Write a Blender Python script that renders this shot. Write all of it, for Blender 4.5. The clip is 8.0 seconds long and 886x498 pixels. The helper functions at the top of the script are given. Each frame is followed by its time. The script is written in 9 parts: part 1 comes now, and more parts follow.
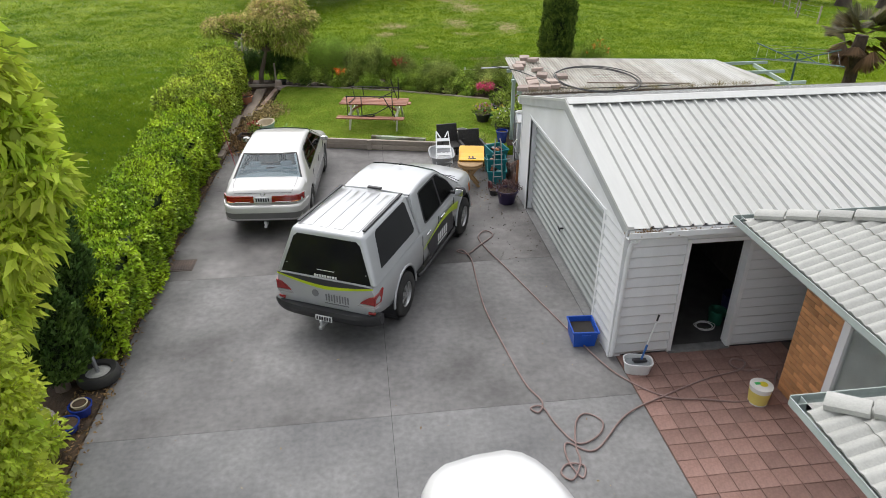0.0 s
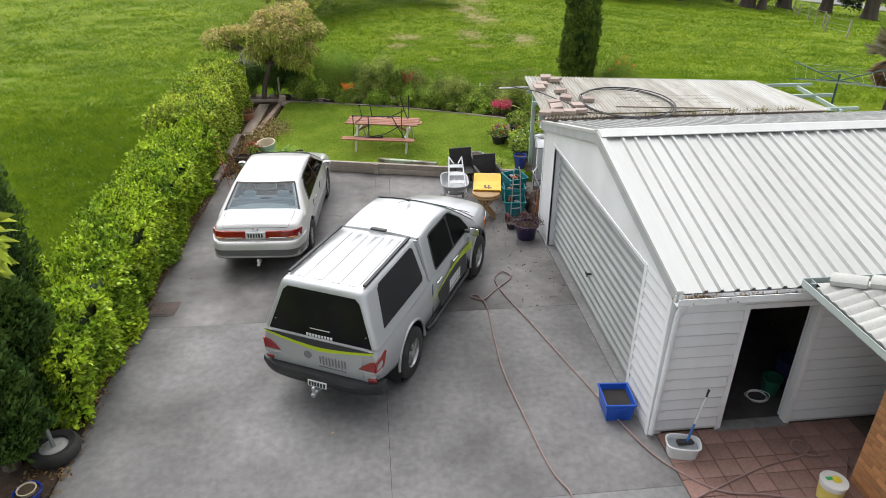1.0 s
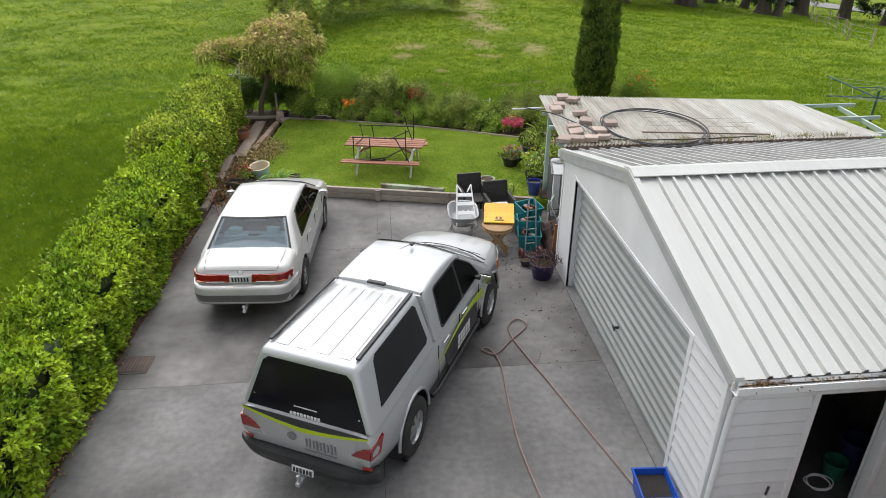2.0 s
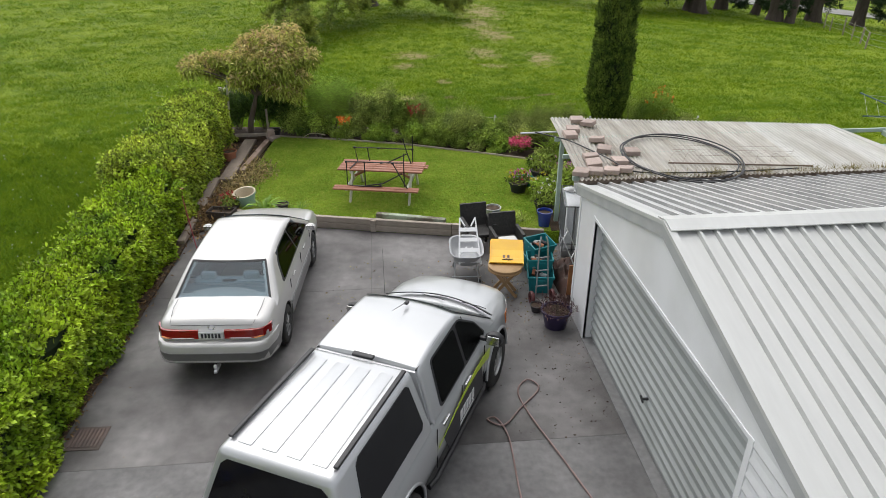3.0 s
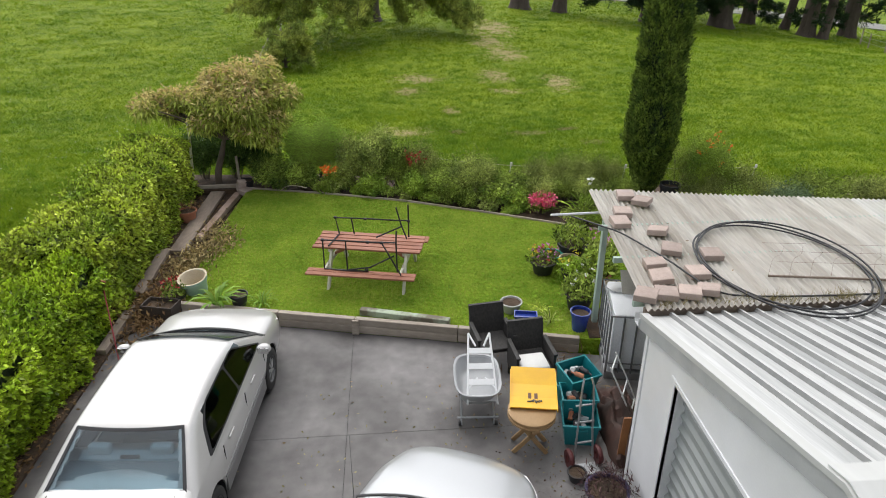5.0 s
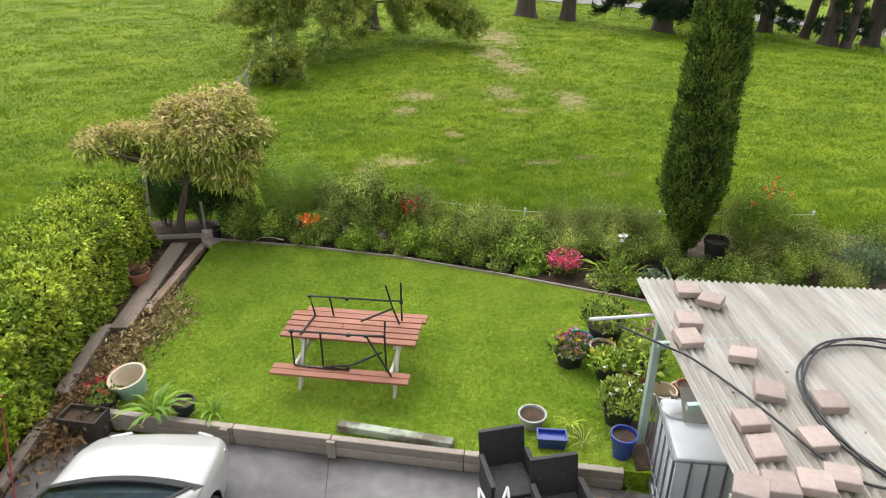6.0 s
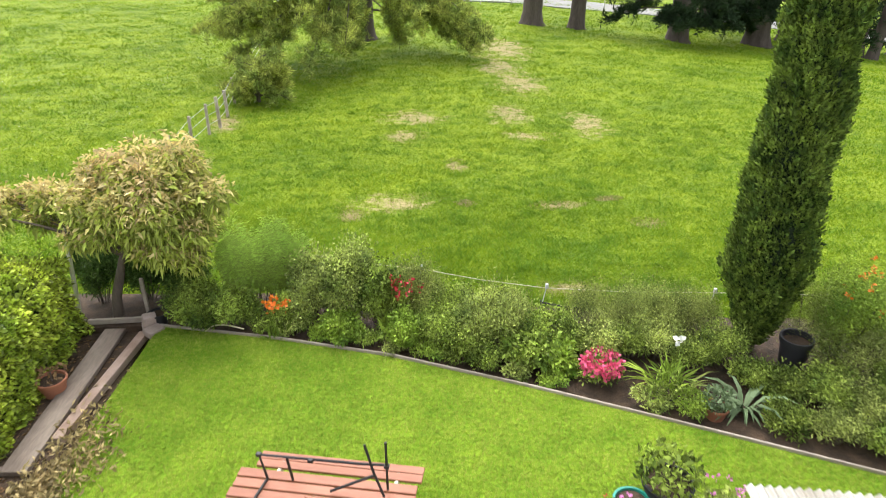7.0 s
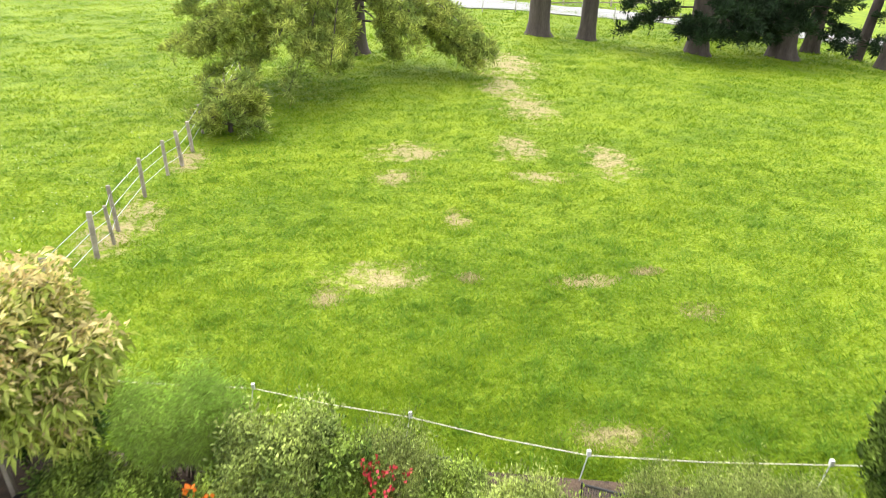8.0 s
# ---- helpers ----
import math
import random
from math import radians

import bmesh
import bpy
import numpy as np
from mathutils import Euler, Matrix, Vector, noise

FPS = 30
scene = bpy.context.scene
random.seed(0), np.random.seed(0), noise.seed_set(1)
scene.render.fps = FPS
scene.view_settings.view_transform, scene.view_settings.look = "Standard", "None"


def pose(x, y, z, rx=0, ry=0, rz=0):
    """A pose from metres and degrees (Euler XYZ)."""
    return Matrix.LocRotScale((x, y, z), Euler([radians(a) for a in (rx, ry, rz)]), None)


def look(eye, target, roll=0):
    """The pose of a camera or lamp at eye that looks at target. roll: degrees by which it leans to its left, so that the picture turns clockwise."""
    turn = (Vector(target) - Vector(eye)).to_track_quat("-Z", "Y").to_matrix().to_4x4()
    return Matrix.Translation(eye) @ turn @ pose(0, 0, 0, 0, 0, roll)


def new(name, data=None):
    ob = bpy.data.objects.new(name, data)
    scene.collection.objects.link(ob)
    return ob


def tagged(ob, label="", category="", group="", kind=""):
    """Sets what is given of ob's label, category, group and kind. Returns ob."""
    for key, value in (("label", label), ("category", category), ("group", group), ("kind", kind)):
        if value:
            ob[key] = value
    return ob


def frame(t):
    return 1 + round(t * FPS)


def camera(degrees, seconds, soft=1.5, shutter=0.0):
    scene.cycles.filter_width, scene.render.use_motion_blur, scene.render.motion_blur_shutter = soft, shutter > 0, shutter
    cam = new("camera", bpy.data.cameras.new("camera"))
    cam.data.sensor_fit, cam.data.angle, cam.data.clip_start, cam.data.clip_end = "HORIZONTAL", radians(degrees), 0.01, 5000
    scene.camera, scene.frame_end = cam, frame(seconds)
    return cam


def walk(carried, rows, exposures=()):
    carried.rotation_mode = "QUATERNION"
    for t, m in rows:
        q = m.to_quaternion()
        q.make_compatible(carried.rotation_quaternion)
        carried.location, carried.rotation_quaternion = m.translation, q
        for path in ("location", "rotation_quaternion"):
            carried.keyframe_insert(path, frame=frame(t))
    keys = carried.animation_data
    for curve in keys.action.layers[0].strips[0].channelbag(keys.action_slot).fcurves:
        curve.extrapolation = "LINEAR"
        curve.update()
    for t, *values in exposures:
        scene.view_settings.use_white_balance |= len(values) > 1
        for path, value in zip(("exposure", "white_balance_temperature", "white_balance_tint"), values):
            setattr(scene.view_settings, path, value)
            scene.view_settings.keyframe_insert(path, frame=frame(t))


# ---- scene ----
cam = camera(67.0, 8.0, soft=0.65, shutter=0.2)
PATH = [
    (0, (0.628, 1.568, 6.837), (0.851, 3.309, 5.877), -0.1),
    (0.5, (0.728, 2.425, 6.8), (0.933, 4.172, 5.847), -0.1),
    (1, (0.785, 3.215, 6.743), (0.98, 4.969, 5.801), 0.2),
    (1.5, (0.857, 4.0, 6.73), (1.041, 5.758, 5.794), 0.1),
    (3, (1.147, 6.432, 6.671), (1.314, 8.2, 5.75), -0.0),
    (3.5, (1.259, 7.292, 6.666), (1.421, 9.062, 5.749), -0.1),
    (4, (1.374, 8.171, 6.632), (1.529, 9.945, 5.721), -0.1),
    (4.5, (1.466, 9.175, 6.614), (1.616, 10.951, 5.708), -0.1),
    (5.8, (1.802, 12.648, 6.576), (1.938, 14.432, 5.682), -0.1),
    (6, (1.834, 13.287, 6.578), (1.972, 15.071, 5.684), -0.1),
    (6.5, (1.931, 14.888, 6.578), (2.07, 16.673, 5.686), -0.0),
    (7, (2.064, 16.616, 6.639), (2.202, 18.401, 5.746), 0.0),
    (7.5, (2.173, 18.644, 6.616), (2.314, 20.429, 5.726), -0.0),
    (8, (2.412, 20.725, 6.719), (2.551, 22.509, 5.827), -0.0),
]
EXPOSURES = [(0, 0.17), (0.5, 0.26), (1, 0.33), (1.5, 0.27), (3.5, 0.0), (4.5, 0.06), (6, 0.46), (6.5, 0.82), (7, 1.04), (7.5, 1.22), (8, 1.32)]
walk(cam, [(t, look(eye, target, roll)) for t, eye, target, roll in PATH], EXPOSURES)

# ---- world and sun: a bright overcast sky ----
world = bpy.data.worlds.new("overcast_sky")
scene.world = world
world.use_nodes = True
wn, wl = world.node_tree.nodes, world.node_tree.links
sky = wn.new("ShaderNodeTexSky")
sky.sky_type, sky.sun_disc = "NISHITA", False
SUN_UP, SUN_ROUND = radians(60), radians(342)
sky.sun_elevation, sky.sun_rotation = SUN_UP, SUN_ROUND
sky.air_density, sky.dust_density = 1.0, 3.0
grey = wn.new("ShaderNodeHueSaturation")
grey.inputs["Saturation"].default_value = 0.22
wl.new(sky.outputs[0], grey.inputs["Color"])
wl.new(grey.outputs[0], wn["Background"].inputs["Color"])
wn["Background"].inputs["Strength"].default_value = 0.225
sun = new("sun", bpy.data.lights.new("sun", "SUN"))
sun.data.energy, sun.data.angle, sun.data.color = 0.95, radians(90), (1.0, 0.975, 0.94)
sun.matrix_world = look((math.sin(SUN_ROUND) * 30, math.cos(SUN_ROUND) * 30, 30 * math.tan(SUN_UP)), (0, 0, 0))

# ---- materials ----
def mat(name, c1, c2=None, rough=0.6, metal=0.0, scale=3.0, fine=60.0, fine_amt=0.25, bump=0.0, bscale=40.0,
        vary=0.0, coat=0.0, spec=0.5, streak=(1, 1, 1), island=0.0, translucent=0.0, lo=0.35, hi=0.65):
    """A surface with large patches between c1 and c2, a fine grain, relief, and a tone that varies from piece to piece."""
    c2 = c2 or tuple(v * 0.8 for v in c1)
    m = bpy.data.materials.new(name)
    m.use_nodes = True
    n, l = m.node_tree.nodes, m.node_tree.links
    p = n["Principled BSDF"]
    co = n.new("ShaderNodeTexCoord")
    mp = n.new("ShaderNodeMapping")
    mp.inputs["Scale"].default_value = streak
    l.new(co.outputs["Object"], mp.inputs["Vector"])
    big = n.new("ShaderNodeTexNoise")
    big.inputs["Scale"].default_value, big.inputs["Detail"].default_value = scale, 5
    l.new(mp.outputs[0], big.inputs["Vector"])
    ramp = n.new("ShaderNodeMapRange")
    ramp.inputs[1].default_value, ramp.inputs[2].default_value = lo, hi
    l.new(big.outputs["Fac"], ramp.inputs[0])
    mix = n.new("ShaderNodeMix")
    mix.data_type = "RGBA"
    mix.inputs[6].default_value, mix.inputs[7].default_value = (*c1, 1), (*c2, 1)
    l.new(ramp.outputs[0], mix.inputs[0])
    colour = mix.outputs[2]
    small = n.new("ShaderNodeTexNoise")
    small.inputs["Scale"].default_value, small.inputs["Detail"].default_value = fine, 3
    l.new(mp.outputs[0], small.inputs["Vector"])

    def tone(source, amount, colour):
        r = n.new("ShaderNodeMapRange")
        r.inputs[3].default_value, r.inputs[4].default_value = 1 - amount, 1 + amount
        l.new(source, r.inputs[0])
        v = n.new("ShaderNodeVectorMath")
        v.operation = "SCALE"
        l.new(colour, v.inputs[0])
        l.new(r.outputs[0], v.inputs["Scale"])
        return v.outputs[0]

    if fine_amt:
        colour = tone(small.outputs["Fac"], fine_amt, colour)
    if vary:
        colour = tone(n.new("ShaderNodeObjectInfo").outputs["Random"], vary, colour)
    if island:
        colour = tone(n.new("ShaderNodeNewGeometry").outputs["Random Per Island"], island, colour)
    l.new(colour, p.inputs["Base Color"])
    p.inputs["Roughness"].default_value, p.inputs["Metallic"].default_value = rough, metal
    p.inputs["Specular IOR Level"].default_value = spec
    p.inputs["Coat Weight"].default_value, p.inputs["Coat Roughness"].default_value = coat, 0.05
    if bump:
        b = n.new("ShaderNodeBump")
        b.inputs["Distance"].default_value = bump
        bn = n.new("ShaderNodeTexNoise")
        bn.inputs["Scale"].default_value, bn.inputs["Detail"].default_value = bscale, 6
        l.new(mp.outputs[0], bn.inputs["Vector"])
        l.new(bn.outputs["Fac"], b.inputs["Height"])
        l.new(b.outputs[0], p.inputs["Normal"])
    if translucent:
        t = n.new("ShaderNodeBsdfTranslucent")
        l.new(colour, t.inputs["Color"])
        s = n.new("ShaderNodeMixShader")
        s.inputs[0].default_value = translucent
        l.new(p.outputs[0], s.inputs[1])
        l.new(t.outputs[0], s.inputs[2])
        l.new(s.outputs[0], n["Material Output"].inputs[0])
    return m


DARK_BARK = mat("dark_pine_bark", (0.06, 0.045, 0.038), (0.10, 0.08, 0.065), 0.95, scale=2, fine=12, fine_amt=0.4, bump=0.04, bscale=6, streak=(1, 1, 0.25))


def leafy(name, c1, c2, rough=0.5, scale=0.8, island=0.45, translucent=0.2, spec=0.22, vary=0.0):
    return mat(name, c1, c2, rough, scale=scale, fine_amt=0.1, fine=30, island=island, vary=vary, translucent=translucent, spec=spec)


PANES = []


def glass(name, tint, rough=0.02, shine=0.05):
    """Thin clear sheet: tinted see-through with a mirror share that grows towards the rim."""
    m = bpy.data.materials.new(name)
    m.use_nodes = True
    n, l = m.node_tree.nodes, m.node_tree.links
    t, g, f, s, w, r = (n.new("ShaderNode" + k) for k in ("BsdfTransparent", "BsdfGlossy", "LayerWeight", "MixShader", "Math", "MapRange"))
    t.inputs[0].default_value = (*tint, 1)
    g.inputs["Roughness"].default_value = rough
    f.inputs["Blend"].default_value = 0.5
    w.operation = "POWER"
    w.inputs[1].default_value = 8.0
    r.inputs[3].default_value = shine
    l.new(f.outputs["Facing"], w.inputs[0])
    l.new(w.outputs[0], r.inputs[0])
    l.new(r.outputs[0], s.inputs[0])
    l.new(t.outputs[0], s.inputs[1])
    l.new(g.outputs[0], s.inputs[2])
    l.new(s.outputs[0], n["Material Output"].inputs[0])
    PANES.append(m)
    return m


def flat(name, c, rough=0.5, metal=0.0, coat=0.0):
    return mat(name, c, tuple(v * 0.88 for v in c), rough, metal, fine_amt=0.08, coat=coat)


# stain mottling over base tones that darken in three steps along y
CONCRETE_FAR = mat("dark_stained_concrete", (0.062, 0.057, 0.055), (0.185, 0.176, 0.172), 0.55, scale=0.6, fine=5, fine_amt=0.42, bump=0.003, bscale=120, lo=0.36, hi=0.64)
CONCRETE_MID = mat("mid_tone_concrete", (0.088, 0.085, 0.084), (0.215, 0.21, 0.208), 0.65, scale=0.65, fine=9, fine_amt=0.42, bump=0.003, bscale=120, lo=0.3, hi=0.7)
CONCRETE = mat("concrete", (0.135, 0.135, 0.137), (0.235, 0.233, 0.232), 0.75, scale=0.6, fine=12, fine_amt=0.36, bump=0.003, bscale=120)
PAVER = mat("red_paver", (0.215, 0.122, 0.10), (0.30, 0.185, 0.157), 0.8, scale=0.9, fine=30, fine_amt=0.3, bump=0.003, vary=0.17)
SAND = mat("jointing_sand", (0.11, 0.085, 0.07), (0.07, 0.06, 0.05), 0.9, fine_amt=0.4)
WEATHERBOARD = mat("white_weatherboard", (0.74, 0.75, 0.76), (0.66, 0.67, 0.67), 0.5, scale=1.5, fine_amt=0.05, vary=0.03, streak=(1, 1, 0.4))
WHITE_PAINT = mat("white_paint", (0.76, 0.77, 0.78), (0.68, 0.69, 0.69), 0.45, scale=1.2, fine_amt=0.05)
ROOF_STEEL = mat("white_roof_steel", (0.545, 0.55, 0.535), (0.485, 0.49, 0.47), 0.45, scale=0.7, fine=14, fine_amt=0.08, streak=(1, 0.15, 0.15))
DOOR_STEEL = mat("grey_door_steel", (0.36, 0.385, 0.375), (0.31, 0.33, 0.32), 0.45, scale=0.8, fine_amt=0.06)
RIB_GREY = mat("grey_rib_side", (0.33, 0.34, 0.325), (0.43, 0.435, 0.415), 0.7, scale=1.5, fine=14, fine_amt=0.15)
GUTTER = mat("pale_green_gutter", (0.42, 0.47, 0.45), (0.36, 0.41, 0.39), 0.4, fine_amt=0.08)
TRIM_GREY = mat("grey_trim", (0.42, 0.43, 0.43), (0.36, 0.37, 0.37), 0.5, fine_amt=0.08)
TILE = mat("concrete_roof_tile", (0.43, 0.43, 0.405), (0.31, 0.31, 0.29), 0.8, scale=1.4, fine=45, fine_amt=0.2, bump=0.003, vary=0.1)
BRICK = mat("orange_brick", (0.57, 0.285, 0.12), (0.43, 0.20, 0.085), 0.8, scale=2.0, fine=50, fine_amt=0.25, bump=0.004, vary=0.26)
MORTAR = mat("mortar", (0.42, 0.29, 0.19), rough=0.9)
GLASS_CLEAR = glass("car_glass", (0.66, 0.74, 0.78), shine=0.06)
GLASS_SCREEN = glass("green_windscreen_glass", (0.34, 0.42, 0.38), shine=0.07)
GLASS_HOUSE = glass("house_glass", (0.86, 0.88, 0.87))
SILVER = mat("silver_car_paint", (0.48, 0.49, 0.50), (0.44, 0.45, 0.46), 0.3, 0.4, scale=0.6, fine_amt=0.03, coat=0.6)
PEARL = mat("pearl_car_paint", (0.57, 0.56, 0.545), (0.53, 0.52, 0.505), 0.28, 0.2, scale=0.6, fine_amt=0.03, coat=0.7)
PEARL_LOW = mat("grey_lower_car_paint", (0.22, 0.22, 0.217), (0.19, 0.19, 0.187), 0.35, 0.4, fine_amt=0.03, coat=0.4)
VAN_WHITE = mat("white_car_paint", (0.72, 0.72, 0.72), (0.67, 0.67, 0.67), 0.3, fine_amt=0.03, coat=0.6)
BLACK = mat("black_plastic", (0.018, 0.018, 0.02), (0.03, 0.03, 0.032), 0.5, fine_amt=0.2)
RUBBER = mat("tyre_rubber", (0.02, 0.02, 0.02), (0.04, 0.038, 0.035), 0.8, fine_amt=0.25)
CHROME = mat("chrome", (0.75, 0.75, 0.76), rough=0.15, metal=1.0, fine_amt=0.03)
ALLOY = mat("alloy_wheel", (0.5, 0.5, 0.5), rough=0.35, metal=0.8, fine_amt=0.05)
GALV = mat("galvanised_steel", (0.45, 0.46, 0.47), (0.35, 0.36, 0.37), 0.4, 0.7, fine_amt=0.15)
LAMP_RED = flat("red_lamp_lens", (0.27, 0.012, 0.012), 0.12, coat=0.8)
LAMP_AMBER = flat("amber_lamp_lens", (0.75, 0.22, 0.03), 0.12, coat=0.8)
LAMP_CLEAR = flat("clear_lamp_lens", (0.5, 0.48, 0.48), 0.1, 0.3, coat=0.8)
LIME = flat("lime_sticker", (0.48, 0.62, 0.01), 0.35)
PLATE_WHITE = flat("white_plate", (0.72, 0.73, 0.72), 0.4)
MARK_DARK = flat("dark_mark", (0.035, 0.035, 0.04), 0.5)
MARK_WHITE = flat("white_mark", (0.75, 0.75, 0.75), 0.5)
SEAT_CLOTH = mat("pale_blue_grey_seat", (0.50, 0.60, 0.64), rough=0.8)
CABIN = mat("dark_cabin_trim", (0.13, 0.14, 0.145), rough=0.8)
TIMBER = mat("weathered_timber", (0.42, 0.36, 0.30), (0.25, 0.21, 0.165), 0.85, scale=2.5, fine=30, fine_amt=0.3, bump=0.004, streak=(0.25, 1, 1), vary=0.12)
OLD_TIMBER = mat("old_brown_timber", (0.31, 0.25, 0.20), (0.15, 0.115, 0.09), 0.85, scale=2.0, fine=24, fine_amt=0.35, bump=0.005, streak=(0.25, 1, 1), vary=0.12)
RED_TIMBER = mat("red_stained_timber", (0.38, 0.16, 0.095), (0.27, 0.10, 0.055), 0.6, scale=3, fine=40, fine_amt=0.22, streak=(0.2, 1, 1), vary=0.12, bump=0.002)
CREAM = mat("cream_painted_timber", (0.62, 0.60, 0.50), rough=0.6)
RAW_WOOD = mat("pale_wood", (0.42, 0.27, 0.13), (0.33, 0.20, 0.09), 0.6, fine_amt=0.2)
BARK = mat("bark", (0.16, 0.125, 0.095), (0.09, 0.07, 0.055), 0.9, scale=4, fine=30, fine_amt=0.4, bump=0.02, bscale=12, streak=(1, 1, 0.3))
SOIL = mat("dark_soil_with_litter", (0.045, 0.030, 0.018), (0.095, 0.06, 0.036), 0.95, scale=5, fine=60, fine_amt=0.5, bump=0.02, bscale=30)
TERRACOTTA = mat("terracotta", (0.42, 0.17, 0.09), (0.34, 0.14, 0.08), 0.8, fine_amt=0.2)
# near-black green that paints the shade deep inside the hedge
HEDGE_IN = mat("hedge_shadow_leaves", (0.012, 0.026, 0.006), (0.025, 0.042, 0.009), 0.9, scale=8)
HEDGE = leafy("hedge_leaf", (0.48, 0.61, 0.045), (0.18, 0.31, 0.024), 0.42, scale=1.3, island=0.75, spec=0.3)
HEDGE2 = leafy("old_hedge_leaf", (0.56, 0.64, 0.085), (0.22, 0.33, 0.035), 0.42, scale=1.2, island=0.75, spec=0.3)
LIGHT_LEAF = leafy("light_green_leaf", (0.66, 0.72, 0.10), (0.42, 0.56, 0.06), 0.45, scale=1.5, island=0.45, translucent=0.35)
CONIFER = leafy("dark_conifer", (0.12, 0.20, 0.04), (0.05, 0.105, 0.025), 0.7, scale=2.0, island=0.55, translucent=0.15)
CYPRESS = leafy("cypress_foliage", (0.20, 0.275, 0.045), (0.055, 0.10, 0.018), 0.8, scale=4.0, island=0.6, translucent=0.12)
PINE = leafy("pine_foliage", (0.46, 0.50, 0.11), (0.19, 0.26, 0.06), 0.7, scale=1.1, island=0.6, translucent=0.38)
DARK_PINE = leafy("dark_pine_foliage", (0.028, 0.055, 0.018), (0.014, 0.03, 0.012), 0.8, scale=0.5, island=0.5, translucent=0.1)
LOQUAT = leafy("bronze_green_leaf", (0.50, 0.54, 0.12), (0.31, 0.37, 0.07), 0.6, scale=1.6, island=0.55)
LOQUAT_TOP = leafy("pinkish_new_leaf", (0.70, 0.53, 0.28), (0.60, 0.56, 0.19), 0.6, scale=1.4, island=0.4)
ROOF_DIRTY = mat("stained_roof_steel", (0.33, 0.34, 0.335), (0.56, 0.565, 0.555), 0.55, scale=1.6, fine=22, fine_amt=0.25, streak=(2.5, 0.12, 0.12))
RIB_DARK = mat("dark_grey_rib_side", (0.20, 0.205, 0.20), (0.30, 0.30, 0.29), 0.7, scale=1.5, fine=14, fine_amt=0.2)
SHRUB_A = leafy("mid_green_shrub_leaf", (0.33, 0.42, 0.075), (0.065, 0.12, 0.02), 0.7, scale=2.2, island=0.7, vary=0.28)
SHRUB_B = leafy("grey_green_shrub_leaf", (0.43, 0.49, 0.13), (0.10, 0.15, 0.032), 0.75, scale=2.0, island=0.65, vary=0.28)
SHRUB_C = leafy("bright_shrub_leaf", (0.38, 0.50, 0.07), (0.12, 0.22, 0.03), 0.6, scale=1.5, island=0.5, vary=0.28)
SWORD = leafy("sword_leaf", (0.20, 0.34, 0.04), (0.12, 0.24, 0.025), 0.5, island=0.4)
SILVER_LEAF = leafy("silver_green_leaf", (0.20, 0.27, 0.14), (0.12, 0.18, 0.085), 0.6, island=0.35)
FEATHER = leafy("feathery_green_leaf", (0.58, 0.75, 0.18), (0.38, 0.56, 0.11), 0.6, island=0.4)
DEAD_LEAF = leafy("dead_leaf", (0.20, 0.12, 0.065), (0.30, 0.20, 0.09), 0.8, island=0.5, scale=6)
DRY_GRASS = leafy("dry_grass", (0.31, 0.26, 0.125), (0.24, 0.21, 0.085), 0.8, island=0.35)
PINK = flat("pink_petal", (0.78, 0.12, 0.24), 0.6)
MAGENTA = flat("mauve_petal", (0.62, 0.22, 0.48), 0.6)
RED_PETAL = flat("red_petal", (0.45, 0.02, 0.03), 0.6)
ORANGE_PETAL = flat("orange_petal", (0.85, 0.22, 0.02), 0.6)
YELLOW_PETAL = flat("yellow_petal", (0.75, 0.60, 0.05), 0.6)
WHITE_PETAL = flat("white_petal", (0.8, 0.8, 0.74), 0.6)

# ---- building helpers ----
def thing(name, x=0, y=0, z=0, rz=0, label="", category="", group="", kind=""):
    ob = new(name)
    ob.matrix_world = pose(x, y, z, 0, 0, rz)
    return tagged(ob, label, category, group, kind)


def mesh_of(bm, name, material, smooth=None):
    me = bpy.data.meshes.new(name)
    bmesh.ops.recalc_face_normals(bm, faces=bm.faces)
    bm.to_mesh(me)
    bm.free()
    if material:
        me.materials.append(material)
    if smooth is not None:
        me.polygons.foreach_set("use_smooth", [True] * len(me.polygons))
        me.set_sharp_from_angle(angle=radians(smooth))
    return me


def part(name, bm, material, parent=None, label="", smooth=None, m=None):
    ob = new(name, mesh_of(bm, name, material, smooth))
    ob.parent = parent
    if m is not None:
        ob.matrix_basis = m
    if material in PANES:      # panes let the daylight through
        ob.visible_shadow = False
    return tagged(ob, label)


def bm_new():
    return bmesh.new()


def box(bm, c, s, rot=(0, 0, 0), bevel=0.0):
    """A box of size s round c, turned by rot degrees."""
    r = bmesh.ops.create_cube(bm, size=1, matrix=pose(*c, *rot) @ Matrix.Diagonal((*s, 1)))
    if bevel:
        edges = list({e for v in r["verts"] for e in v.link_edges})
        bmesh.ops.bevel(bm, geom=edges, offset=bevel, segments=2, profile=0.5, affect="EDGES")
    return bm


def boxed(c, s, rot=(0, 0, 0), bevel=0.0):
    return box(bmesh.new(), c, s, rot, bevel)


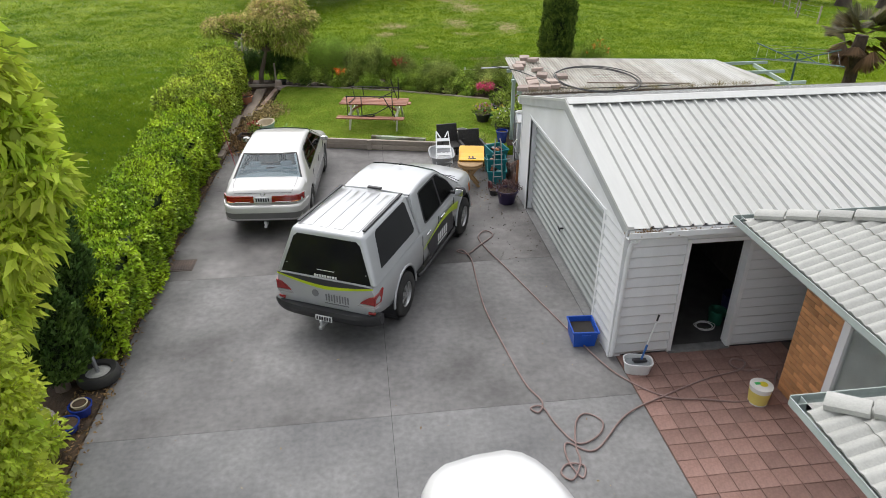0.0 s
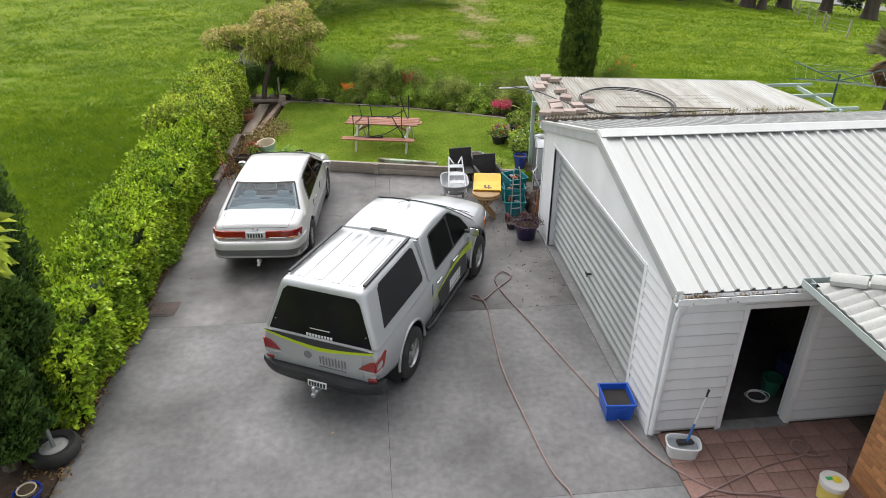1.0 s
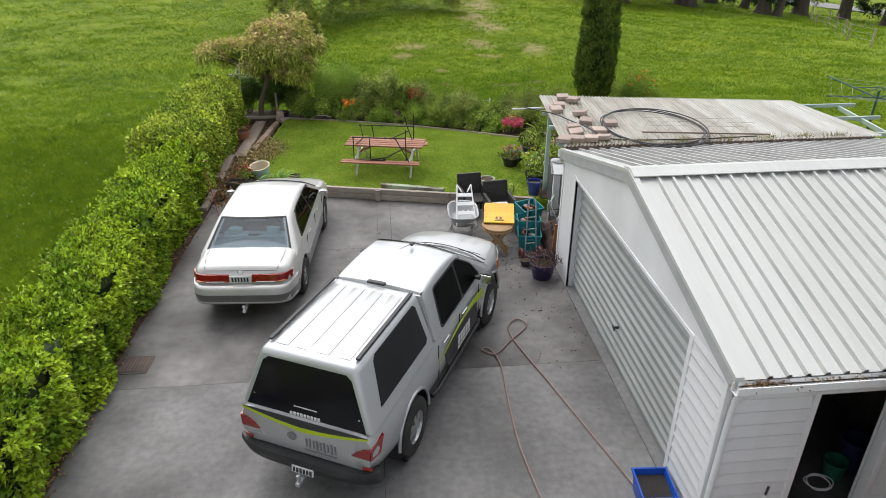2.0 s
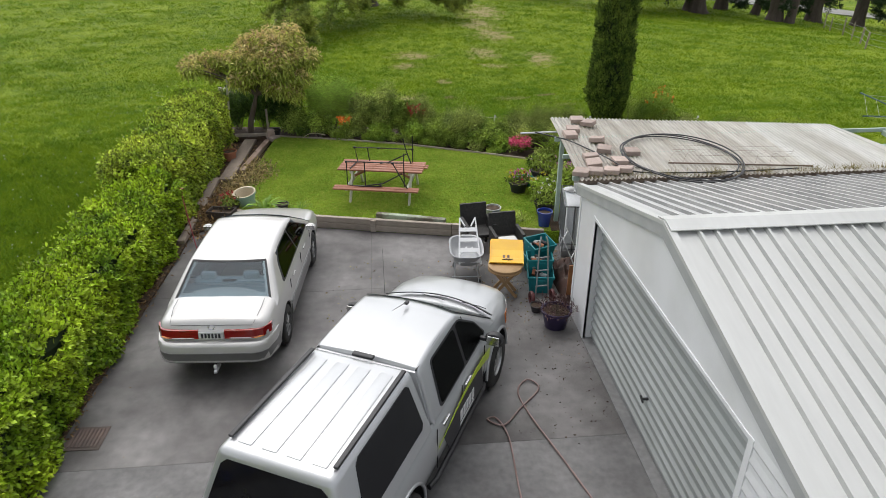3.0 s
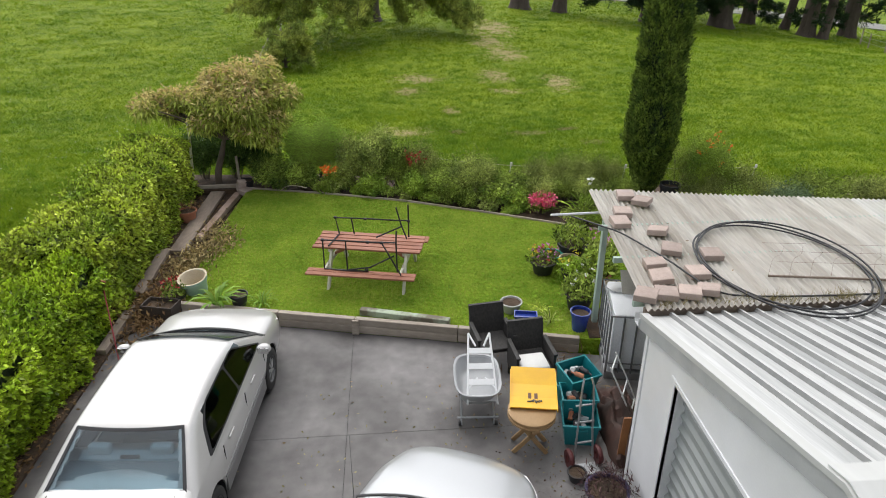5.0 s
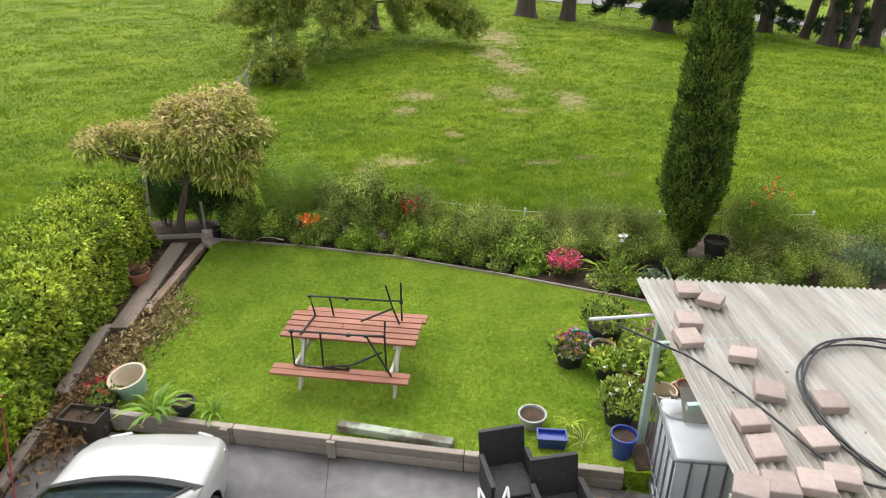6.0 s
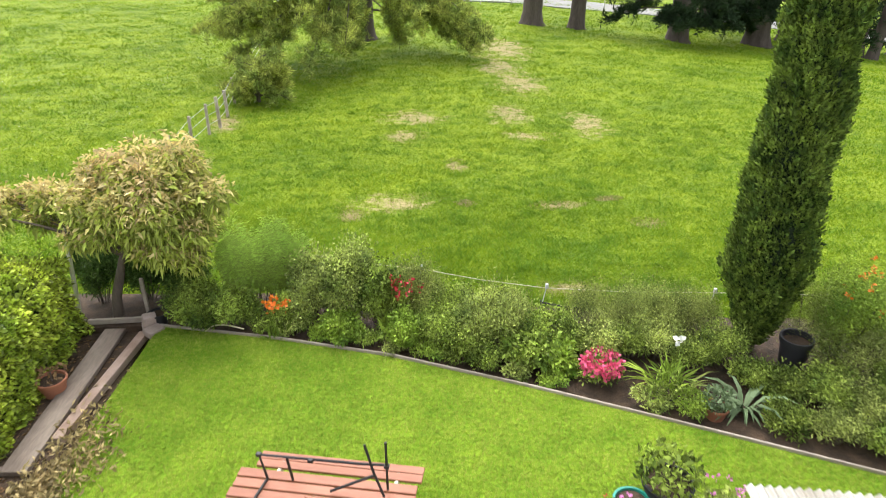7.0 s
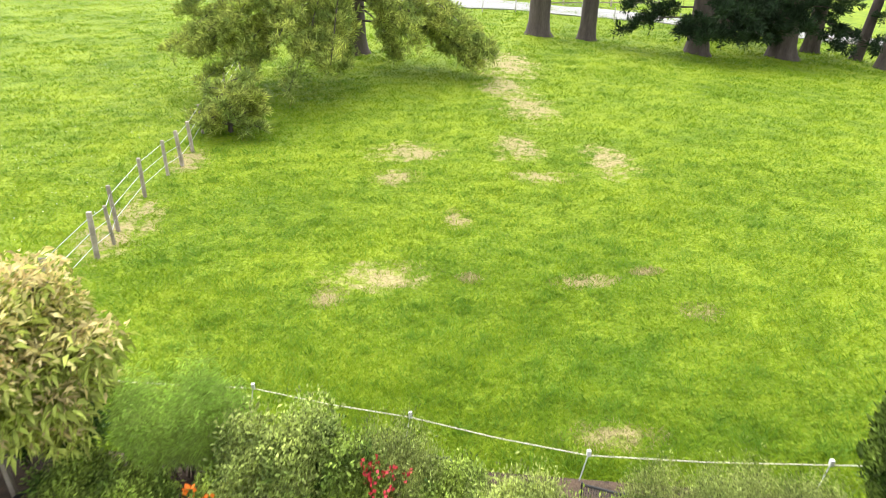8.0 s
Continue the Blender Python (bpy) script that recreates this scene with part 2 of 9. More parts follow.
def lathe(bm, profile, seg=20, m=None, squash=1.0):
    """Turns a line of (radius, height) round the z axis."""
    m = m or Matrix()
    rings = []
    for r, z in profile:
        if r < 1e-5:
            rings.append([bm.verts.new(m @ Vector((0, 0, z)))])
        else:
            rings.append([bm.verts.new(m @ Vector((r * math.cos(a), r * squash * math.sin(a), z)))
                          for a in (2 * math.pi * k / seg for k in range(seg))])
    for a, b in zip(rings, rings[1:]):
        for k in range(seg):
            j = (k + 1) % seg
            if len(a) == 1 and len(b) > 1:
                bm.faces.new((a[0], b[k], b[j]))
            elif len(b) == 1 and len(a) > 1:
                bm.faces.new((a[k], a[j], b[0]))
            elif len(a) > 1:
                bm.faces.new((a[k], a[j], b[j], b[k]))
    return bm


def spline(pts, n=8):
    """A smooth line through points (Catmull-Rom)."""
    p = [Vector(q) for q in pts]
    p = [2 * p[0] - p[1]] + p + [2 * p[-1] - p[-2]]
    out = []
    for i in range(1, len(p) - 2):
        for k in range(n):
            t = k / n
            a, b, c, d = p[i - 1:i + 3]
            out.append(0.5 * (2 * b + (c - a) * t + (2 * a - 5 * b + 4 * c - d) * t * t + (3 * b - a - 3 * c + d) * t ** 3))
    return out + [p[-2]]


def tube(bm, pts, radii, seg=8):
    """A round bar along points; radii: one number or one for each point."""
    pts = [Vector(q) for q in pts]
    if not hasattr(radii, "__len__"):
        radii = [radii] * len(pts)
    rings, side = [], None
    for i, q in enumerate(pts):
        d = (pts[min(i + 1, len(pts) - 1)] - pts[max(i - 1, 0)]).normalized()
        if side is None:
            side = d.orthogonal()
        side = (side - d * side.dot(d)).normalized()
        up = d.cross(side)
        rings.append([bm.verts.new(q + float(radii[i]) * (math.cos(a) * side + math.sin(a) * up)) for a in (2 * math.pi * k / seg for k in range(seg))])
    for a, b in zip(rings, rings[1:]):
        for k in range(seg):
            bm.faces.new((a[k], a[(k + 1) % seg], b[(k + 1) % seg], b[k]))
    bm.faces.new(rings[0])
    bm.faces.new(rings[-1])
    return bm


def slab(bm, pts, depth):
    """A flat outline of 3D points, given thickness by the vector depth."""
    a = [bm.verts.new(q) for q in pts]
    b = [bm.verts.new(Vector(q) + Vector(depth)) for q in pts]
    bm.faces.new(a)
    bm.faces.new(b[::-1])
    for k in range(len(a)):
        j = (k + 1) % len(a)
        bm.faces.new((a[k], a[j], b[j], b[k]))
    return bm


def loft(bm, sections):
    """A skin over closed sections of equal count, with closed ends."""
    rings = [[bm.verts.new(q) for q in s] for s in sections]
    for a, b in zip(rings, rings[1:]):
        for k in range(len(a)):
            j = (k + 1) % len(a)
            bm.faces.new((a[k], a[j], b[j], b[k]))
    bm.faces.new(rings[0])
    bm.faces.new(rings[-1][::-1])
    return bm


def cut(ob, cutters):
    """Cuts closed shapes out of a mesh and bakes the result into it."""
    me = mesh_of(cutters, "cutter", None)
    tool = new("cutter", me)
    tool.matrix_world = ob.matrix_world
    mod = ob.modifiers.new("cut", "BOOLEAN")
    mod.object, mod.solver = tool, "EXACT"
    bpy.context.view_layer.update()
    tool.matrix_world = ob.matrix_world.copy()
    bpy.context.view_layer.update()
    done = bpy.data.meshes.new_from_object(ob.evaluated_get(bpy.context.evaluated_depsgraph_get()))
    ob.modifiers.clear()
    ob.data = done
    bpy.data.objects.remove(tool)
    done.polygons.foreach_set("use_smooth", [True] * len(done.polygons))
    done.set_sharp_from_angle(angle=radians(35))


def soup(name, verts, faces, material, parent=None, label="", m=None):
    """One mesh from arrays: verts (N, 3), faces (M, 3 or 4)."""
    verts, faces = np.asarray(verts, np.float32), np.asarray(faces, np.int32)
    me = bpy.data.meshes.new(name)
    me.vertices.add(len(verts))
    me.vertices.foreach_set("co", verts.ravel())
    me.loops.add(faces.size)
    me.loops.foreach_set("vertex_index", faces.ravel())
    me.polygons.add(len(faces))
    me.polygons.foreach_set("loop_start", np.arange(0, faces.size, faces.shape[1], dtype=np.int32))
    me.update(calc_edges=True)
    me.materials.append(material)
    ob = new(name, me)
    ob.parent = parent
    if m is not None:
        ob.matrix_basis = m
    return tagged(ob, label)


rng = np.random.default_rng(7)


def unit(v):
    return v / (np.linalg.norm(v, axis=1, keepdims=True) + 1e-9)


def leaf_arrays(p, d, size, ratio=0.45, fold=0.25, droop=0.0):
    """Leaves at p that point along d: four corners each, folded along the midrib."""
    n = len(p)
    d = unit(d)
    side = unit(np.cross(d, unit(rng.normal(size=(n, 3)))))
    up = np.cross(side, d)
    size = np.broadcast_to(np.asarray(size, float), (n,))[:, None]
    tip = p + d * size
    tip[:, 2] -= droop * size[:, 0]
    mid = p + d * size * 0.5
    a = mid + side * size * ratio * 0.5 + up * size * ratio * fold
    b = mid - side * size * ratio * 0.5 + up * size * ratio * fold
    v = np.stack([p, a, tip, b], 1).reshape(-1, 3)
    k = np.arange(n, dtype=np.int32)[:, None] * 4
    f = np.concatenate([k + [0, 1, 2], k + [0, 2, 3]], 1).reshape(-1, 3)
    return v, f


def leaves(name, p, d, size, material, parent=None, ratio=0.45, fold=0.25, droop=0.0, label="", m=None):
    v, f = leaf_arrays(p, d, size, ratio, fold, droop)
    return tagged(soup(name, v, f, material, parent, label, m), kind="stuff")


def clump_points(centres, radii, count, shell=0.55):
    """Points in uneven clumps, and the way out of each."""
    centres, radii = np.asarray(centres, float), np.asarray(radii, float)
    if radii.ndim == 1:
        radii = np.stack([radii] * 3, 1)
    w = np.prod(radii, axis=1) ** (2 / 3)
    k = rng.choice(len(centres), count, p=w / w.sum())
    n = unit(rng.normal(size=(count, 3)))
    r = (shell + (1 - shell) * rng.random(count) ** 0.6) * (0.86 + 0.28 * rng.random(count))
    return centres[k] + n * r[:, None] * radii[k], n


def blades(p, height, lean=0.35, width=0.012):
    """Grass blades: one bent pair of triangles each."""
    n = len(p)
    a = rng.random(n) * 2 * np.pi
    h = np.broadcast_to(np.asarray(height, float), (n,)) * (0.6 + 0.8 * rng.random(n))
    w = np.broadcast_to(np.asarray(width, float), (n,))
    s = np.stack([np.cos(a), np.sin(a), np.zeros(n)], 1) * (w / 2)[:, None]
    b = rng.random(n) * 2 * np.pi
    off = np.stack([np.cos(b), np.sin(b), np.zeros(n)], 1) * (lean * h * (0.4 + rng.random(n)))[:, None]
    tip = p + off
    tip[:, 2] += h
    v = np.stack([p - s, p + s, tip], 1).reshape(-1, 3)
    return v, np.arange(3 * n, dtype=np.int32).reshape(-1, 3)

# ---- ground ----
DRY = [(1.9, 34.0, 1.35, 0.75), (0.95, 33.1, 0.35, 0.5), (2.9, 43.1, 1.5, 1.1), (2.5, 40.7, 0.8, 0.6), (6.8, 43.2, 0.9, 1.5), (8.2, 48.3, 1.3, 2.2), (7.7, 51.7, 1.2, 2.2),
       (8.6, 56.5, 1.8, 3.6), (9.6, 41.6, 0.8, 1.7), (7.1, 40.4, 1.1, 0.6), (6.5, 33.3, 0.75, 0.3), (5.4, 27.9, 0.8, 0.3), (-4.9, 37.6, 0.9, 2.2), (-4.4, 42.8, 0.7, 1.1),
       (4.1, 37.4, 0.35, 0.7), (8.45, 31.7, 0.4, 0.4), (4.0, 33.7, 0.25, 0.25), (8.0, 33.6, 0.35, 0.2)]


def dryness(x, y):
    """How bare and dry the paddock is: trodden patches with ragged outlines."""
    w = np.zeros_like(x)
    ragged = 0.35 * np.sin(3.1 * x + 1.7 * y) + 0.3 * np.sin(1.3 * x - 4.2 * y + 1) + 0.25 * np.sin(7.3 * x + 5.1 * y)
    for cx, cy, rx, ry in DRY:
        r = np.sqrt(((x - cx) / rx) ** 2 + ((y - cy) / ry) ** 2)
        w = np.maximum(w, np.clip(1.25 - r + 0.45 * ragged, 0, 1))
    return w


def field_z(x, y):
    base = np.interp(y, [27.2, 29, 31.5, 34, 37, 43, 52, 61, 75, 100, 140, 400, 3000], [0.02, -0.05, -0.4, -0.55, -0.75, -0.65, -0.45, -0.25, -0.1, 0.1, 0.3, 1.5, 1.5])
    base = base - 0.085 * np.clip(x - 12, 0, 50) * np.clip((y - 38) / 20, 0, 1)      # falls away to the east
    lumps = 0.06 * np.sin(0.9 * x + 0.4 * y) * np.sin(0.7 * y - 0.3 * x) + 0.03 * np.sin(2.3 * x + 1) * np.sin(1.9 * y)
    return base + lumps * np.clip((y - 27.5) / 3, 0, 1)


gx = np.concatenate([-np.geomspace(60, 2500, 14)[::-1], np.arange(-50, -14, 2.0), np.arange(-14, 26, 0.3), np.arange(26, 70, 2.0), np.geomspace(72, 2500, 14)])
gy = np.concatenate([-np.geomspace(20, 2500, 12)[::-1], np.arange(-14, 26, 1.0), np.arange(26, 62, 0.3), np.arange(62, 120, 2.0), np.geomspace(125, 3000, 16)])
GX, GY = np.meshgrid(gx, gy)
GZ = field_z(GX, GY)
inside = (GX > -4.6) & (GX < 30) & (GY < 25.2)
GZ[inside] = -0.09
GZ[(~inside) & (GY < 27.3)] = -0.05 + 0.04 * np.sin(GX * 0.8 + GY * 0.5)[(~inside) & (GY < 27.3)]
nx, ny = len(gx), len(gy)
idx = np.arange(nx * ny).reshape(ny, nx)
quads = np.stack([idx[:-1, :-1], idx[:-1, 1:], idx[1:, 1:], idx[1:, :-1]], -1).reshape(-1, 4)

# grass: greens in drifts of several sizes, straw where the ground is dry
GRASS = bpy.data.materials.new("paddock_grass")
GRASS.use_nodes = True


def grass_nodes(m, dark, light, straw, blade=False):
    n, l = m.node_tree.nodes, m.node_tree.links
    p = n["Principled BSDF"]
    g = n.new("ShaderNodeTexCoord")
    out = None
    for scale, detail in ((0.22, 4), (1.6, 4), (14.0, 3)):
        t = n.new("ShaderNodeTexNoise")
        t.inputs["Scale"].default_value, t.inputs["Detail"].default_value = scale, detail
        l.new(g.outputs["Object"], t.inputs["Vector"])
        if out is None:
            out = t.outputs["Fac"]
        else:
            a = n.new("ShaderNodeMath")
            a.operation = "ADD"
            l.new(out, a.inputs[0])
            l.new(t.outputs["Fac"], a.inputs[1])
            out = a.outputs[0]
    if blade:
        a = n.new("ShaderNodeMath")
        a.operation = "MULTIPLY_ADD"
        l.new(n.new("ShaderNodeNewGeometry").outputs["Random Per Island"], a.inputs[0])
        a.inputs[1].default_value = 0.32
        l.new(out, a.inputs[2])
        out = a.outputs[0]
    r = n.new("ShaderNodeMapRange")
    r.inputs[1].default_value, r.inputs[2].default_value = (1.28, 2.05) if blade else (1.15, 1.85)
    l.new(out, r.inputs[0])
    mx = n.new("ShaderNodeMix")
    mx.data_type = "RGBA"
    mx.inputs[6].default_value, mx.inputs[7].default_value = (*dark, 1), (*light, 1)
    l.new(r.outputs[0], mx.inputs[0])
    colour = mx.outputs[2]
    if not blade:
        at = n.new("ShaderNodeAttribute")
        at.attribute_name = "dry"
        m2 = n.new("ShaderNodeMix")
        m2.data_type = "RGBA"
        m2.inputs[7].default_value = (*straw, 1)
        rag = n.new("ShaderNodeTexNoise")
        rag.inputs["Scale"].default_value, rag.inputs["Detail"].default_value = 3.2, 8
        l.new(g.outputs["Object"], rag.inputs["Vector"])
        add = n.new("ShaderNodeMath")
        add.operation = "MULTIPLY_ADD"
        l.new(rag.outputs["Fac"], add.inputs[0])
        add.inputs[1].default_value = 3.4
        l.new(at.outputs["Fac"], add.inputs[2])
        edge = n.new("ShaderNodeMapRange")
        edge.inputs[1].default_value, edge.inputs[2].default_value, edge.inputs[4].default_value = 2.0, 2.7, 0.85
        l.new(add.outputs[0], edge.inputs[0])
        m3 = n.new("ShaderNodeMath")
        m3.operation = "MULTIPLY"
        l.new(edge.outputs[0], m3.inputs[0])
        gate = n.new("ShaderNodeMapRange")
        gate.inputs[2].default_value = 0.3
        l.new(at.outputs["Fac"], gate.inputs[0])
        l.new(gate.outputs[0], m3.inputs[1])
        l.new(m3.outputs[0], m2.inputs[0])
        l.new(colour, m2.inputs[6])
        colour = m2.outputs[2]
        bn = n.new("ShaderNodeTexNoise")
        bn.inputs["Scale"].default_value, bn.inputs["Detail"].default_value = 9, 6
        l.new(g.outputs["Object"], bn.inputs["Vector"])
        b = n.new("ShaderNodeBump")
        b.inputs["Distance"].default_value = 0.12
        l.new(bn.outputs["Fac"], b.inputs["Height"])
        l.new(b.outputs[0], p.inputs["Normal"])
        l.new(colour, p.inputs["Base Color"])
    else:
        l.new(colour, p.inputs["Base Color"])
        t = n.new("ShaderNodeBsdfTranslucent")
        l.new(colour, t.inputs["Color"])
        s = n.new("ShaderNodeMixShader")
        s.inputs[0].default_value = 0.2
        l.new(p.outputs[0], s.inputs[1])
        l.new(t.outputs[0], s.inputs[2])
        l.new(s.outputs[0], n["Material Output"].inputs[0])
    p.inputs["Roughness"].default_value = 0.7
    p.inputs["Specular IOR Level"].default_value = 0.05


grass_nodes(GRASS, (0.09, 0.155, 0.012), (0.25, 0.325, 0.025), (0.36, 0.285, 0.15))
BLADE = bpy.data.materials.new("grass_blade")
BLADE.use_nodes = True
grass_nodes(BLADE, (0.112, 0.208, 0.011), (0.25, 0.345, 0.018), (0.4, 0.3, 0.15), True)
LAWN_BLADE = bpy.data.materials.new("lawn_blade")
LAWN_BLADE.use_nodes = True
grass_nodes(LAWN_BLADE, (0.17, 0.255, 0.026), (0.48, 0.50, 0.12), (0.4, 0.3, 0.15), True)

ground = soup("ground", np.stack([GX, GY, GZ], -1).reshape(-1, 3), quads, GRASS)
tagged(ground, "green paddock grass with dry trodden patches", "ground", kind="structure")
dry = ground.data.attributes.new("dry", "FLOAT", "POINT")
dry.data.foreach_set("value", dryness(GX, GY).ravel().astype(np.float32))
ground.data.polygons.foreach_set("use_smooth", [True] * len(ground.data.polygons))

# grass that stands up: paddock, in drifts, thinning out with distance
n_tuft = 335000
rr = np.exp(rng.uniform(np.log(6.0), np.log(75.0), n_tuft))
aa = rng.uniform(radians(-138), radians(75), n_tuft)
tx, ty = 1.5 + rr * np.sin(aa), 20.0 + rr * np.cos(aa)
bed_line = np.interp(tx, [-4, 0, 8, 14], [28.1, 27.8, 26.3, 25.8])
keep = ((ty > bed_line) | ((tx < -5.1) & ((tx < -6.6) | (ty > 11.3))) | ((tx > 14.2) & (ty > 17.5))) & (rng.random(n_tuft) > 0.75 * dryness(tx, ty) ** 1.7)
tx, ty, rr = tx[keep], ty[keep], rr[keep]
tz = np.where(ty < 27.3, np.where((tx < -4.6) | (ty > 25.5), 0.0, -0.09), field_z(tx, ty)) - 0.02
drift = 0.5 + 0.5 * np.sin(0.8 * tx + 0.5 * np.sin(ty * 0.6)) * np.sin(0.9 * ty + 0.7 * np.sin(0.5 * tx))
tp = np.repeat(np.stack([tx, ty, tz], 1), 3, 0)
spread = np.repeat(0.012 + 0.004 * rr, 3)
tp[:, :2] += rng.normal(size=(len(tp), 2)) * spread[:, None]
v, f = blades(tp, np.repeat(0.07 + 0.07 * drift * rng.random(len(tx)) + 0.0004 * rr, 3), 1.35, np.repeat(0.007 + 0.0011 * rr, 3))
tagged(soup("paddock_grass", v, f, BLADE), "long green paddock grass", "grass", kind="stuff")
# coarse darker tussocks that break up the sward
n_tus = 10500
rr = np.exp(rng.uniform(np.log(7.0), np.log(60.0), n_tus))
aa = rng.uniform(radians(-130), radians(62), n_tus)
tx, ty = 1.5 + rr * np.sin(aa), 20.0 + rr * np.cos(aa)
keep = ((ty > np.interp(tx, [-4, 0, 8, 14], [28.1, 27.8, 26.3, 25.8]) + 0.1) | ((tx < -5.6) & ((tx < -6.8) | (ty > 11.5)))) & (dryness(tx, ty) < 0.2)
tx, ty, rr = tx[keep], ty[keep], rr[keep]
tz = np.where(ty < 27.3, -0.05, field_z(tx, ty)) - 0.02
tp = np.repeat(np.stack([tx, ty, tz], 1), 15, 0)
wide = np.repeat((0.04 + 0.0035 * rr) * (0.5 + 1.1 * rng.random(len(tx))), 15)
tp[:, 0] += rng.normal(size=len(tp)) * wide * 1.7
tp[:, 1] += rng.normal(size=len(tp)) * wide * 0.8
v, f = blades(tp, np.repeat(0.08 + 0.08 * rng.random(len(tx)), 15), 1.1, np.repeat(0.012 + 0.0011 * rr, 15))
TUSSOCK = bpy.data.materials.new("tussock_blade")
TUSSOCK.use_nodes = True
grass_nodes(TUSSOCK, (0.10, 0.205, 0.022), (0.20, 0.32, 0.032), (0.4, 0.3, 0.15), True)
tagged(soup("grass_tussocks", v, f, TUSSOCK), "darker coarse grass tussocks in the paddock", "grass", kind="stuff")
n_dry = 9000
k = rng.integers(0, len(DRY), n_dry)
dd = np.asarray(DRY)[k]
rad, ang = np.sqrt(rng.random(n_dry)) * 1.15, rng.random(n_dry) * 6.283
px, py = dd[:, 0] + dd[:, 2] * rad * np.cos(ang), dd[:, 1] + dd[:, 3] * rad * np.sin(ang)
v, f = blades(np.stack([px, py, field_z(px, py) - 0.01], 1), 0.05, 2.0, 0.02)
tagged(soup("dry_grass", v, f, DRY_GRASS), "flattened straw-coloured dry grass", "grass", kind="stuff")
n_fl = 2600
px, py = rng.uniform(-30, -5.5, n_fl), rng.uniform(12, 60, n_fl)
fl, ff = leaf_arrays(np.stack([px, py, np.where(py < 27.3, -0.05, field_z(px, py)) + 0.12], 1), rng.normal(size=(n_fl, 3)) + [0, 0, 1.5], 0.035, 0.9)
tagged(soup("clover_flowers", fl, ff, WHITE_PETAL), "small white clover flowers in the paddock", "flowers", kind="stuff")

# ---- concrete yard in panels ----
yard = thing("driveway", label="grey concrete driveway with cut joints", category="driveway", kind="structure")
YARD = [(-3.5, -9), (-3.46, 14), (-3.2, 20.4), (-2.6, 21.05), (-0.53, 20.60), (2.6, 19.84), (5.6, 19.1), (5.6, 16.6), (4.428, 16.6), (4.428, 9.96), (4.56, 9.96), (4.56, -9)]
part("base", slab(bm_new(), [(x, y, -0.3) for x, y in YARD], (0, 0, 0.285)), mat("joint_dirt", (0.05, 0.048, 0.046), rough=0.95), yard)
JX, JY = [-9, 0.82, 9], [-10, -4.2, 0.2, 4.6, 9.02, 13.35, 17.7, 24]
for x0, x1 in zip(JX, JX[1:]):
    for y0, y1 in zip(JY, JY[1:]):
        bm = bm_new()
        bm.faces.new([bm.verts.new((x, y, 0)) for x, y in YARD])
        for co, no in (((x0 + 0.003, 0, 0), (-1, 0, 0)), ((x1 - 0.003, 0, 0), (1, 0, 0)), ((0, y0 + 0.003, 0), (0, -1, 0)), ((0, y1 - 0.003, 0), (0, 1, 0))):
            bmesh.ops.bisect_plane(bm, geom=bm.verts[:] + bm.edges[:] + bm.faces[:], plane_co=co, plane_no=no, clear_outer=True)
        if not bm.faces:
            bm.free()
            continue
        r = bmesh.ops.extrude_face_region(bm, geom=bm.faces[:])
        bmesh.ops.translate(bm, verts=[q for q in r["geom"] if isinstance(q, bmesh.types.BMVert)], vec=(0, 0, -0.012))
        # whole panels step from light through mid to dark along y
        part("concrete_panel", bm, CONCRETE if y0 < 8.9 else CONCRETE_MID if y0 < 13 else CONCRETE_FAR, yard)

# ---- garage ----
GX0, GX1, GY0, GY1, RIDGE_Y, EAVE_Z, RIDGE_Z = 4.43, 18.0, 9.95, 16.52, 13.25, 2.41, 3.26
garage = thing("garage", GX0, GY0, 0, label="white weatherboard garage with a ribbed steel roof", category="garage")


def gar(x, y, z):
    return (x - GX0, y - GY0, z)


def gbox(x0, x1, y0, y1, z0, z1, bevel=0.0):
    c = gar((x0 + x1) / 2, (y0 + y1) / 2, (z0 + z1) / 2)
    return boxed(c, (x1 - x0, y1 - y0, z1 - z0), bevel=bevel)


D0, D1, DZ = 10.86, 15.68, 2.23      # the big door
P0, P1, PZ = 5.49, 6.45, 2.05        # the side door
# floor and inner walls are coloured dark to keep the open doorway dim
part("floor_slab", gbox(GX0 + 0.02, GX1, GY0 + 0.02, GY1, -0.1, 0.02), mat("dimmed_garage_floor", (0.05, 0.048, 0.047), (0.085, 0.082, 0.08), 0.6), garage)
part("front_wall", gbox(GX0, GX0 + 0.2, D1, GY1, 0, EAVE_Z), WHITE_PAINT, garage)
part("front_wall", gbox(GX0, GX0 + 0.2, GY0, D0, 0, EAVE_Z), WHITE_PAINT, garage)
part("gable", slab(bm_new(), [gar(GX0, D0, DZ), gar(GX0, D1, DZ), gar(GX0, D1, EAVE_Z), gar(GX0, GY1, EAVE_Z), gar(GX0, RIDGE_Y, RIDGE_Z), gar(GX0, GY0, EAVE_Z), gar(GX0, D0, EAVE_Z)],
                   (0.2, 0, 0)), WHITE_PAINT, garage)
part("back_wall", gbox(GX0 + 0.1, GX1, GY1 - 0.1, GY1, 0, EAVE_Z), DARK_BARK, garage, "unlined timber wall coloured dark for the dim interior")
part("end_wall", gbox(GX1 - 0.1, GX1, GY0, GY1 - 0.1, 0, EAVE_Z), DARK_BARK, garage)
# partition added inside, dark so that little daylight shows
part("inner_partition", gbox(7.6, 7.7, GY0 + 0.11, GY1 - 0.1, 0.02, EAVE_Z), DARK_BARK, garage, "added dark timber partition that keeps the garage interior dim")
part("side_wall", gbox(GX0 + 0.1, P0 - 0.04, GY0 + 0.02, GY0 + 0.1, 0, EAVE_Z), WHITE_PAINT, garage)
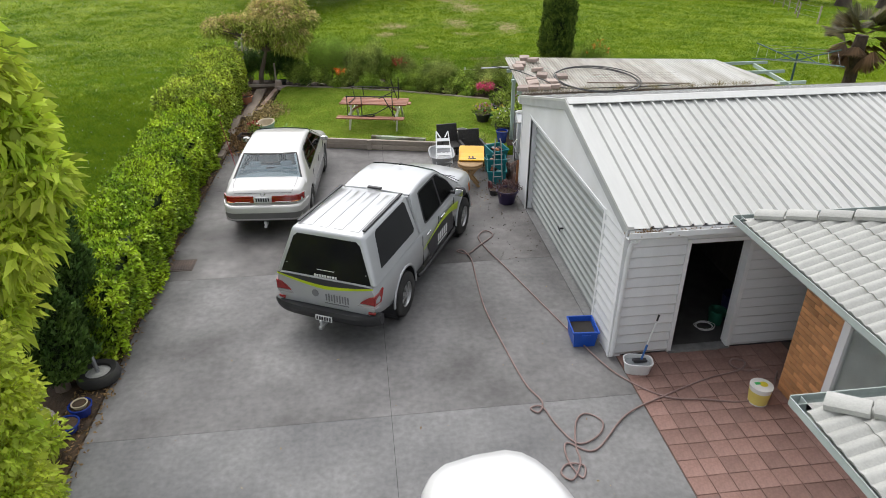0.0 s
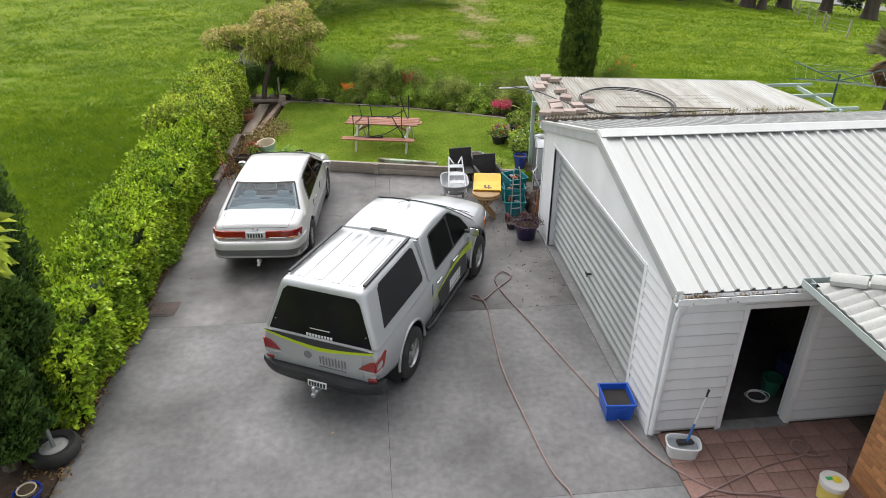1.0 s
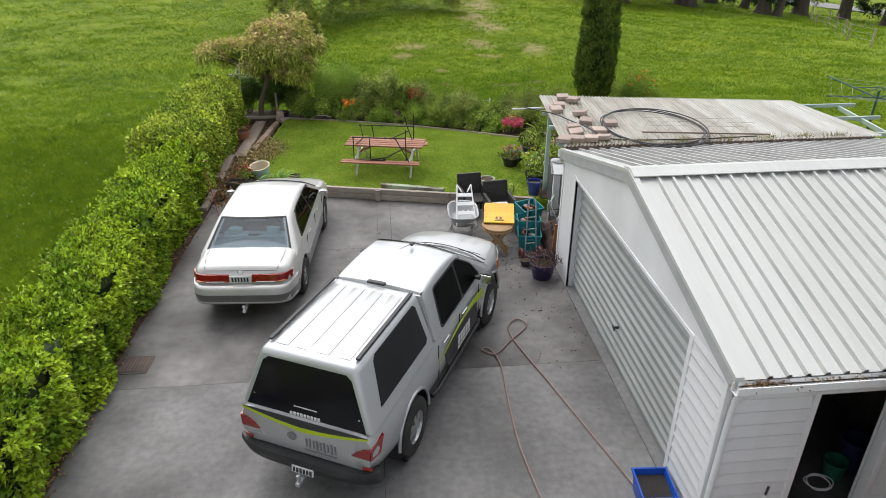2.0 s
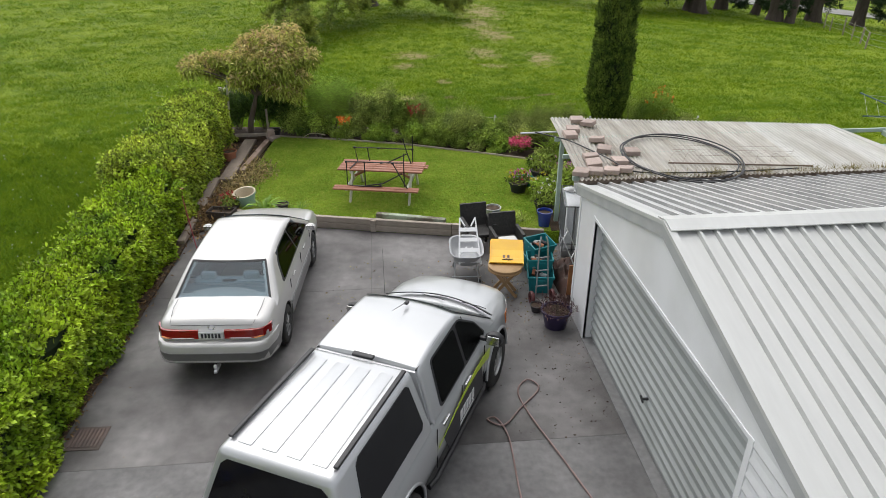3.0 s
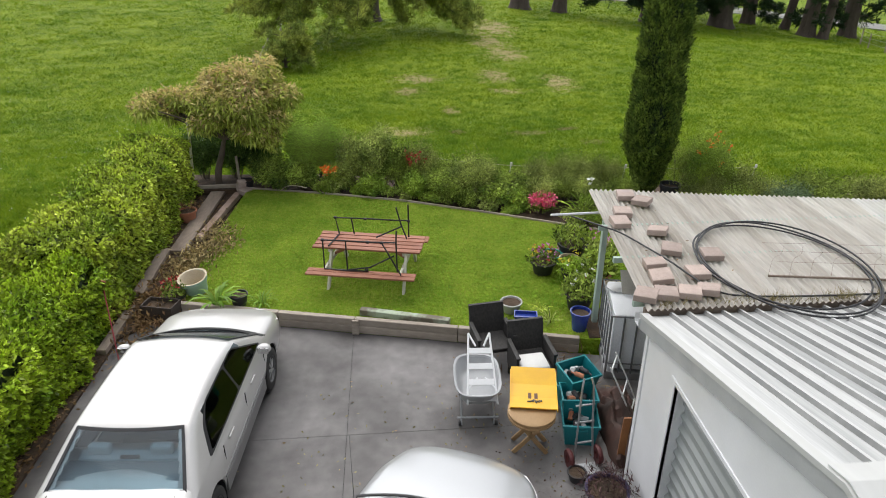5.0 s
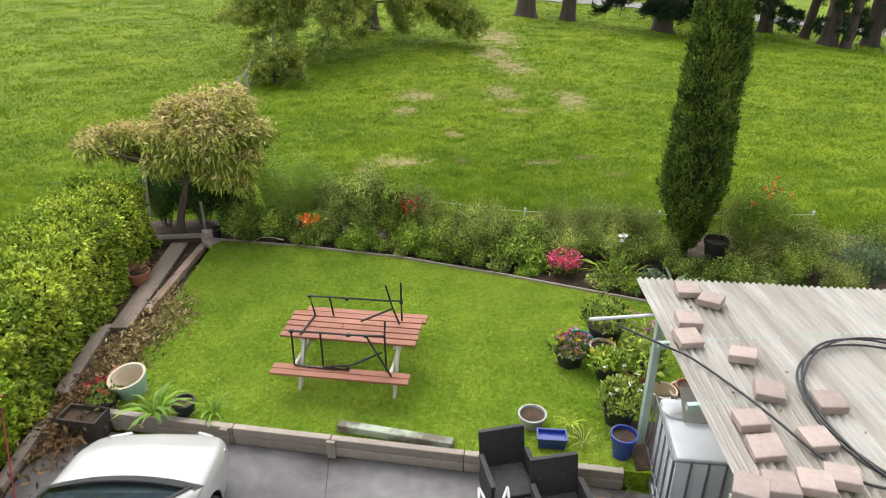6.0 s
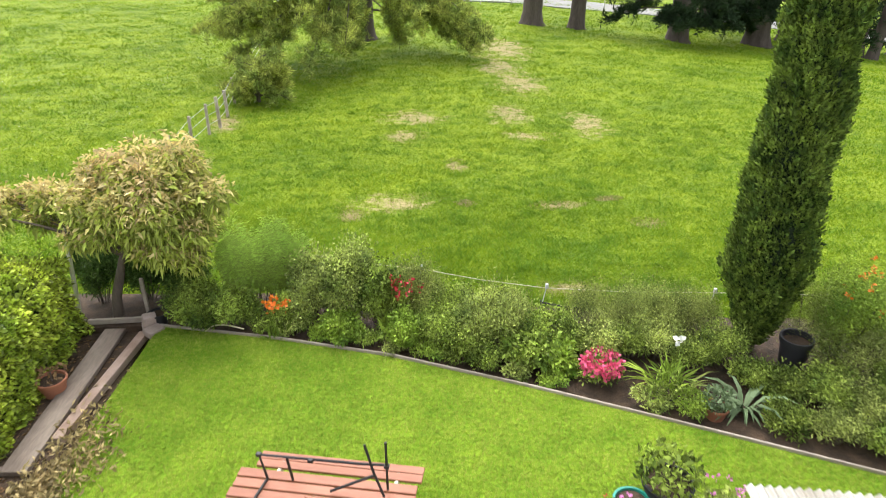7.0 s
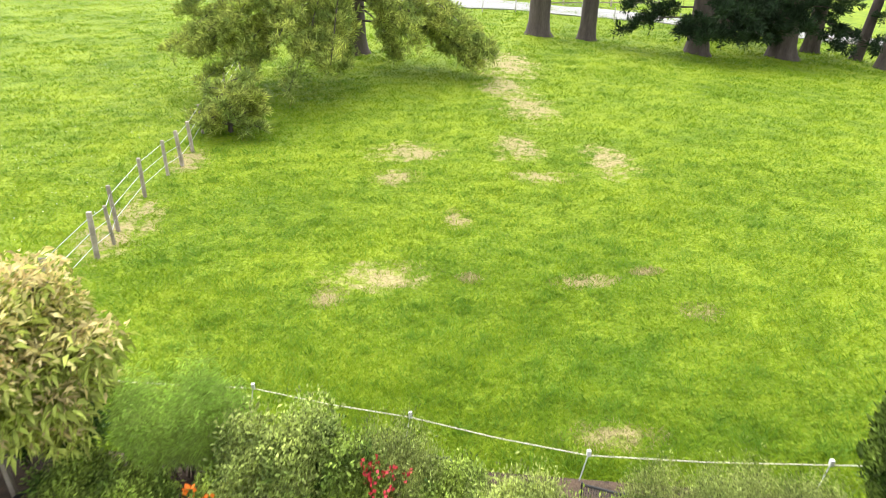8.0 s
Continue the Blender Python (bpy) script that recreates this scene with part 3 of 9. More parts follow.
part("side_wall", gbox(P1 + 0.04, GX1 - 0.1, GY0 + 0.02, GY0 + 0.1, 0, EAVE_Z), WHITE_PAINT, garage)
part("side_wall", gbox(P0 - 0.04, P1 + 0.04, GY0 + 0.02, GY0 + 0.1, PZ + 0.04, EAVE_Z), WHITE_PAINT, garage)
for x0, x1, z0, z1 in ((P0 - 0.07, P0, 0.02, PZ), (P1, P1 + 0.07, 0.02, PZ), (P0 - 0.07, P1 + 0.07, PZ, PZ + 0.07)):
    part("door_frame", gbox(x0, x1, GY0 - 0.03, GY0 + 0.11, z0, z1, 0.005), WHITE_PAINT, garage)
part("door_sill", gbox(P0 - 0.05, P1 + 0.05, GY0 - 0.05, GY0 + 0.12, 0.0, 0.045, 0.006), CONCRETE, garage)
# the side door stands open inwards
bm = bm_new()
box(bm, gar(P1 + 0.44, GY0 + 0.15, 1.02), (0.86, 0.04, 1.94), bevel=0.004)
part("side_door", bm, WHITE_PAINT, garage, "open white side door")
for x, y0, y1 in ((GX0 - 0.012, D0 - 0.09, D0), (GX0 - 0.012, D1, D1 + 0.09)):
    part("door_post", gbox(x, x + 0.05, y0, y1, 0, DZ + 0.06, 0.004), WHITE_PAINT, garage)
part("door_head", gbox(GX0 - 0.014, GX0 + 0.05, D0 - 0.09, D1 + 0.09, DZ, DZ + 0.05, 0.004), WHITE_PAINT, garage)
# tilting door of horizontally ribbed steel
bm = bm_new()
prof, pitch, back = [], 0.168, 0.15
for k in range(13):
    z = 0.03 + k * pitch
    prof += [(back, z), (back, z + 0.082), (back - 0.030, z + 0.092), (back - 0.032, z + 0.122), (back - 0.004, z + 0.160)]
prof.append((back, 0.03 + 13 * pitch))
a = [bm.verts.new(gar(GX0 + d, D0 - 0.02, z)) for d, z in prof]
b = [bm.verts.new(gar(GX0 + d, D1 + 0.02, z)) for d, z in prof]
for k in range(len(a) - 1):
    bm.faces.new((a[k], a[k + 1], b[k + 1], b[k]))
part("door_sill", gbox(GX0 - 0.02, GX0 + 0.22, D0, D1, -0.04, 0.022, 0.004), CONCRETE, garage)
big_door = part("garage_door", bm, DOOR_STEEL, garage, "grey ribbed steel tilting door")
bm = bm_new()
tube(bm, [gar(GX0 + 0.15, 13.25, 0.70), gar(GX0 + 0.07, 13.25, 0.70)], 0.02)
box(bm, gar(GX0 + 0.06, 13.25, 0.70), (0.02, 0.11, 0.025), (20, 0, 0))
part("handle", bm, BLACK, big_door)
# weatherboards, one by one
board = bm_new()
slab(board, [(0, 0, 0), (0, -0.022, 0), (0, -0.048, 0.034), (0, -0.047, 0.042), (0, -0.006, 0.185), (0, 0, 0.185)], (1, 0, 0))
board_me = mesh_of(board, "weatherboard", WEATHERBOARD)
for z in np.arange(0.06, EAVE_Z - 0.1, 0.178):
    for x0, x1 in ((GX0 + 0.06, P0 - 0.07), (P1 + 0.07, GX1)):
        ob = new("weatherboard", board_me)
        ob.parent = garage
        ob.matrix_basis = Matrix.Translation(gar(x0, GY0 + 0.02, z)) @ Matrix.Diagonal((x1 - x0, 1, 1, 1))
    y0, y1 = GY0 + 0.05, D0 - 0.09
    ob = new("weatherboard", board_me)
    ob.parent = garage
    ob.matrix_basis = Matrix.Translation(gar(GX0 + 0.012, y1, z)) @ pose(0, 0, 0, 0, 0, -90) @ Matrix.Diagonal((y1 - y0, 0.5, 1, 1))
part("weatherboard_over_door", gbox(P0 - 0.07, P1 + 0.07, GY0 - 0.01, GY0 + 0.02, PZ + 0.07, EAVE_Z), WEATHERBOARD, garage)
part("corner_board", gbox(GX0 - 0.014, GX0 + 0.06, GY0 - 0.016, GY0 + 0.06, 0, EAVE_Z, 0.004), WHITE_PAINT, garage)
part("corner_board", gbox(GX0 - 0.014, GX0 + 0.06, GY1 - 0.06, GY1 + 0.012, 0, EAVE_Z, 0.004), WHITE_PAINT, garage)


def ribbed(x0, x1, pitch, y0, z0, y1, z1, rib=0.04, wide=0.03):
    """A roof sheet with ribs that run from (y0, z0) to (y1, z1)."""
    bm = bm_new()
    prof = [(x0 - 0.16, 0)]
    for x in np.arange(x0, x1, pitch):
        prof += [(x, 0), (x + pitch - wide - 0.036, 0), (x + pitch - wide - 0.018, rib), (x + pitch - 0.018, rib)]
    prof.append((prof[-1][0] + 0.018, 0))
    nz = Vector((0, -(z1 - z0), y1 - y0)).normalized()
    if nz.z < 0:
        nz = -nz
    a = [bm.verts.new(Vector(gar(x, y0, z0)) + nz * h) for x, h in prof]
    b = [bm.verts.new(Vector(gar(x, y1, z1)) + nz * h) for x, h in prof]
    for k in range(len(a) - 1):
        face = bm.faces.new((a[k], a[k + 1], b[k + 1], b[k]))
        # slot 0 is the flat pan, 1 the greyer rib sides, 2 the rib top
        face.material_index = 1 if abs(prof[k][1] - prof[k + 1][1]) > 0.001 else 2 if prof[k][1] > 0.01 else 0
    return bm


slope = (RIDGE_Z - EAVE_Z) / (RIDGE_Y - GY0)
RX0 = GX0 - 0.015
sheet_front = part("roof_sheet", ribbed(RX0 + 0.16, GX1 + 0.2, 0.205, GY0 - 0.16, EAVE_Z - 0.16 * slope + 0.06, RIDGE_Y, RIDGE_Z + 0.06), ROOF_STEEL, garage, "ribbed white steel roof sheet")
for m in (RIB_GREY, ROOF_STEEL):
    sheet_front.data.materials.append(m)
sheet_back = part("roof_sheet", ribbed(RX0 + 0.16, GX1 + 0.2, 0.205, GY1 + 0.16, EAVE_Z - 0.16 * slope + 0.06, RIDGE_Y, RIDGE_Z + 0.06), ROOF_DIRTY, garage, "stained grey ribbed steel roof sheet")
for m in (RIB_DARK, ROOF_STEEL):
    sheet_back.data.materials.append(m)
bm = bm_new()
for s in (-1, 1):
    slab(bm, [gar(RX0 - 0.02, RIDGE_Y, RIDGE_Z + 0.125), gar(GX1 + 0.2, RIDGE_Y, RIDGE_Z + 0.125), gar(GX1 + 0.2, RIDGE_Y + s * 0.2, RIDGE_Z + 0.125 - 0.2 * slope), gar(RX0 - 0.02, RIDGE_Y + s * 0.2, RIDGE_Z + 0.125 - 0.2 * slope)], (0, 0, -0.012))
part("ridge_cap", bm, ROOF_STEEL, garage)
for s, ye in ((-1, GY0 - 0.17), (1, GY1 + 0.17)):
    ze = EAVE_Z - 0.16 * slope
    part("barge_board", slab(bm_new(), [gar(RX0 - 0.03, RIDGE_Y, RIDGE_Z - 0.10), gar(RX0 - 0.03, ye, ze - 0.10), gar(RX0 - 0.03, ye, ze + 0.06), gar(RX0 - 0.03, RIDGE_Y, RIDGE_Z + 0.06)], (0.03, 0, 0)), TRIM_GREY, garage)
    part("barge_cap", slab(bm_new(), [gar(RX0 - 0.04, RIDGE_Y, RIDGE_Z + 0.105), gar(RX0 - 0.04, ye, ze + 0.105), gar(RX0 + 0.05, ye, ze + 0.105), gar(RX0 + 0.05, RIDGE_Y, RIDGE_Z + 0.105)], (0, 0, -0.05)), ROOF_STEEL, garage)


def gutter_bm(p0, p1, out, size=0.11):
    """An open gutter between two points; out: the way it faces."""
    p0, p1, out = Vector(p0), Vector(p1), Vector(out)
    u = Vector((0, 0, 1))
    s, t = size, 0.008
    prof = [(0, 0.1), (0, 0), (s * 0.85, 0), (s, 0.03), (s, s), (s + 0.012, s), (s + 0.012, s - t), (s + t, s - t), (s + t, 0.02), (s * 0.87, -t), (-t, -t), (-t, 0.1)]
    return loft(bm_new(), [[q + out * a + u * b for a, b in prof] for q in (p0, p1)])


part("gutter", gutter_bm(gar(RX0 - 0.05, GY0 - 0.16, EAVE_Z - 0.1), gar(GX1 + 0.2, GY0 - 0.16, EAVE_Z - 0.1), (0, -1, 0)), WHITE_PAINT, garage, "white gutter with leaf litter")
part("gutter", gutter_bm(gar(RX0 - 0.05, GY1 + 0.16, EAVE_Z - 0.1), gar(GX1 + 0.2, GY1 + 0.16, EAVE_Z - 0.1), (0, 1, 0)), WHITE_PAINT, garage, "white gutter with leaf litter")
part("soffit", gbox(GX0 + 0.01, GX1, GY0 - 0.16, GY0 + 0.02, EAVE_Z - 0.07, EAVE_Z - 0.05), WHITE_PAINT, garage)
bm = bm_new()
tube(bm, spline([gar(4.56, 9.76, 2.34), gar(4.56, 9.79, 2.22), gar(4.50, 9.88, 2.07), gar(4.47, 9.88, 1.0), gar(4.45, 9.88, 0.08)], 4), 0.035, 10)
part("downpipe", bm, WHITE_PAINT, garage)
n_lit = 240
lx = np.concatenate([rng.uniform(GX0, GX0 + 1.7, n_lit // 2), rng.normal(GX0 + 0.25, 0.12, n_lit // 2)])
leaves("gutter_litter", np.stack([lx - GX0, rng.uniform(-0.27, -0.12, n_lit), rng.uniform(EAVE_Z - 0.07, EAVE_Z + 0.005, n_lit)], 1), rng.normal(size=(n_lit, 3)), 0.045, DEAD_LEAF, garage)

# ---- house with a tiled roof ----
house = thing("house", 6.75, 8.0, 0, label="orange brick house with a grey concrete tile roof", category="house")
HX, HY = 6.75, 8.0


def hs(x, y, z):
    return Vector((x - HX, y - HY, z))


def hbox(x0, x1, y0, y1, z0, z1, bevel=0.0):
    return boxed(hs((x0 + x1) / 2, (y0 + y1) / 2, (z0 + z1) / 2), (x1 - x0, y1 - y0, z1 - z0), bevel=bevel)


wall_core = part("wall", hbox(HX + 0.015, HX + 0.25, 8.065, 8.885, 0, 2.5), MORTAR, house, "orange brick wall end")
part("wall", hbox(HX + 0.25, 14, 8.6, 8.85, 0, 2.5), MORTAR, house)
brick_me = mesh_of(boxed((0, 0, 0), (0.11, 0.222, 0.074), bevel=0.004), "brick", BRICK)
half_me = mesh_of(boxed((0, 0, 0), (0.11, 0.106, 0.074), bevel=0.004), "brick", BRICK)
for k in range(29):
    z = 0.04 + k * 0.085
    y, first = 8.07, k % 2
    while y < 8.87:
        w = 0.106 if first else 0.222
        first = 0
        w = w if y + w < 8.9 else 0.106
        ob = new("brick", brick_me if w > 0.2 else half_me)
        ob.parent = wall_core
        ob.matrix_basis = Matrix.Translation(hs(HX + 0.06 + rng.normal() * 0.001, y + w / 2, z))
        y += w + 0.01
    for side, yy in (("s", 8.07), ("n", 8.88)):
        ob = new("brick", brick_me)
        ob.parent = wall_core
        ob.matrix_basis = Matrix.Translation(hs(HX + 0.235, yy + (0.05 if side == "s" else -0.05), z)) @ pose(0, 0, 0, 0, 0, 90)
# glazed bay beside it
part("low_wall", hbox(HX + 0.02, HX + 0.15, 4.2, 8.06, 0, 0.45), WHITE_PAINT, house)
bay = part("window", hbox(HX, HX + 0.10, 7.93, 8.06, 0.45, 2.4, 0.006), WHITE_PAINT, house, "white framed window with a grey backing in place of reflections")
for y0, y1, z0, z1 in ((4.2, 7.93, 0.45, 0.53), (4.2, 7.93, 2.3, 2.4), (6.2, 6.28, 0.53, 2.3)):
    part("window_frame", hbox(HX + 0.005, HX + 0.09, y0, y1, z0, z1, 0.005), WHITE_PAINT, bay)
part("pane", hbox(HX + 0.045, HX + 0.051, 6.28, 7.93, 0.53, 2.3), GLASS_HOUSE, bay)
part("pane", hbox(HX + 0.045, HX + 0.051, 4.2, 6.2, 0.53, 2.3), GLASS_HOUSE, bay)
# grey sheet added behind the panes, in place of their reflections
part("window_blind", hbox(HX + 0.075, HX + 0.085, 4.2, 7.93, 0.5, 2.3), mat("pale_grey_pane_backing", (0.55, 0.565, 0.56), rough=0.8), house)
part("wall", hbox(5.35, 5.5, -9, 5.55, 0, 2.5), WHITE_PAINT, house)
part("wall", hbox(5.5, HX, 5.4, 5.55, 0, 2.5), WHITE_PAINT, house)

TSLOPE = 0.40
E1X, E1Y, E1Z = 6.05, 9.63, 2.575     # eave corner of the main roof
E2X, E2Y, E2Z = 4.80, 6.10, 2.36     # eave corner of the wing


def roof_tile_me():
    """One double-roll concrete tile, 0.30 wide along y and 0.42 up the slope."""
    bm = bm_new()
    n = 12
    rows = []
    for u, lift in ((0.0, -0.016), (0.0, 0.026), (0.42, 0.0)):
        rows.append([bm.verts.new((u, 0.302 * k / n, lift + 0.034 * (0.5 - 0.5 * math.cos(4 * math.pi * k / n)) ** 0.8)) for k in range(n + 1)])
    for a, b in zip(rows, rows[1:]):
        for k in range(n):
            bm.faces.new((a[k], a[k + 1], b[k + 1], b[k]))
    return mesh_of(bm, "roof_tile", TILE, 40)


TILE_ME = roof_tile_me()
TILT = math.atan(TSLOPE)


def tiled_face(parent, ex, ey, ez, length, rows):
    """Courses of tiles above an eave that runs from (ex, ey) towards -y; the hip cuts the courses back."""
    for r in range(rows):
        up = r * 0.345
        top = ey - up * math.cos(TILT)
        count = int((top - (ey - length)) / 0.30)
        for k in range(count):
            ob = new("roof_tile", TILE_ME)
            ob.parent = parent
            ob.matrix_basis = Matrix.Translation(hs(ex - 0.075 + up * math.cos(TILT), top - 0.302 * (k + 1), ez + up * math.sin(TILT) - 0.012)) @ pose(0, 0, 0, 0, -math.degrees(TILT), 0)


bm = bm_new()
slab(bm, [hs(E1X, E1Y, E1Z), hs(E1X, 6.0, E1Z), hs(E1X + 4, 4.0, E1Z + 4 * TSLOPE), hs(E1X + 4, E1Y - 4, E1Z + 4 * TSLOPE)], (0, 0, -0.06))
slab(bm, [hs(E1X, E1Y, E1Z), hs(E1X + 4, E1Y - 4, E1Z + 4 * TSLOPE), hs(14, E1Y - 4, E1Z + 4 * TSLOPE), hs(14, E1Y, E1Z)], (0, 0, -0.06))
roof = part("roof", bm, TILE, house, "wavy grey concrete tile roof with hip caps")
bm = bm_new()
slab(bm, [hs(E2X, E2Y, E2Z), hs(E2X, -9, E2Z), hs(E2X + 2.5, -9, E2Z + 2.5 * TSLOPE), hs(E2X + 2.5, E2Y - 2.5, E2Z + 2.5 * TSLOPE)], (0, 0, -0.06))
slab(bm, [hs(E2X, E2Y, E2Z), hs(E2X + 2.5, E2Y - 2.5, E2Z + 2.5 * TSLOPE), hs(9, E2Y - 2.5, E2Z + 2.5 * TSLOPE), hs(9, E2Y, E2Z)], (0, 0, -0.06))
slab(bm, [hs(E2X + 2.5, -9, E2Z + 2.5 * TSLOPE), hs(E2X + 2.5, E2Y - 2.5, E2Z + 2.5 * TSLOPE), hs(9.8, E2Y - 2.5, E2Z), hs(9.8, -9, E2Z)], (0, 0, -0.06))
roof2 = part("roof", bm, TILE, house, "wavy grey concrete tile roof of the wing")
tiled_face(roof, E1X, E1Y - 0.12, E1Z, 4.2, 6)
tiled_face(roof2, E2X, E2Y - 0.12, E2Z, 2.6, 5)
CAP = [(-0.13, -0.05), (-0.125, 0.0), (-0.085, 0.028), (0.0, 0.040), (0.085, 0.028), (0.125, 0.0), (0.13, -0.05), (0.11, -0.05), (0.0, 0.01), (-0.11, -0.05)]
bm = bm_new()
loft(bm, [[(u, y * w, z * w + lift) for y, z in CAP] for u, w, lift in ((0, 0.97, 0.022), (0.012, 1.0, 0.026), (0.36, 0.93, 0.004), (0.378, 0.88, 0.0))])
cap_me = mesh_of(bm, "hip_cap", TILE, 40)
for par, ex, ey, ez, count in ((roof, E1X, E1Y, E1Z, 9), (roof2, E2X, E2Y, E2Z, 5)):
    for k in range(count):
        s = 0.10 + k * 0.278
        ob = new("hip_cap", cap_me)
        ob.parent = par
        ob.matrix_basis = Matrix.Translation(hs(ex + s, ey - s, ez + s * TSLOPE + 0.075)) @ pose(0, 0, 0, 0, -math.degrees(math.atan(TSLOPE / 1.414)), -45)
for p0, p1, out in (((E1X, E1Y + 0.1, E1Z - 0.1), (E1X, 6.0, E1Z - 0.1), (-1, 0, 0)), ((E1X - 0.1, E1Y, E1Z - 0.1), (14, E1Y, E1Z - 0.1), (0, 1, 0)),
                    ((E2X, E2Y + 0.1, E2Z - 0.1), (E2X, -9, E2Z - 0.1), (-1, 0, 0)), ((E2X - 0.1, E2Y, E2Z - 0.1), (9, E2Y, E2Z - 0.1), (0, 1, 0))):
    part("gutter", gutter_bm(hs(*p0), hs(*p1), out), GUTTER, house, "pale grey-green metal gutter")
part("soffit", hbox(E1X + 0.01, 8, 6.2, E1Y - 0.01, E1Z - 0.12, E1Z - 0.09), WHITE_PAINT, house)
part("soffit", hbox(E2X + 0.01, 7, -9, E2Y - 0.01, E2Z - 0.12, E2Z - 0.09), WHITE_PAINT, house)

# ---- red pavers ----
paving = thing("pavement", label="red-brown square pavers beside the house", category="paving", kind="structure")
part("base", slab(bm_new(), [(4.56, -2, -0.2), (12, -2, -0.2), (12, 9.97, -0.2), (4.56, 9.97, -0.2)], (0, 0, 0.188)), SAND, paving)
PAVE = 0.29
paver_me = mesh_of(boxed((0, 0, -0.02), (PAVE - 0.008, PAVE - 0.008, 0.06), bevel=0.006), "paver", PAVER)
for j in range(22):
    for k in range(10):
        x = 4.575 + PAVE * (k + 0.5)
        y = 9.82 - PAVE * j
        ob = new("paver", paver_me)
        ob.parent = paving
        ob.matrix_basis = Matrix.Translation((x, y, -0.004 + rng.normal() * 0.0022)) @ pose(0, 0, 0, rng.normal() * 0.4, rng.normal() * 0.4, rng.normal() * 0.4)

# ---- lawn, beds and edging ----
LAWN_Z = 0.22
lawn = thing("lawn", label="mown green lawn behind a sleeper wall", category="lawn", kind="structure")
LAWN = [(-2.35, 21.25), (-0.5, 20.72), (2.6, 19.96), (4.9, 19.4), (9.6, 19.4), (9.6, 21.8), (6.4, 23.45), (4.0, 24.65), (1.9, 25.6), (0.0, 26.25), (-2.1, 26.8), (-2.35, 24)]
LAWN_GROUND = bpy.data.materials.new("lawn_ground")
LAWN_GROUND.use_nodes = True
grass_nodes(LAWN_GROUND, (0.11, 0.22, 0.014), (0.24, 0.36, 0.026), (0.3, 0.25, 0.15))
part("turf", slab(bm_new(), [(x, y, -0.2) for x, y in LAWN], (0, 0, LAWN_Z + 0.2)), LAWN_GROUND, lawn)


def in_poly(px, py, poly):
    ins = np.zeros(len(px), bool)
    for (x0, y0), (x1, y1) in zip(poly, poly[1:] + poly[:1]):
        c = ((y0 > py) != (y1 > py)) & (px < (x1 - x0) * (py - y0) / (y1 - y0 + 1e-12) + x0)
        ins ^= c
    return ins


px, py = rng.uniform(-2.4, 9.6, 330000), rng.uniform(19.3, 26.9, 330000)
k = in_poly(px, py, LAWN) & ~((px > 4.75) & (py < 20.5 - 0.18 * (px - 4.8)))
v, f = blades(np.stack([px, py, np.full(len(px), LAWN_Z - 0.005)], 1)[k], 0.035, 0.9, 0.009)
tagged(soup("lawn_grass", v, f, LAWN_BLADE), "short green lawn grass", "grass", kind="stuff")

beds = thing("garden_bed", label="dark soil bed with leaf litter", category="garden bed", kind="structure")
bm = bm_new()
slab(bm, [(-2.4, 26.95, -0.2), (-2.1, 26.85, -0.2), (0.0, 26.3, -0.2), (1.9, 25.65, -0.2), (4.0, 24.7, -0.2), (6.4, 23.5, -0.2), (9.6, 21.85, -0.2), (14, 21.6, -0.2), (14, 25.9, -0.2), (8, 26.4, -0.2), (0, 27.9, -0.2), (-4.4, 28.2, -0.2), (-4.4, 26.95, -0.2)], (0, 0, 0.36))
slab(bm, [(-4.6, 11.2, -0.3), (-3.48, 11.2, -0.3), (-3.46, 14, -0.3), (-3.2, 20.4, -0.3), (-2.6, 21.06, -0.3), (-2.36, 21.2, -0.3), (-2.36, 26.95, -0.3), (-4.6, 26.95, -0.3)], (0, 0, 0.34))
slab(bm, [(-6.5, 4.0, -0.3), (-3.5, 4.0, -0.3), (-3.48, 11.2, -0.3), (-6.5, 11.2, -0.3)], (0, 0, 0.325))
slab(bm, [(4.78, 19.45, LAWN_Z - 0.02), (9.58, 19.42, LAWN_Z - 0.02), (9.58, 19.6, LAWN_Z - 0.02), (4.9, 20.4, LAWN_Z - 0.02)], (0, 0, 0.032))
part("soil", bm, SOIL, beds)
n_lit = 4200
lx, ly = rng.uniform(-3.95, -3.35, n_lit), rng.uniform(5, 26.8, n_lit)
lx += np.interp(ly, [0, 14, 20, 22, 27], [0, 0, 0.25, 0.7, 0.9]) * rng.random(n_lit)
lz = np.where(ly < 11.2, 0.03, 0.045)
leaves("leaf_litter", np.stack([lx, ly, lz + 0.01 * rng.random(n_lit)], 1), rng.normal(size=(n_lit, 3)) * [1, 1, 0.25], 0.07, DEAD_LEAF, beds, fold=0.1)

# sleeper wall between yard and lawn
wall = thing("retaining_wall", 0, 0, 0, label="low grey timber sleeper wall at the lawn edge", category="retaining wall", kind="structure")


def sleeper(name, p0, p1, w, z0, z1, parent, material=TIMBER):
    p0, p1 = Vector((*p0, 0)), Vector((*p1, 0))
    d = p1 - p0
    bm = boxed((0, 0, (z1 - z0) / 2), (d.length, w, z1 - z0), bevel=0.012)
    mid = (p0 + p1) / 2
    return part(name, bm, material, parent, m=pose(mid.x, mid.y, z0, 0, 0, math.degrees(math.atan2(d.y, d.x))))


WALL = [(-2.55, 21.16), (-0.5, 20.64), (0.86, 20.31), (2.62, 19.88), (4.6, 19.40)]
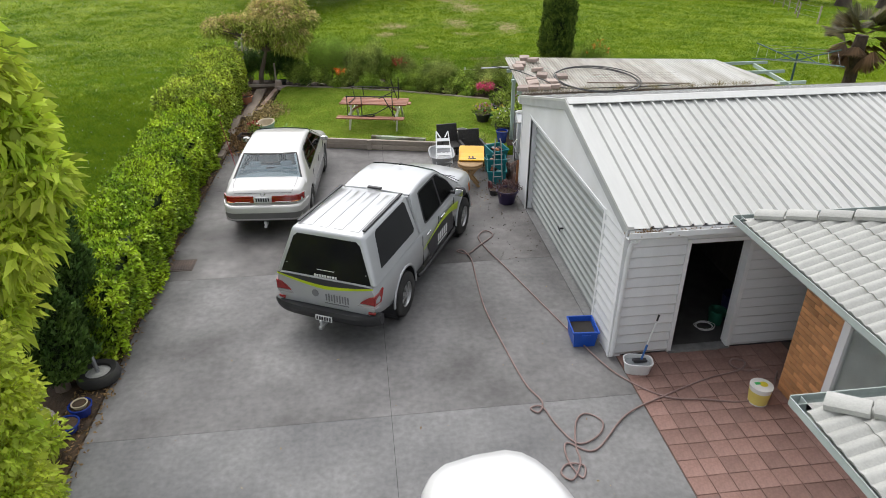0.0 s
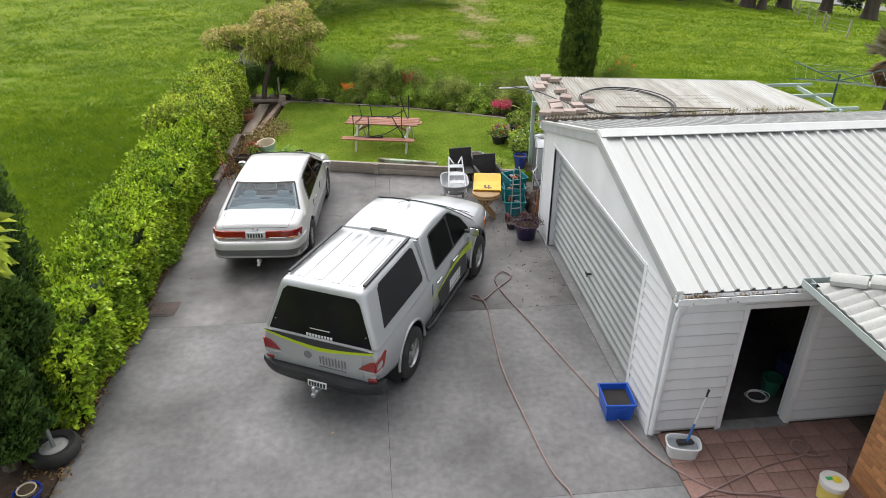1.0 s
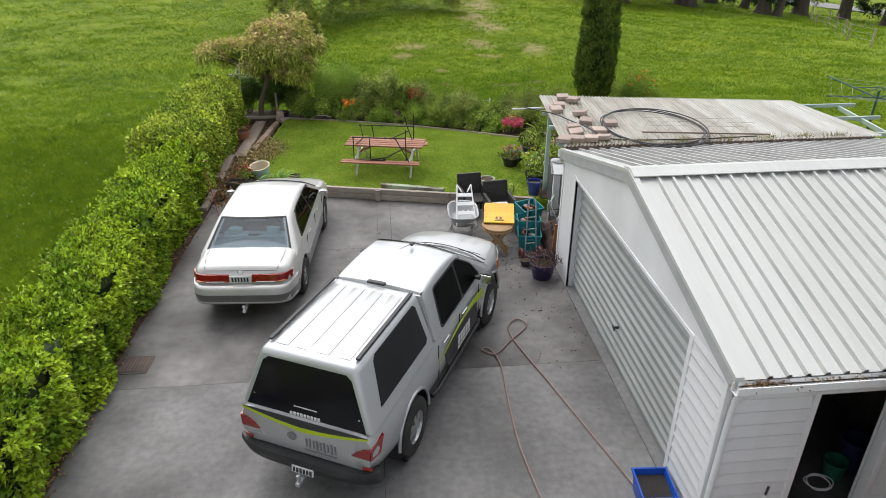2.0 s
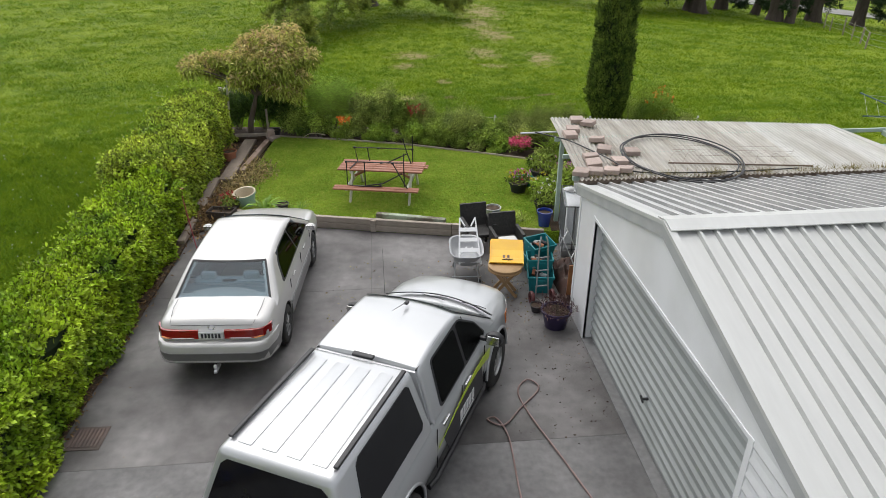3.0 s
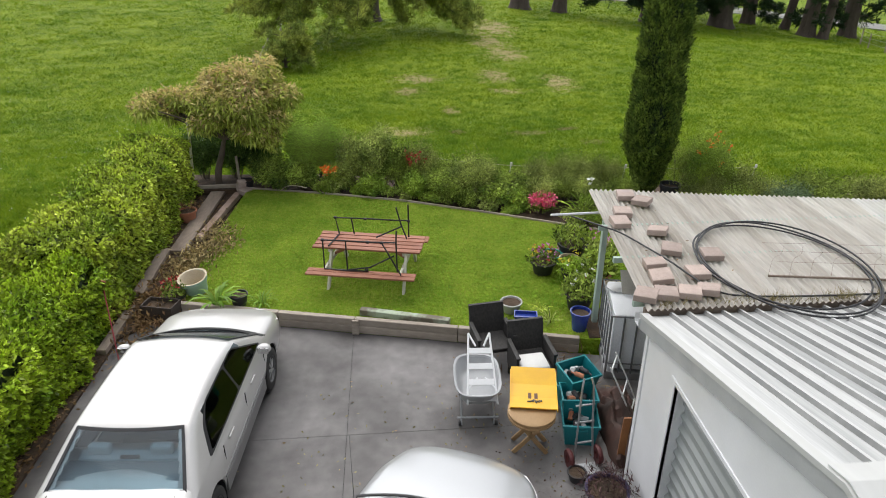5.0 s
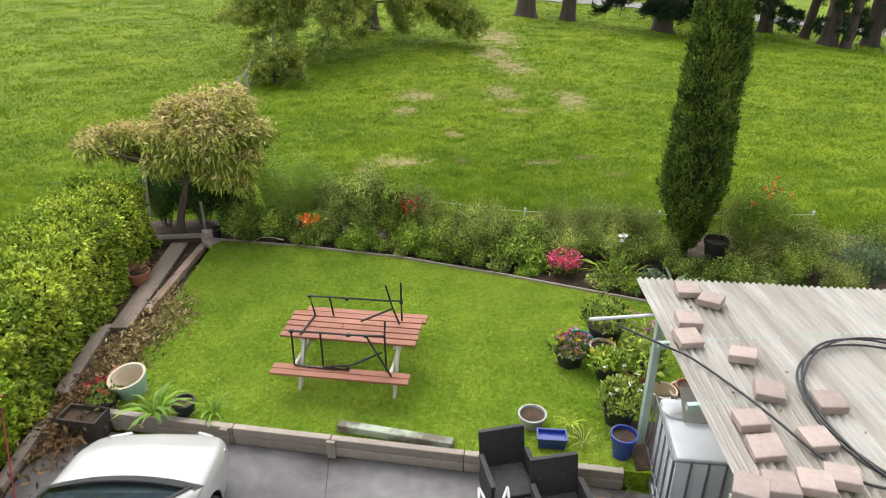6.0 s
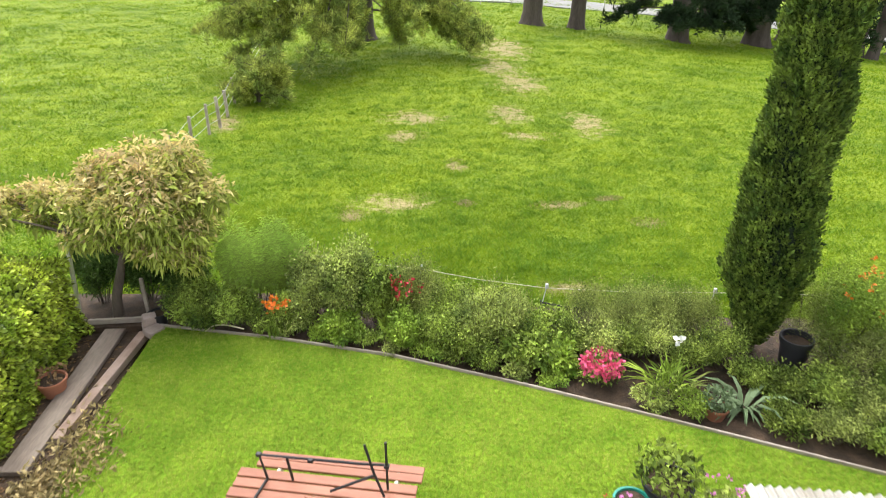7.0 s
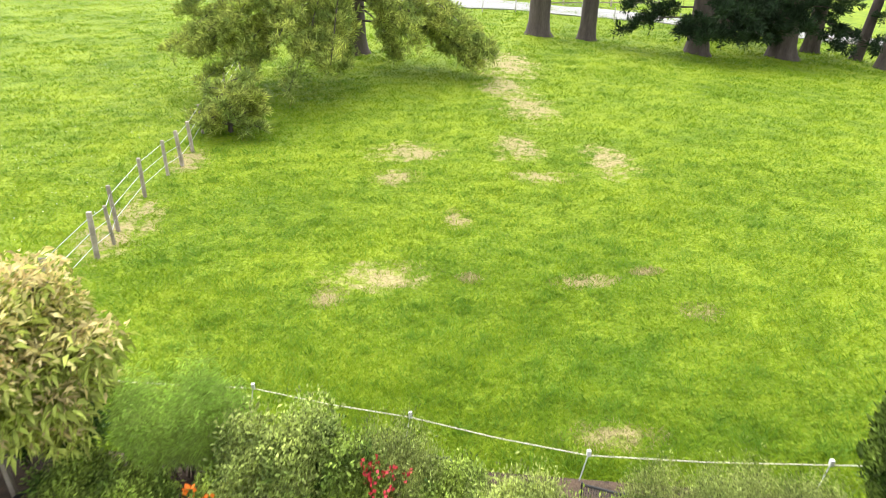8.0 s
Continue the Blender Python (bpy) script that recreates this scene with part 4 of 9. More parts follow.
for a, b in zip(WALL, WALL[1:]):
    sleeper("sleeper", (a[0] + 0.005, a[1]), (b[0] - 0.005, b[1] + 0.001), 0.10, 0.003, 0.15, wall)
    sleeper("sleeper", (a[0] + 0.005, a[1] + 0.004), (b[0] - 0.005, b[1] + 0.005), 0.10, 0.154, 0.29, wall)
part("peg", boxed((0.86, 20.23, 0.145), (0.12, 0.05, 0.28), (0, 0, -14), 0.008), TIMBER, wall)
part("peg", boxed((-0.62, 20.6, 0.145), (0.12, 0.05, 0.28), (0, 0, -14), 0.008), TIMBER, wall)
edge = thing("timber_edging", label="weathered timber edging of the flower bed", category="edging", kind="structure")
EDGE = [(-2.1, 26.82), (-0.1, 26.29), (1.9, 25.63), (4.0, 24.67), (6.4, 23.47), (9.6, 21.83)]
for a, b in zip(EDGE, EDGE[1:]):
    sleeper("edging_board", a, b, 0.035, 0.05, 0.27, edge)

# ---- hedge ----
def hedge_run(name, y0, y1, x_in, x_out, h, count, size, material, label):
    """A clipped hedge between two lengths of the yard: a shade-coloured core under a coat of leaves."""
    ob = thing(name, (x_in + x_out) / 2, (y0 + y1) / 2, 0.03, label=label, category="hedge", group="clipped hedge")
    L, W = y1 - y0, abs(x_out - x_in)
    seg = 40
    bm = bm_new()
    secs = []
    for k in range(seg + 1):
        y = -L / 2 + 0.12 + (L - 0.24) * k / seg
        w = W / 2 - 0.10 + 0.05 * math.sin(k * 1.7)
        z = h - 0.12 + 0.04 * math.sin(k * 1.1)
        secs.append([(-w, y, 0), (w * 0.93, y, 0), (w, y, z * 0.5), (w * 0.95, y, z * 0.93), (w * 0.8, y, z), (-w * 0.8, y, z), (-w, y, z * 0.9)])
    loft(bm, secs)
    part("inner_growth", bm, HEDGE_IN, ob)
    # leaf places on the faces: top, both sides, both ends
    count = int(count * 1.45)
    areas = np.array([W * L, h * L, h * L * 0.5, W * h, W * h])
    k = rng.choice(5, count, p=areas / areas.sum())
    u, w = rng.random(count), rng.random(count)
    p, d = np.zeros((count, 3)), np.zeros((count, 3))
    for i, (pp, nn) in enumerate((
            (np.stack([(u - 0.5) * W, (w - 0.5) * L, np.full(count, h)], 1), (0, 0, 1)),
            (np.stack([np.full(count, W / 2), (w - 0.5) * L, u * h], 1), (1, 0, 0.25)),
            (np.stack([np.full(count, -W / 2), (w - 0.5) * L, u * h], 1), (-1, 0, 0.25)),
            (np.stack([(u - 0.5) * W, np.full(count, -L / 2), w * h], 1), (0, -1, 0.25)),
            (np.stack([(u - 0.5) * W, np.full(count, L / 2), w * h], 1), (0, 1, 0.25)))):
        s = k == i
        p[s], d[s] = pp[s], nn
    swell = 0.11 * np.sin(p[:, 1] * 2.1 + 1) * np.sin(p[:, 2] * 2.7 + p[:, 0] * 3) + 0.06 * np.sin(p[:, 1] * 5.3 + p[:, 0] * 4) + 0.05 * np.sin(p[:, 1] * 11 + 2 * np.sin(p[:, 2] * 6)) * np.sin(p[:, 0] * 9 + p[:, 2] * 8)
    # rounded shoulders
    r = np.clip((np.abs(p[:, 0]) - (W / 2 - 0.3)) / 0.3, 0, 1) * np.clip((p[:, 2] - (h - 0.3)) / 0.3, 0, 1)
    p[:, 2] -= 0.14 * r
    pits = np.sin(p[:, 1] * 17 + 3 * np.sin(p[:, 0] * 5)) * np.sin(p[:, 2] * 19 + p[:, 0] * 15 + 2 * np.sin(p[:, 1] * 4))
    p += d * (swell - 0.10 * rng.random(count) ** 1.3 + 0.045 * pits + 0.05)[:, None]
    p[:, 0] -= np.sign(p[:, 0]) * 0.05 * r
    dirs = d * 0.9 + rng.normal(size=(count, 3)) * 0.75
    leaves("leaves", p, dirs, size * (0.6 + 0.7 * rng.random(count)), material, ob, 0.55, 0.18, 0.1)
    # stray shoots above the top
    n = count // 60
    sp = np.stack([(rng.random(n) - 0.5) * W, (rng.random(n) - 0.5) * L, h + 0.05 + 0.12 * rng.random(n)], 1)
    leaves("top_growth", sp, rng.normal(size=(n, 3)) + [0, 0, 1.2], size * 0.9, material, ob, 0.5)
    return ob


hedge_run("hedge", 10.95, 20.9, -3.49, -4.80, 1.26, 56000, 0.088, HEDGE, "clipped bright green hedge along the concrete edge")
hedge_run("hedge", 20.95, 27.0, -3.50, -5.0, 1.58, 40000, 0.088, HEDGE2, "taller yellow-green hedge with dark gaps")


# ---- trees and shrubs ----
def tree(name, x, y, z, label, category, trunk, clumps, radii, count, size, leaf, ratio=0.4, droop=0.0, bark=BARK, limbs=True, shell=0.45, outward=0.8, rz=0, top_leaf=None):
    """A tapered trunk, limbs to the clumps of the crown, and the leaves."""
    ob = thing(name, x, y, z, rz, label, category)
    pts, rad = trunk
    bm = bm_new()
    tube(bm, spline(pts, 4), np.interp(np.linspace(0, 1, (len(pts) - 1) * 4 + 1), np.linspace(0, 1, len(rad)), rad), 10)
    part("trunk", bm, bark, ob, smooth=60)
    if limbs:
        for c in clumps:
            base = Vector(pts[-1]) * 0.75 + Vector(pts[-2]) * 0.25
            bm = bm_new()
            mid = base.lerp(Vector(c), 0.5) + Vector((0, 0, 0.1))
            tube(bm, spline([base, mid, Vector(c)], 4), np.linspace(rad[-1] * 0.8, 0.012, 9), 6)
            part("limb", bm, bark, ob, smooth=60)
    p, n = clump_points(clumps, radii, count, shell)
    d = n * outward + rng.normal(size=(count, 3)) * 0.6
    size = size * (0.6 + 0.8 * rng.random(count))
    young = (n[:, 2] + 0.5 * rng.normal(size=count) > 0.15) if top_leaf else np.zeros(count, bool)
    leaves("crown", p[~young], d[~young], size[~young], leaf, ob, ratio, 0.2, droop)
    if top_leaf:
        leaves("new_growth", p[young], d[young], size[young] * 0.9, top_leaf, ob, ratio, 0.2, droop * 0.5)
    return ob


# corner tree with drooping bronze-green leaves
cl, rad = [], []
for centre, size, n, r0, r1 in (((1.02, -0.05, 2.32), (1.0, 0.75, 0.72), 44, 0.2, 0.42), ((1.3, -0.15, 1.75), (0.75, 0.5, 0.42), 16, 0.2, 0.34), ((0.3, -0.2, 1.85), (0.5, 0.4, 0.3), 8, 0.2, 0.3),
                                ((-1.05, 0.0, 2.2), (0.55, 0.45, 0.28), 14, 0.18, 0.33), ((0.0, 0.0, 2.42), (0.5, 0.4, 0.32), 10, 0.2, 0.36)):
    for k in range(n):
        d = Vector(rng.normal(size=3)).normalized() * (0.55 + 0.55 * rng.random() ** 0.5)
        cl.append(tuple(c + q * w for c, q, w in zip(centre, d, size)))
        rad.append(rng.uniform(r0, r1))
tree("fruit_tree", -2.95, 27.25, 0.14, "small spreading tree with drooping bronze-green leaves", "tree",
     ([(0, 0, 0), (0.05, 0, 0.45), (0.2, 0, 0.9), (0.35, 0, 1.4)], [0.10, 0.085, 0.075, 0.04]), cl, rad, 34000, 0.135, LOQUAT, 0.32, 0.45, bark=BARK, shell=0.05, outward=0.45, top_leaf=LOQUAT_TOP)

# tall slender cypress
def column_tree(name, x, y, z, h, r, count, size, leaf, label, category, group="", lean=(0, 0)):
    ob = thing(name, x, y, z, rng.random() * 360, label, category, group)
    part("trunk", tube(bm_new(), [(0, 0, 0), (0, 0, h * 0.6)], [0.12, 0.03], 8), BARK, ob)
    shape = lambda t: np.interp(t, [0, 0.04, 0.09, 0.15, 0.24, 0.4, 0.7, 0.9, 1.0], [0.28, 0.55, 0.82, 1.05, 1.0, 0.92, 0.8, 0.45, 0.05])
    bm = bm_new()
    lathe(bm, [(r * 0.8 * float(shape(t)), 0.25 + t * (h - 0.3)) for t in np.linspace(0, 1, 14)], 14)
    # solid core whose colour is the shade behind the outer foliage
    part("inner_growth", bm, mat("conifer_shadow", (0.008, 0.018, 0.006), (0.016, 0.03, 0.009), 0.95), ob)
    t = rng.random(count) ** 1.05
    a = rng.random(count) * 6.283
    strand = np.sin(a * 9 + 3 * np.sin(t * 23)) * np.sin(t * 75 + 2 * np.sin(a * 7))
    lump = 1 + 0.11 * strand + 0.09 * np.sin(a * 5 + t * 17) + 0.08 * np.sin(a * 3 - t * 29 + 2) + 0.05 * np.sin(a * 11 + t * 61)
    rad = r * shape(t) * lump * (0.76 + 0.28 * rng.random(count))
    p = np.stack([np.cos(a) * rad + lean[0] * t, np.sin(a) * rad + lean[1] * t, 0.2 + t * (h - 0.2)], 1)
    d = np.stack([np.cos(a) * 0.5, np.sin(a) * 0.5, np.full(count, 1.0)], 1) + rng.normal(size=(count, 3)) * 0.45
    leaves("foliage", p, d, size * (0.5 + 0.9 * rng.random(count)), leaf, ob, 0.45, 0.3)
    return ob


column_tree("cypress_tree", 7.82, 25.45, 0.14, 9.0, 0.54, 90000, 0.075, CYPRESS, "tall dark green columnar cypress in the flower bed", "tree")
for x, y, h, r in ((-4.12, 11.15, 2.35, 0.52), (-4.15, 10.25, 2.2, 0.5), (-5.0, 12.6, 5.2, 0.6)):
    column_tree("conifer_shrub", x, y, 0.02, h, r, 12000, 0.10, CONIFER, "dense dark green upright conifer beside the driveway", "shrub", "driveway conifers")

# broad-leaved light green tree at the driveway
cl = [(1.25, 0.0, 5.3), (1.35, 0.1, 4.7), (1.5, 0.0, 4.15), (1.0, 0.3, 4.4), (1.2, -0.1, 3.6), (0.8, 0.2, 3.1), (0.5, 0.1, 5.0), (0.2, 0.2, 4.2), (0.3, 0.0, 3.4), (1.05, 0.2, 5.7), (0.6, 0.1, 2.5)]
tree("garden_tree", -4.3, 8.5, 0.02, "light green broad-leaved tree at the driveway edge", "tree",
     ([(0, 0, 0), (0, 0.05, 0.9), (0.1, 0.1, 1.9), (0.3, 0.1, 2.9)], [0.10, 0.085, 0.07, 0.05]), cl, [0.42, 0.42, 0.4, 0.45, 0.42, 0.42, 0.55, 0.55, 0.5, 0.4, 0.4], 9500, 0.19, LIGHT_LEAF, 0.42, 0.3, shell=0.3)
cl = [(1.0, 0, 2.75), (1.0, 0.1, 2.2), (0.9, 0, 1.6), (0.85, -0.1, 1.0), (0.8, 0.2, 0.5), (0.5, 0.4, 2.0), (0.4, 0.3, 1.3), (0.3, -0.3, 2.4), (0.3, -0.3, 1.5), (0.6, -0.5, 0.7), (0.35, 1.1, 0.9), (0.42, 1.0, 1.5), (0.5, 1.3, 0.45), (0.3, 1.4, 1.1), (0.3, 0.9, 2.0)]
tree("garden_shrub", -4.3, 7.4, 0.02, "tall yellow-green shrub at the driveway edge", "shrub",
     ([(0, 0, 0), (0.1, 0.05, 0.5), (0.3, 0.1, 1.2)], [0.05, 0.04, 0.03]), cl, [0.38, 0.4, 0.4, 0.42, 0.4, 0.5, 0.5, 0.5, 0.5, 0.45, 0.35, 0.35, 0.3, 0.32, 0.35], 21000, 0.10, LIGHT_LEAF, 0.5, 0.2, shell=0.3)


def shrub(name, x, y, z, w, h, count, size, leaf, label, ratio=0.45, droop=0.1, clumps=11, flowers=None, spread=1.0):
    ob = thing(name, x, y, z, 0, label, "shrub", "flower bed plants")
    bm = bm_new()
    c = []
    for k in range(clumps):
        a = 2 * math.pi * k / clumps + rng.random()
        q = rng.random() ** 0.5 * w * 0.33
        c.append((q * math.cos(a), q * math.sin(a) * spread, h * (0.35 + 0.4 * rng.random())))
        tube(bm, [(0.3 * c[-1][0], 0.3 * c[-1][1], 0), c[-1]], [0.012, 0.005], 5)
    part("branching", bm, BARK, ob)
    r = [(w * 0.21, w * 0.21 * spread, h * 0.22)] * clumps
    p, n = clump_points(c, r, count, 0.2)
    p[:, 2] = np.maximum(p[:, 2] + h * 0.4 * rng.random(count) ** 6, 0.02)
    leaves("foliage", p, n * 0.7 + rng.normal(size=(count, 3)) * 0.6 + [0, 0, 0.3], size * (0.6 + 0.8 * rng.random(count)), leaf, ob, ratio, 0.2, droop)
    if flowers:
        fm, n_f, fs, lo = flowers
        a = rng.random(n_f) * 6.283
        q = np.sqrt(rng.random(n_f)) * w * 0.42
        fp = np.stack([q * np.cos(a), q * np.sin(a) * spread, h * (lo + (1 - lo) * rng.random(n_f))], 1)
        fp = np.repeat(fp, 7, 0) + rng.normal(size=(n_f * 7, 3)) * fs * 0.3
        leaves("blossom", fp, rng.normal(size=(n_f * 7, 3)) + [0, -0.3, 0.8], fs, fm, ob, 0.9, 0.1)
    return ob


SHRUBS = [
    # x, y, width, height, leaves, leaf size, material, label
    (-0.45, 27.5, 1.2, 1.4, 12000, 0.13, FEATHER, "feathery drooping light green shrub", 0.05, 0.3),
    (0.05, 27.45, 0.8, 1.1, 7000, 0.13, FEATHER, "feathery drooping light green shrub", 0.05, 0.3),
    (0.6, 26.9, 1.0, 1.05, 4000, 0.09, SHRUB_B, "grey-green leafy garden shrub", 0.45, 0.1),
    (1.2, 26.85, 1.0, 1.25, 4800, 0.09, SHRUB_B, "grey-green leafy garden shrub", 0.45, 0.1),
    (1.75, 26.6, 0.8, 1.0, 3400, 0.09, SHRUB_A, "mid-green leafy garden shrub", 0.45, 0.1),
    (1.05, 26.2, 0.8, 0.45, 1800, 0.09, SHRUB_C, "low bright green garden plant", 0.55, 0.1),
    (2.15, 25.95, 0.7, 0.5, 1800, 0.09, SHRUB_C, "low bright green garden plant", 0.55, 0.1),
    (2.75, 26.0, 0.8, 0.6, 2400, 0.08, SHRUB_A, "mid-green leafy garden shrub", 0.45, 0.1),
    (3.45, 25.85, 1.0, 0.95, 4200, 0.085, SHRUB_B, "grey-green leafy garden shrub", 0.35, 0.1),
    (3.0, 26.6, 0.9, 0.7, 2600, 0.08, SHRUB_A, "mid-green leafy garden shrub", 0.4, 0.1),
    (4.15, 25.35, 0.9, 0.42, 1500, 0.13, SHRUB_A, "low broad-leaved green garden plant", 0.6, 0.2),
    (4.6, 25.1, 0.6, 0.35, 1000, 0.12, SHRUB_C, "low broad-leaved green garden plant", 0.6, 0.2),
    (5.5, 26.05, 1.1, 0.85, 4200, 0.06, SHRUB_B, "fine-leaved grey-green garden shrub", 0.25, 0.0),
    (6.55, 25.9, 1.1, 0.9, 4600, 0.06, SHRUB_B, "fine-leaved grey-green garden shrub", 0.25, 0.0),
    (9.05, 25.0, 1.1, 1.6, 5500, 0.07, SHRUB_C, "green shrub with orange flowers", 0.4, 0.1),
    (9.9, 24.5, 1.0, 0.9, 3500, 0.07, SHRUB_B, "mid-green leafy garden shrub", 0.4, 0.1),
    (10.6, 23.6, 1.2, 0.8, 3500, 0.08, SILVER_LEAF, "pale silvery garden shrub", 0.3, 0.0),
    (9.0, 22.9, 0.8, 0.45, 1500, 0.09, SHRUB_C, "low yellow-green garden plant", 0.5, 0.0),
    (11.8, 24.6, 1.3, 0.7, 3000, 0.08, SHRUB_A, "mid-green leafy garden shrub", 0.4, 0.1),
    (13.2, 24.5, 1.3, 0.6, 2600, 0.08, SHRUB_B, "grey-green leafy garden shrub", 0.4, 0.1),
    # next three are added: their dark leaf paints the shade under the crown
    (-3.45, 27.85, 1.0, 1.1, 3400, 0.10, CONIFER, "added shrub in dark leaf, coloured as the shade behind the corner tree", 0.35, 0.1),
    (-2.6, 27.9, 1.0, 1.2, 3400, 0.10, CONIFER, "added shrub in dark leaf, coloured as the shade behind the corner tree", 0.35, 0.1),
    (-1.85, 27.75, 0.9, 1.1, 3200, 0.10, CONIFER, "added shrub in dark leaf, coloured as the shade behind the corner tree", 0.35, 0.1),
    (-1.5, 26.95, 1.0, 0.75, 2600, 0.10, SHRUB_A, "dark green shrub under the feathery one", 0.35, 0.1),
    (-0.75, 26.85, 0.9, 0.65, 2200, 0.10, SHRUB_A, "dark green shrub under the feathery one", 0.35, 0.1),
    (0.2, 26.75, 0.7, 0.55, 1600, 0.09, SHRUB_A, "mid-green leafy garden shrub", 0.4, 0.1),
    (2.5, 26.75, 0.8, 0.85, 2600, 0.07, SHRUB_B, "fine-leaved grey-green garden shrub", 0.3, 0.0),
    (3.95, 26.1, 0.8, 0.8, 2600, 0.07, SHRUB_B, "fine-leaved grey-green garden shrub", 0.3, 0.0),
    (5.0, 25.55, 0.7, 0.45, 1500, 0.08, SHRUB_A, "low mid-green garden plant", 0.4, 0.1),
    (5.75, 25.35, 0.7, 0.5, 1600, 0.08, SHRUB_A, "low mid-green garden plant", 0.35, 0.1),
    (6.05, 25.9, 0.9, 0.95, 3400, 0.06, SHRUB_B, "fine-leaved grey-green garden shrub", 0.25, 0.0),
    (7.0, 25.75, 0.8, 0.9, 3000, 0.06, SHRUB_B, "fine-leaved grey-green garden shrub", 0.25, 0.0),
    (6.7, 25.0, 0.8, 0.5, 1700, 0.08, SHRUB_A, "low mid-green garden plant", 0.35, 0.1),
    (7.4, 24.5, 0.7, 0.4, 1300, 0.08, SHRUB_A, "low mid-green garden plant", 0.35, 0.1),
    (8.55, 25.1, 0.8, 1.5, 3000, 0.06, SHRUB_B, "tall wispy grey-green garden shrub", 0.2, 0.0),
    (9.55, 25.1, 0.8, 1.2, 3500, 0.06, SHRUB_A, "mid-green leafy garden shrub", 0.35, 0.1),
    (8.3, 24.0, 0.9, 0.5, 2000, 0.08, SHRUB_A, "low mid-green garden plant", 0.35, 0.1),
    (9.3, 24.0, 1.0, 0.75, 2800, 0.07, SHRUB_A, "mid-green leafy garden shrub", 0.35, 0.1),
    (9.9, 23.3, 1.0, 0.7, 2600, 0.07, SHRUB_B, "fine-leaved grey-green garden shrub", 0.25, 0.0),
    (10.8, 24.8, 1.0, 0.6, 2200, 0.06, SHRUB_B, "fine-leaved grey-green garden shrub", 0.25, 0.0),
    (7.45, 23.55, 0.7, 0.35, 1100, 0.08, SHRUB_A, "low mid-green garden plant", 0.4, 0.1),
    (7.95, 23.25, 0.7, 0.4, 1200, 0.07, SHRUB_B, "low grey-green garden plant", 0.35, 0.1),
    (8.55, 22.95, 0.7, 0.4, 1200, 0.08, SHRUB_A, "low mid-green garden plant", 0.4, 0.1),
    (9.3, 22.5, 0.7, 0.4, 1200, 0.08, SHRUB_C, "low yellow-green garden plant", 0.4, 0.1),
    (8.6, 23.6, 0.8, 0.5, 1500, 0.07, SHRUB_B, "low grey-green garden plant", 0.35, 0.1),
    (7.75, 24.2, 0.7, 0.4, 1200, 0.08, SHRUB_A, "low mid-green garden plant", 0.4, 0.1),
    (5.3, 25.35, 0.9, 0.6, 1800, 0.08, SHRUB_B, "low grey-green garden plant", 0.35, 0.1),
    (6.2, 25.35, 0.9, 0.7, 2000, 0.07, SHRUB_B, "fine-leaved grey-green garden shrub", 0.3, 0.0),
    (7.2, 25.15, 0.8, 0.65, 1800, 0.07, SHRUB_A, "mid-green leafy garden shrub", 0.35, 0.1),
    (8.9, 24.5, 1.0, 0.95, 2800, 0.07, SHRUB_B, "fine-leaved grey-green garden shrub", 0.25, 0.0),
    (3.1, 25.55, 0.8, 0.55, 2000, 0.08, SHRUB_A, "low mid-green garden plant", 0.4, 0.1),
    (2.2, 26.9, 0.9, 1.0, 2600, 0.07, SHRUB_B, "fine-leaved grey-green garden shrub", 0.3, 0.0),
    (4.5, 25.7, 0.9, 0.6, 2200, 0.08, SHRUB_A, "mid-green leafy garden shrub", 0.4, 0.1),
    (11.5, 23.2, 1.2, 0.7, 2600, 0.07, SHRUB_A, "mid-green leafy garden shrub", 0.35, 0.1),
]
FLOWERS = {14: (ORANGE_PETAL, 14, 0.06, 0.65)}
for i, (x, y, w, h, c, s, m, lab, ratio, droop) in enumerate(SHRUBS):
    shrub("garden_shrub", x, y, 0.14, w * 1.17, h * 1.13, int(c * 3.0), s * 0.66, m, lab, ratio, droop, flowers=FLOWERS.get(i))
for k in range(15):
    t = k / 14
    ex = -0.2 + 6.4 * t
    ey = float(np.interp(ex, [-2.1, -0.1, 1.9, 4.0, 6.4], [26.82, 26.29, 25.63, 24.67, 23.47])) + 0.30
    if abs(ex - 5.05) > 0.5:
        shrub("edging_plant", ex, ey, 0.14, 0.55 + 0.2 * rng.random(), 0.26 + 0.22 * rng.random(), 1100, 0.05, (SHRUB_A, SHRUB_B, SHRUB_C, SHRUB_A)[k % 4], "low green plant along the bed edging", 0.45, 0.15, clumps=5)
shrub("rose_bush", 5.12, 24.75, 0.16, 0.72, 0.42, 1200, 0.06, SHRUB_A, "low bush covered in bright pink flowers at the bed edge", flowers=(PINK, 120, 0.065, 0.6))


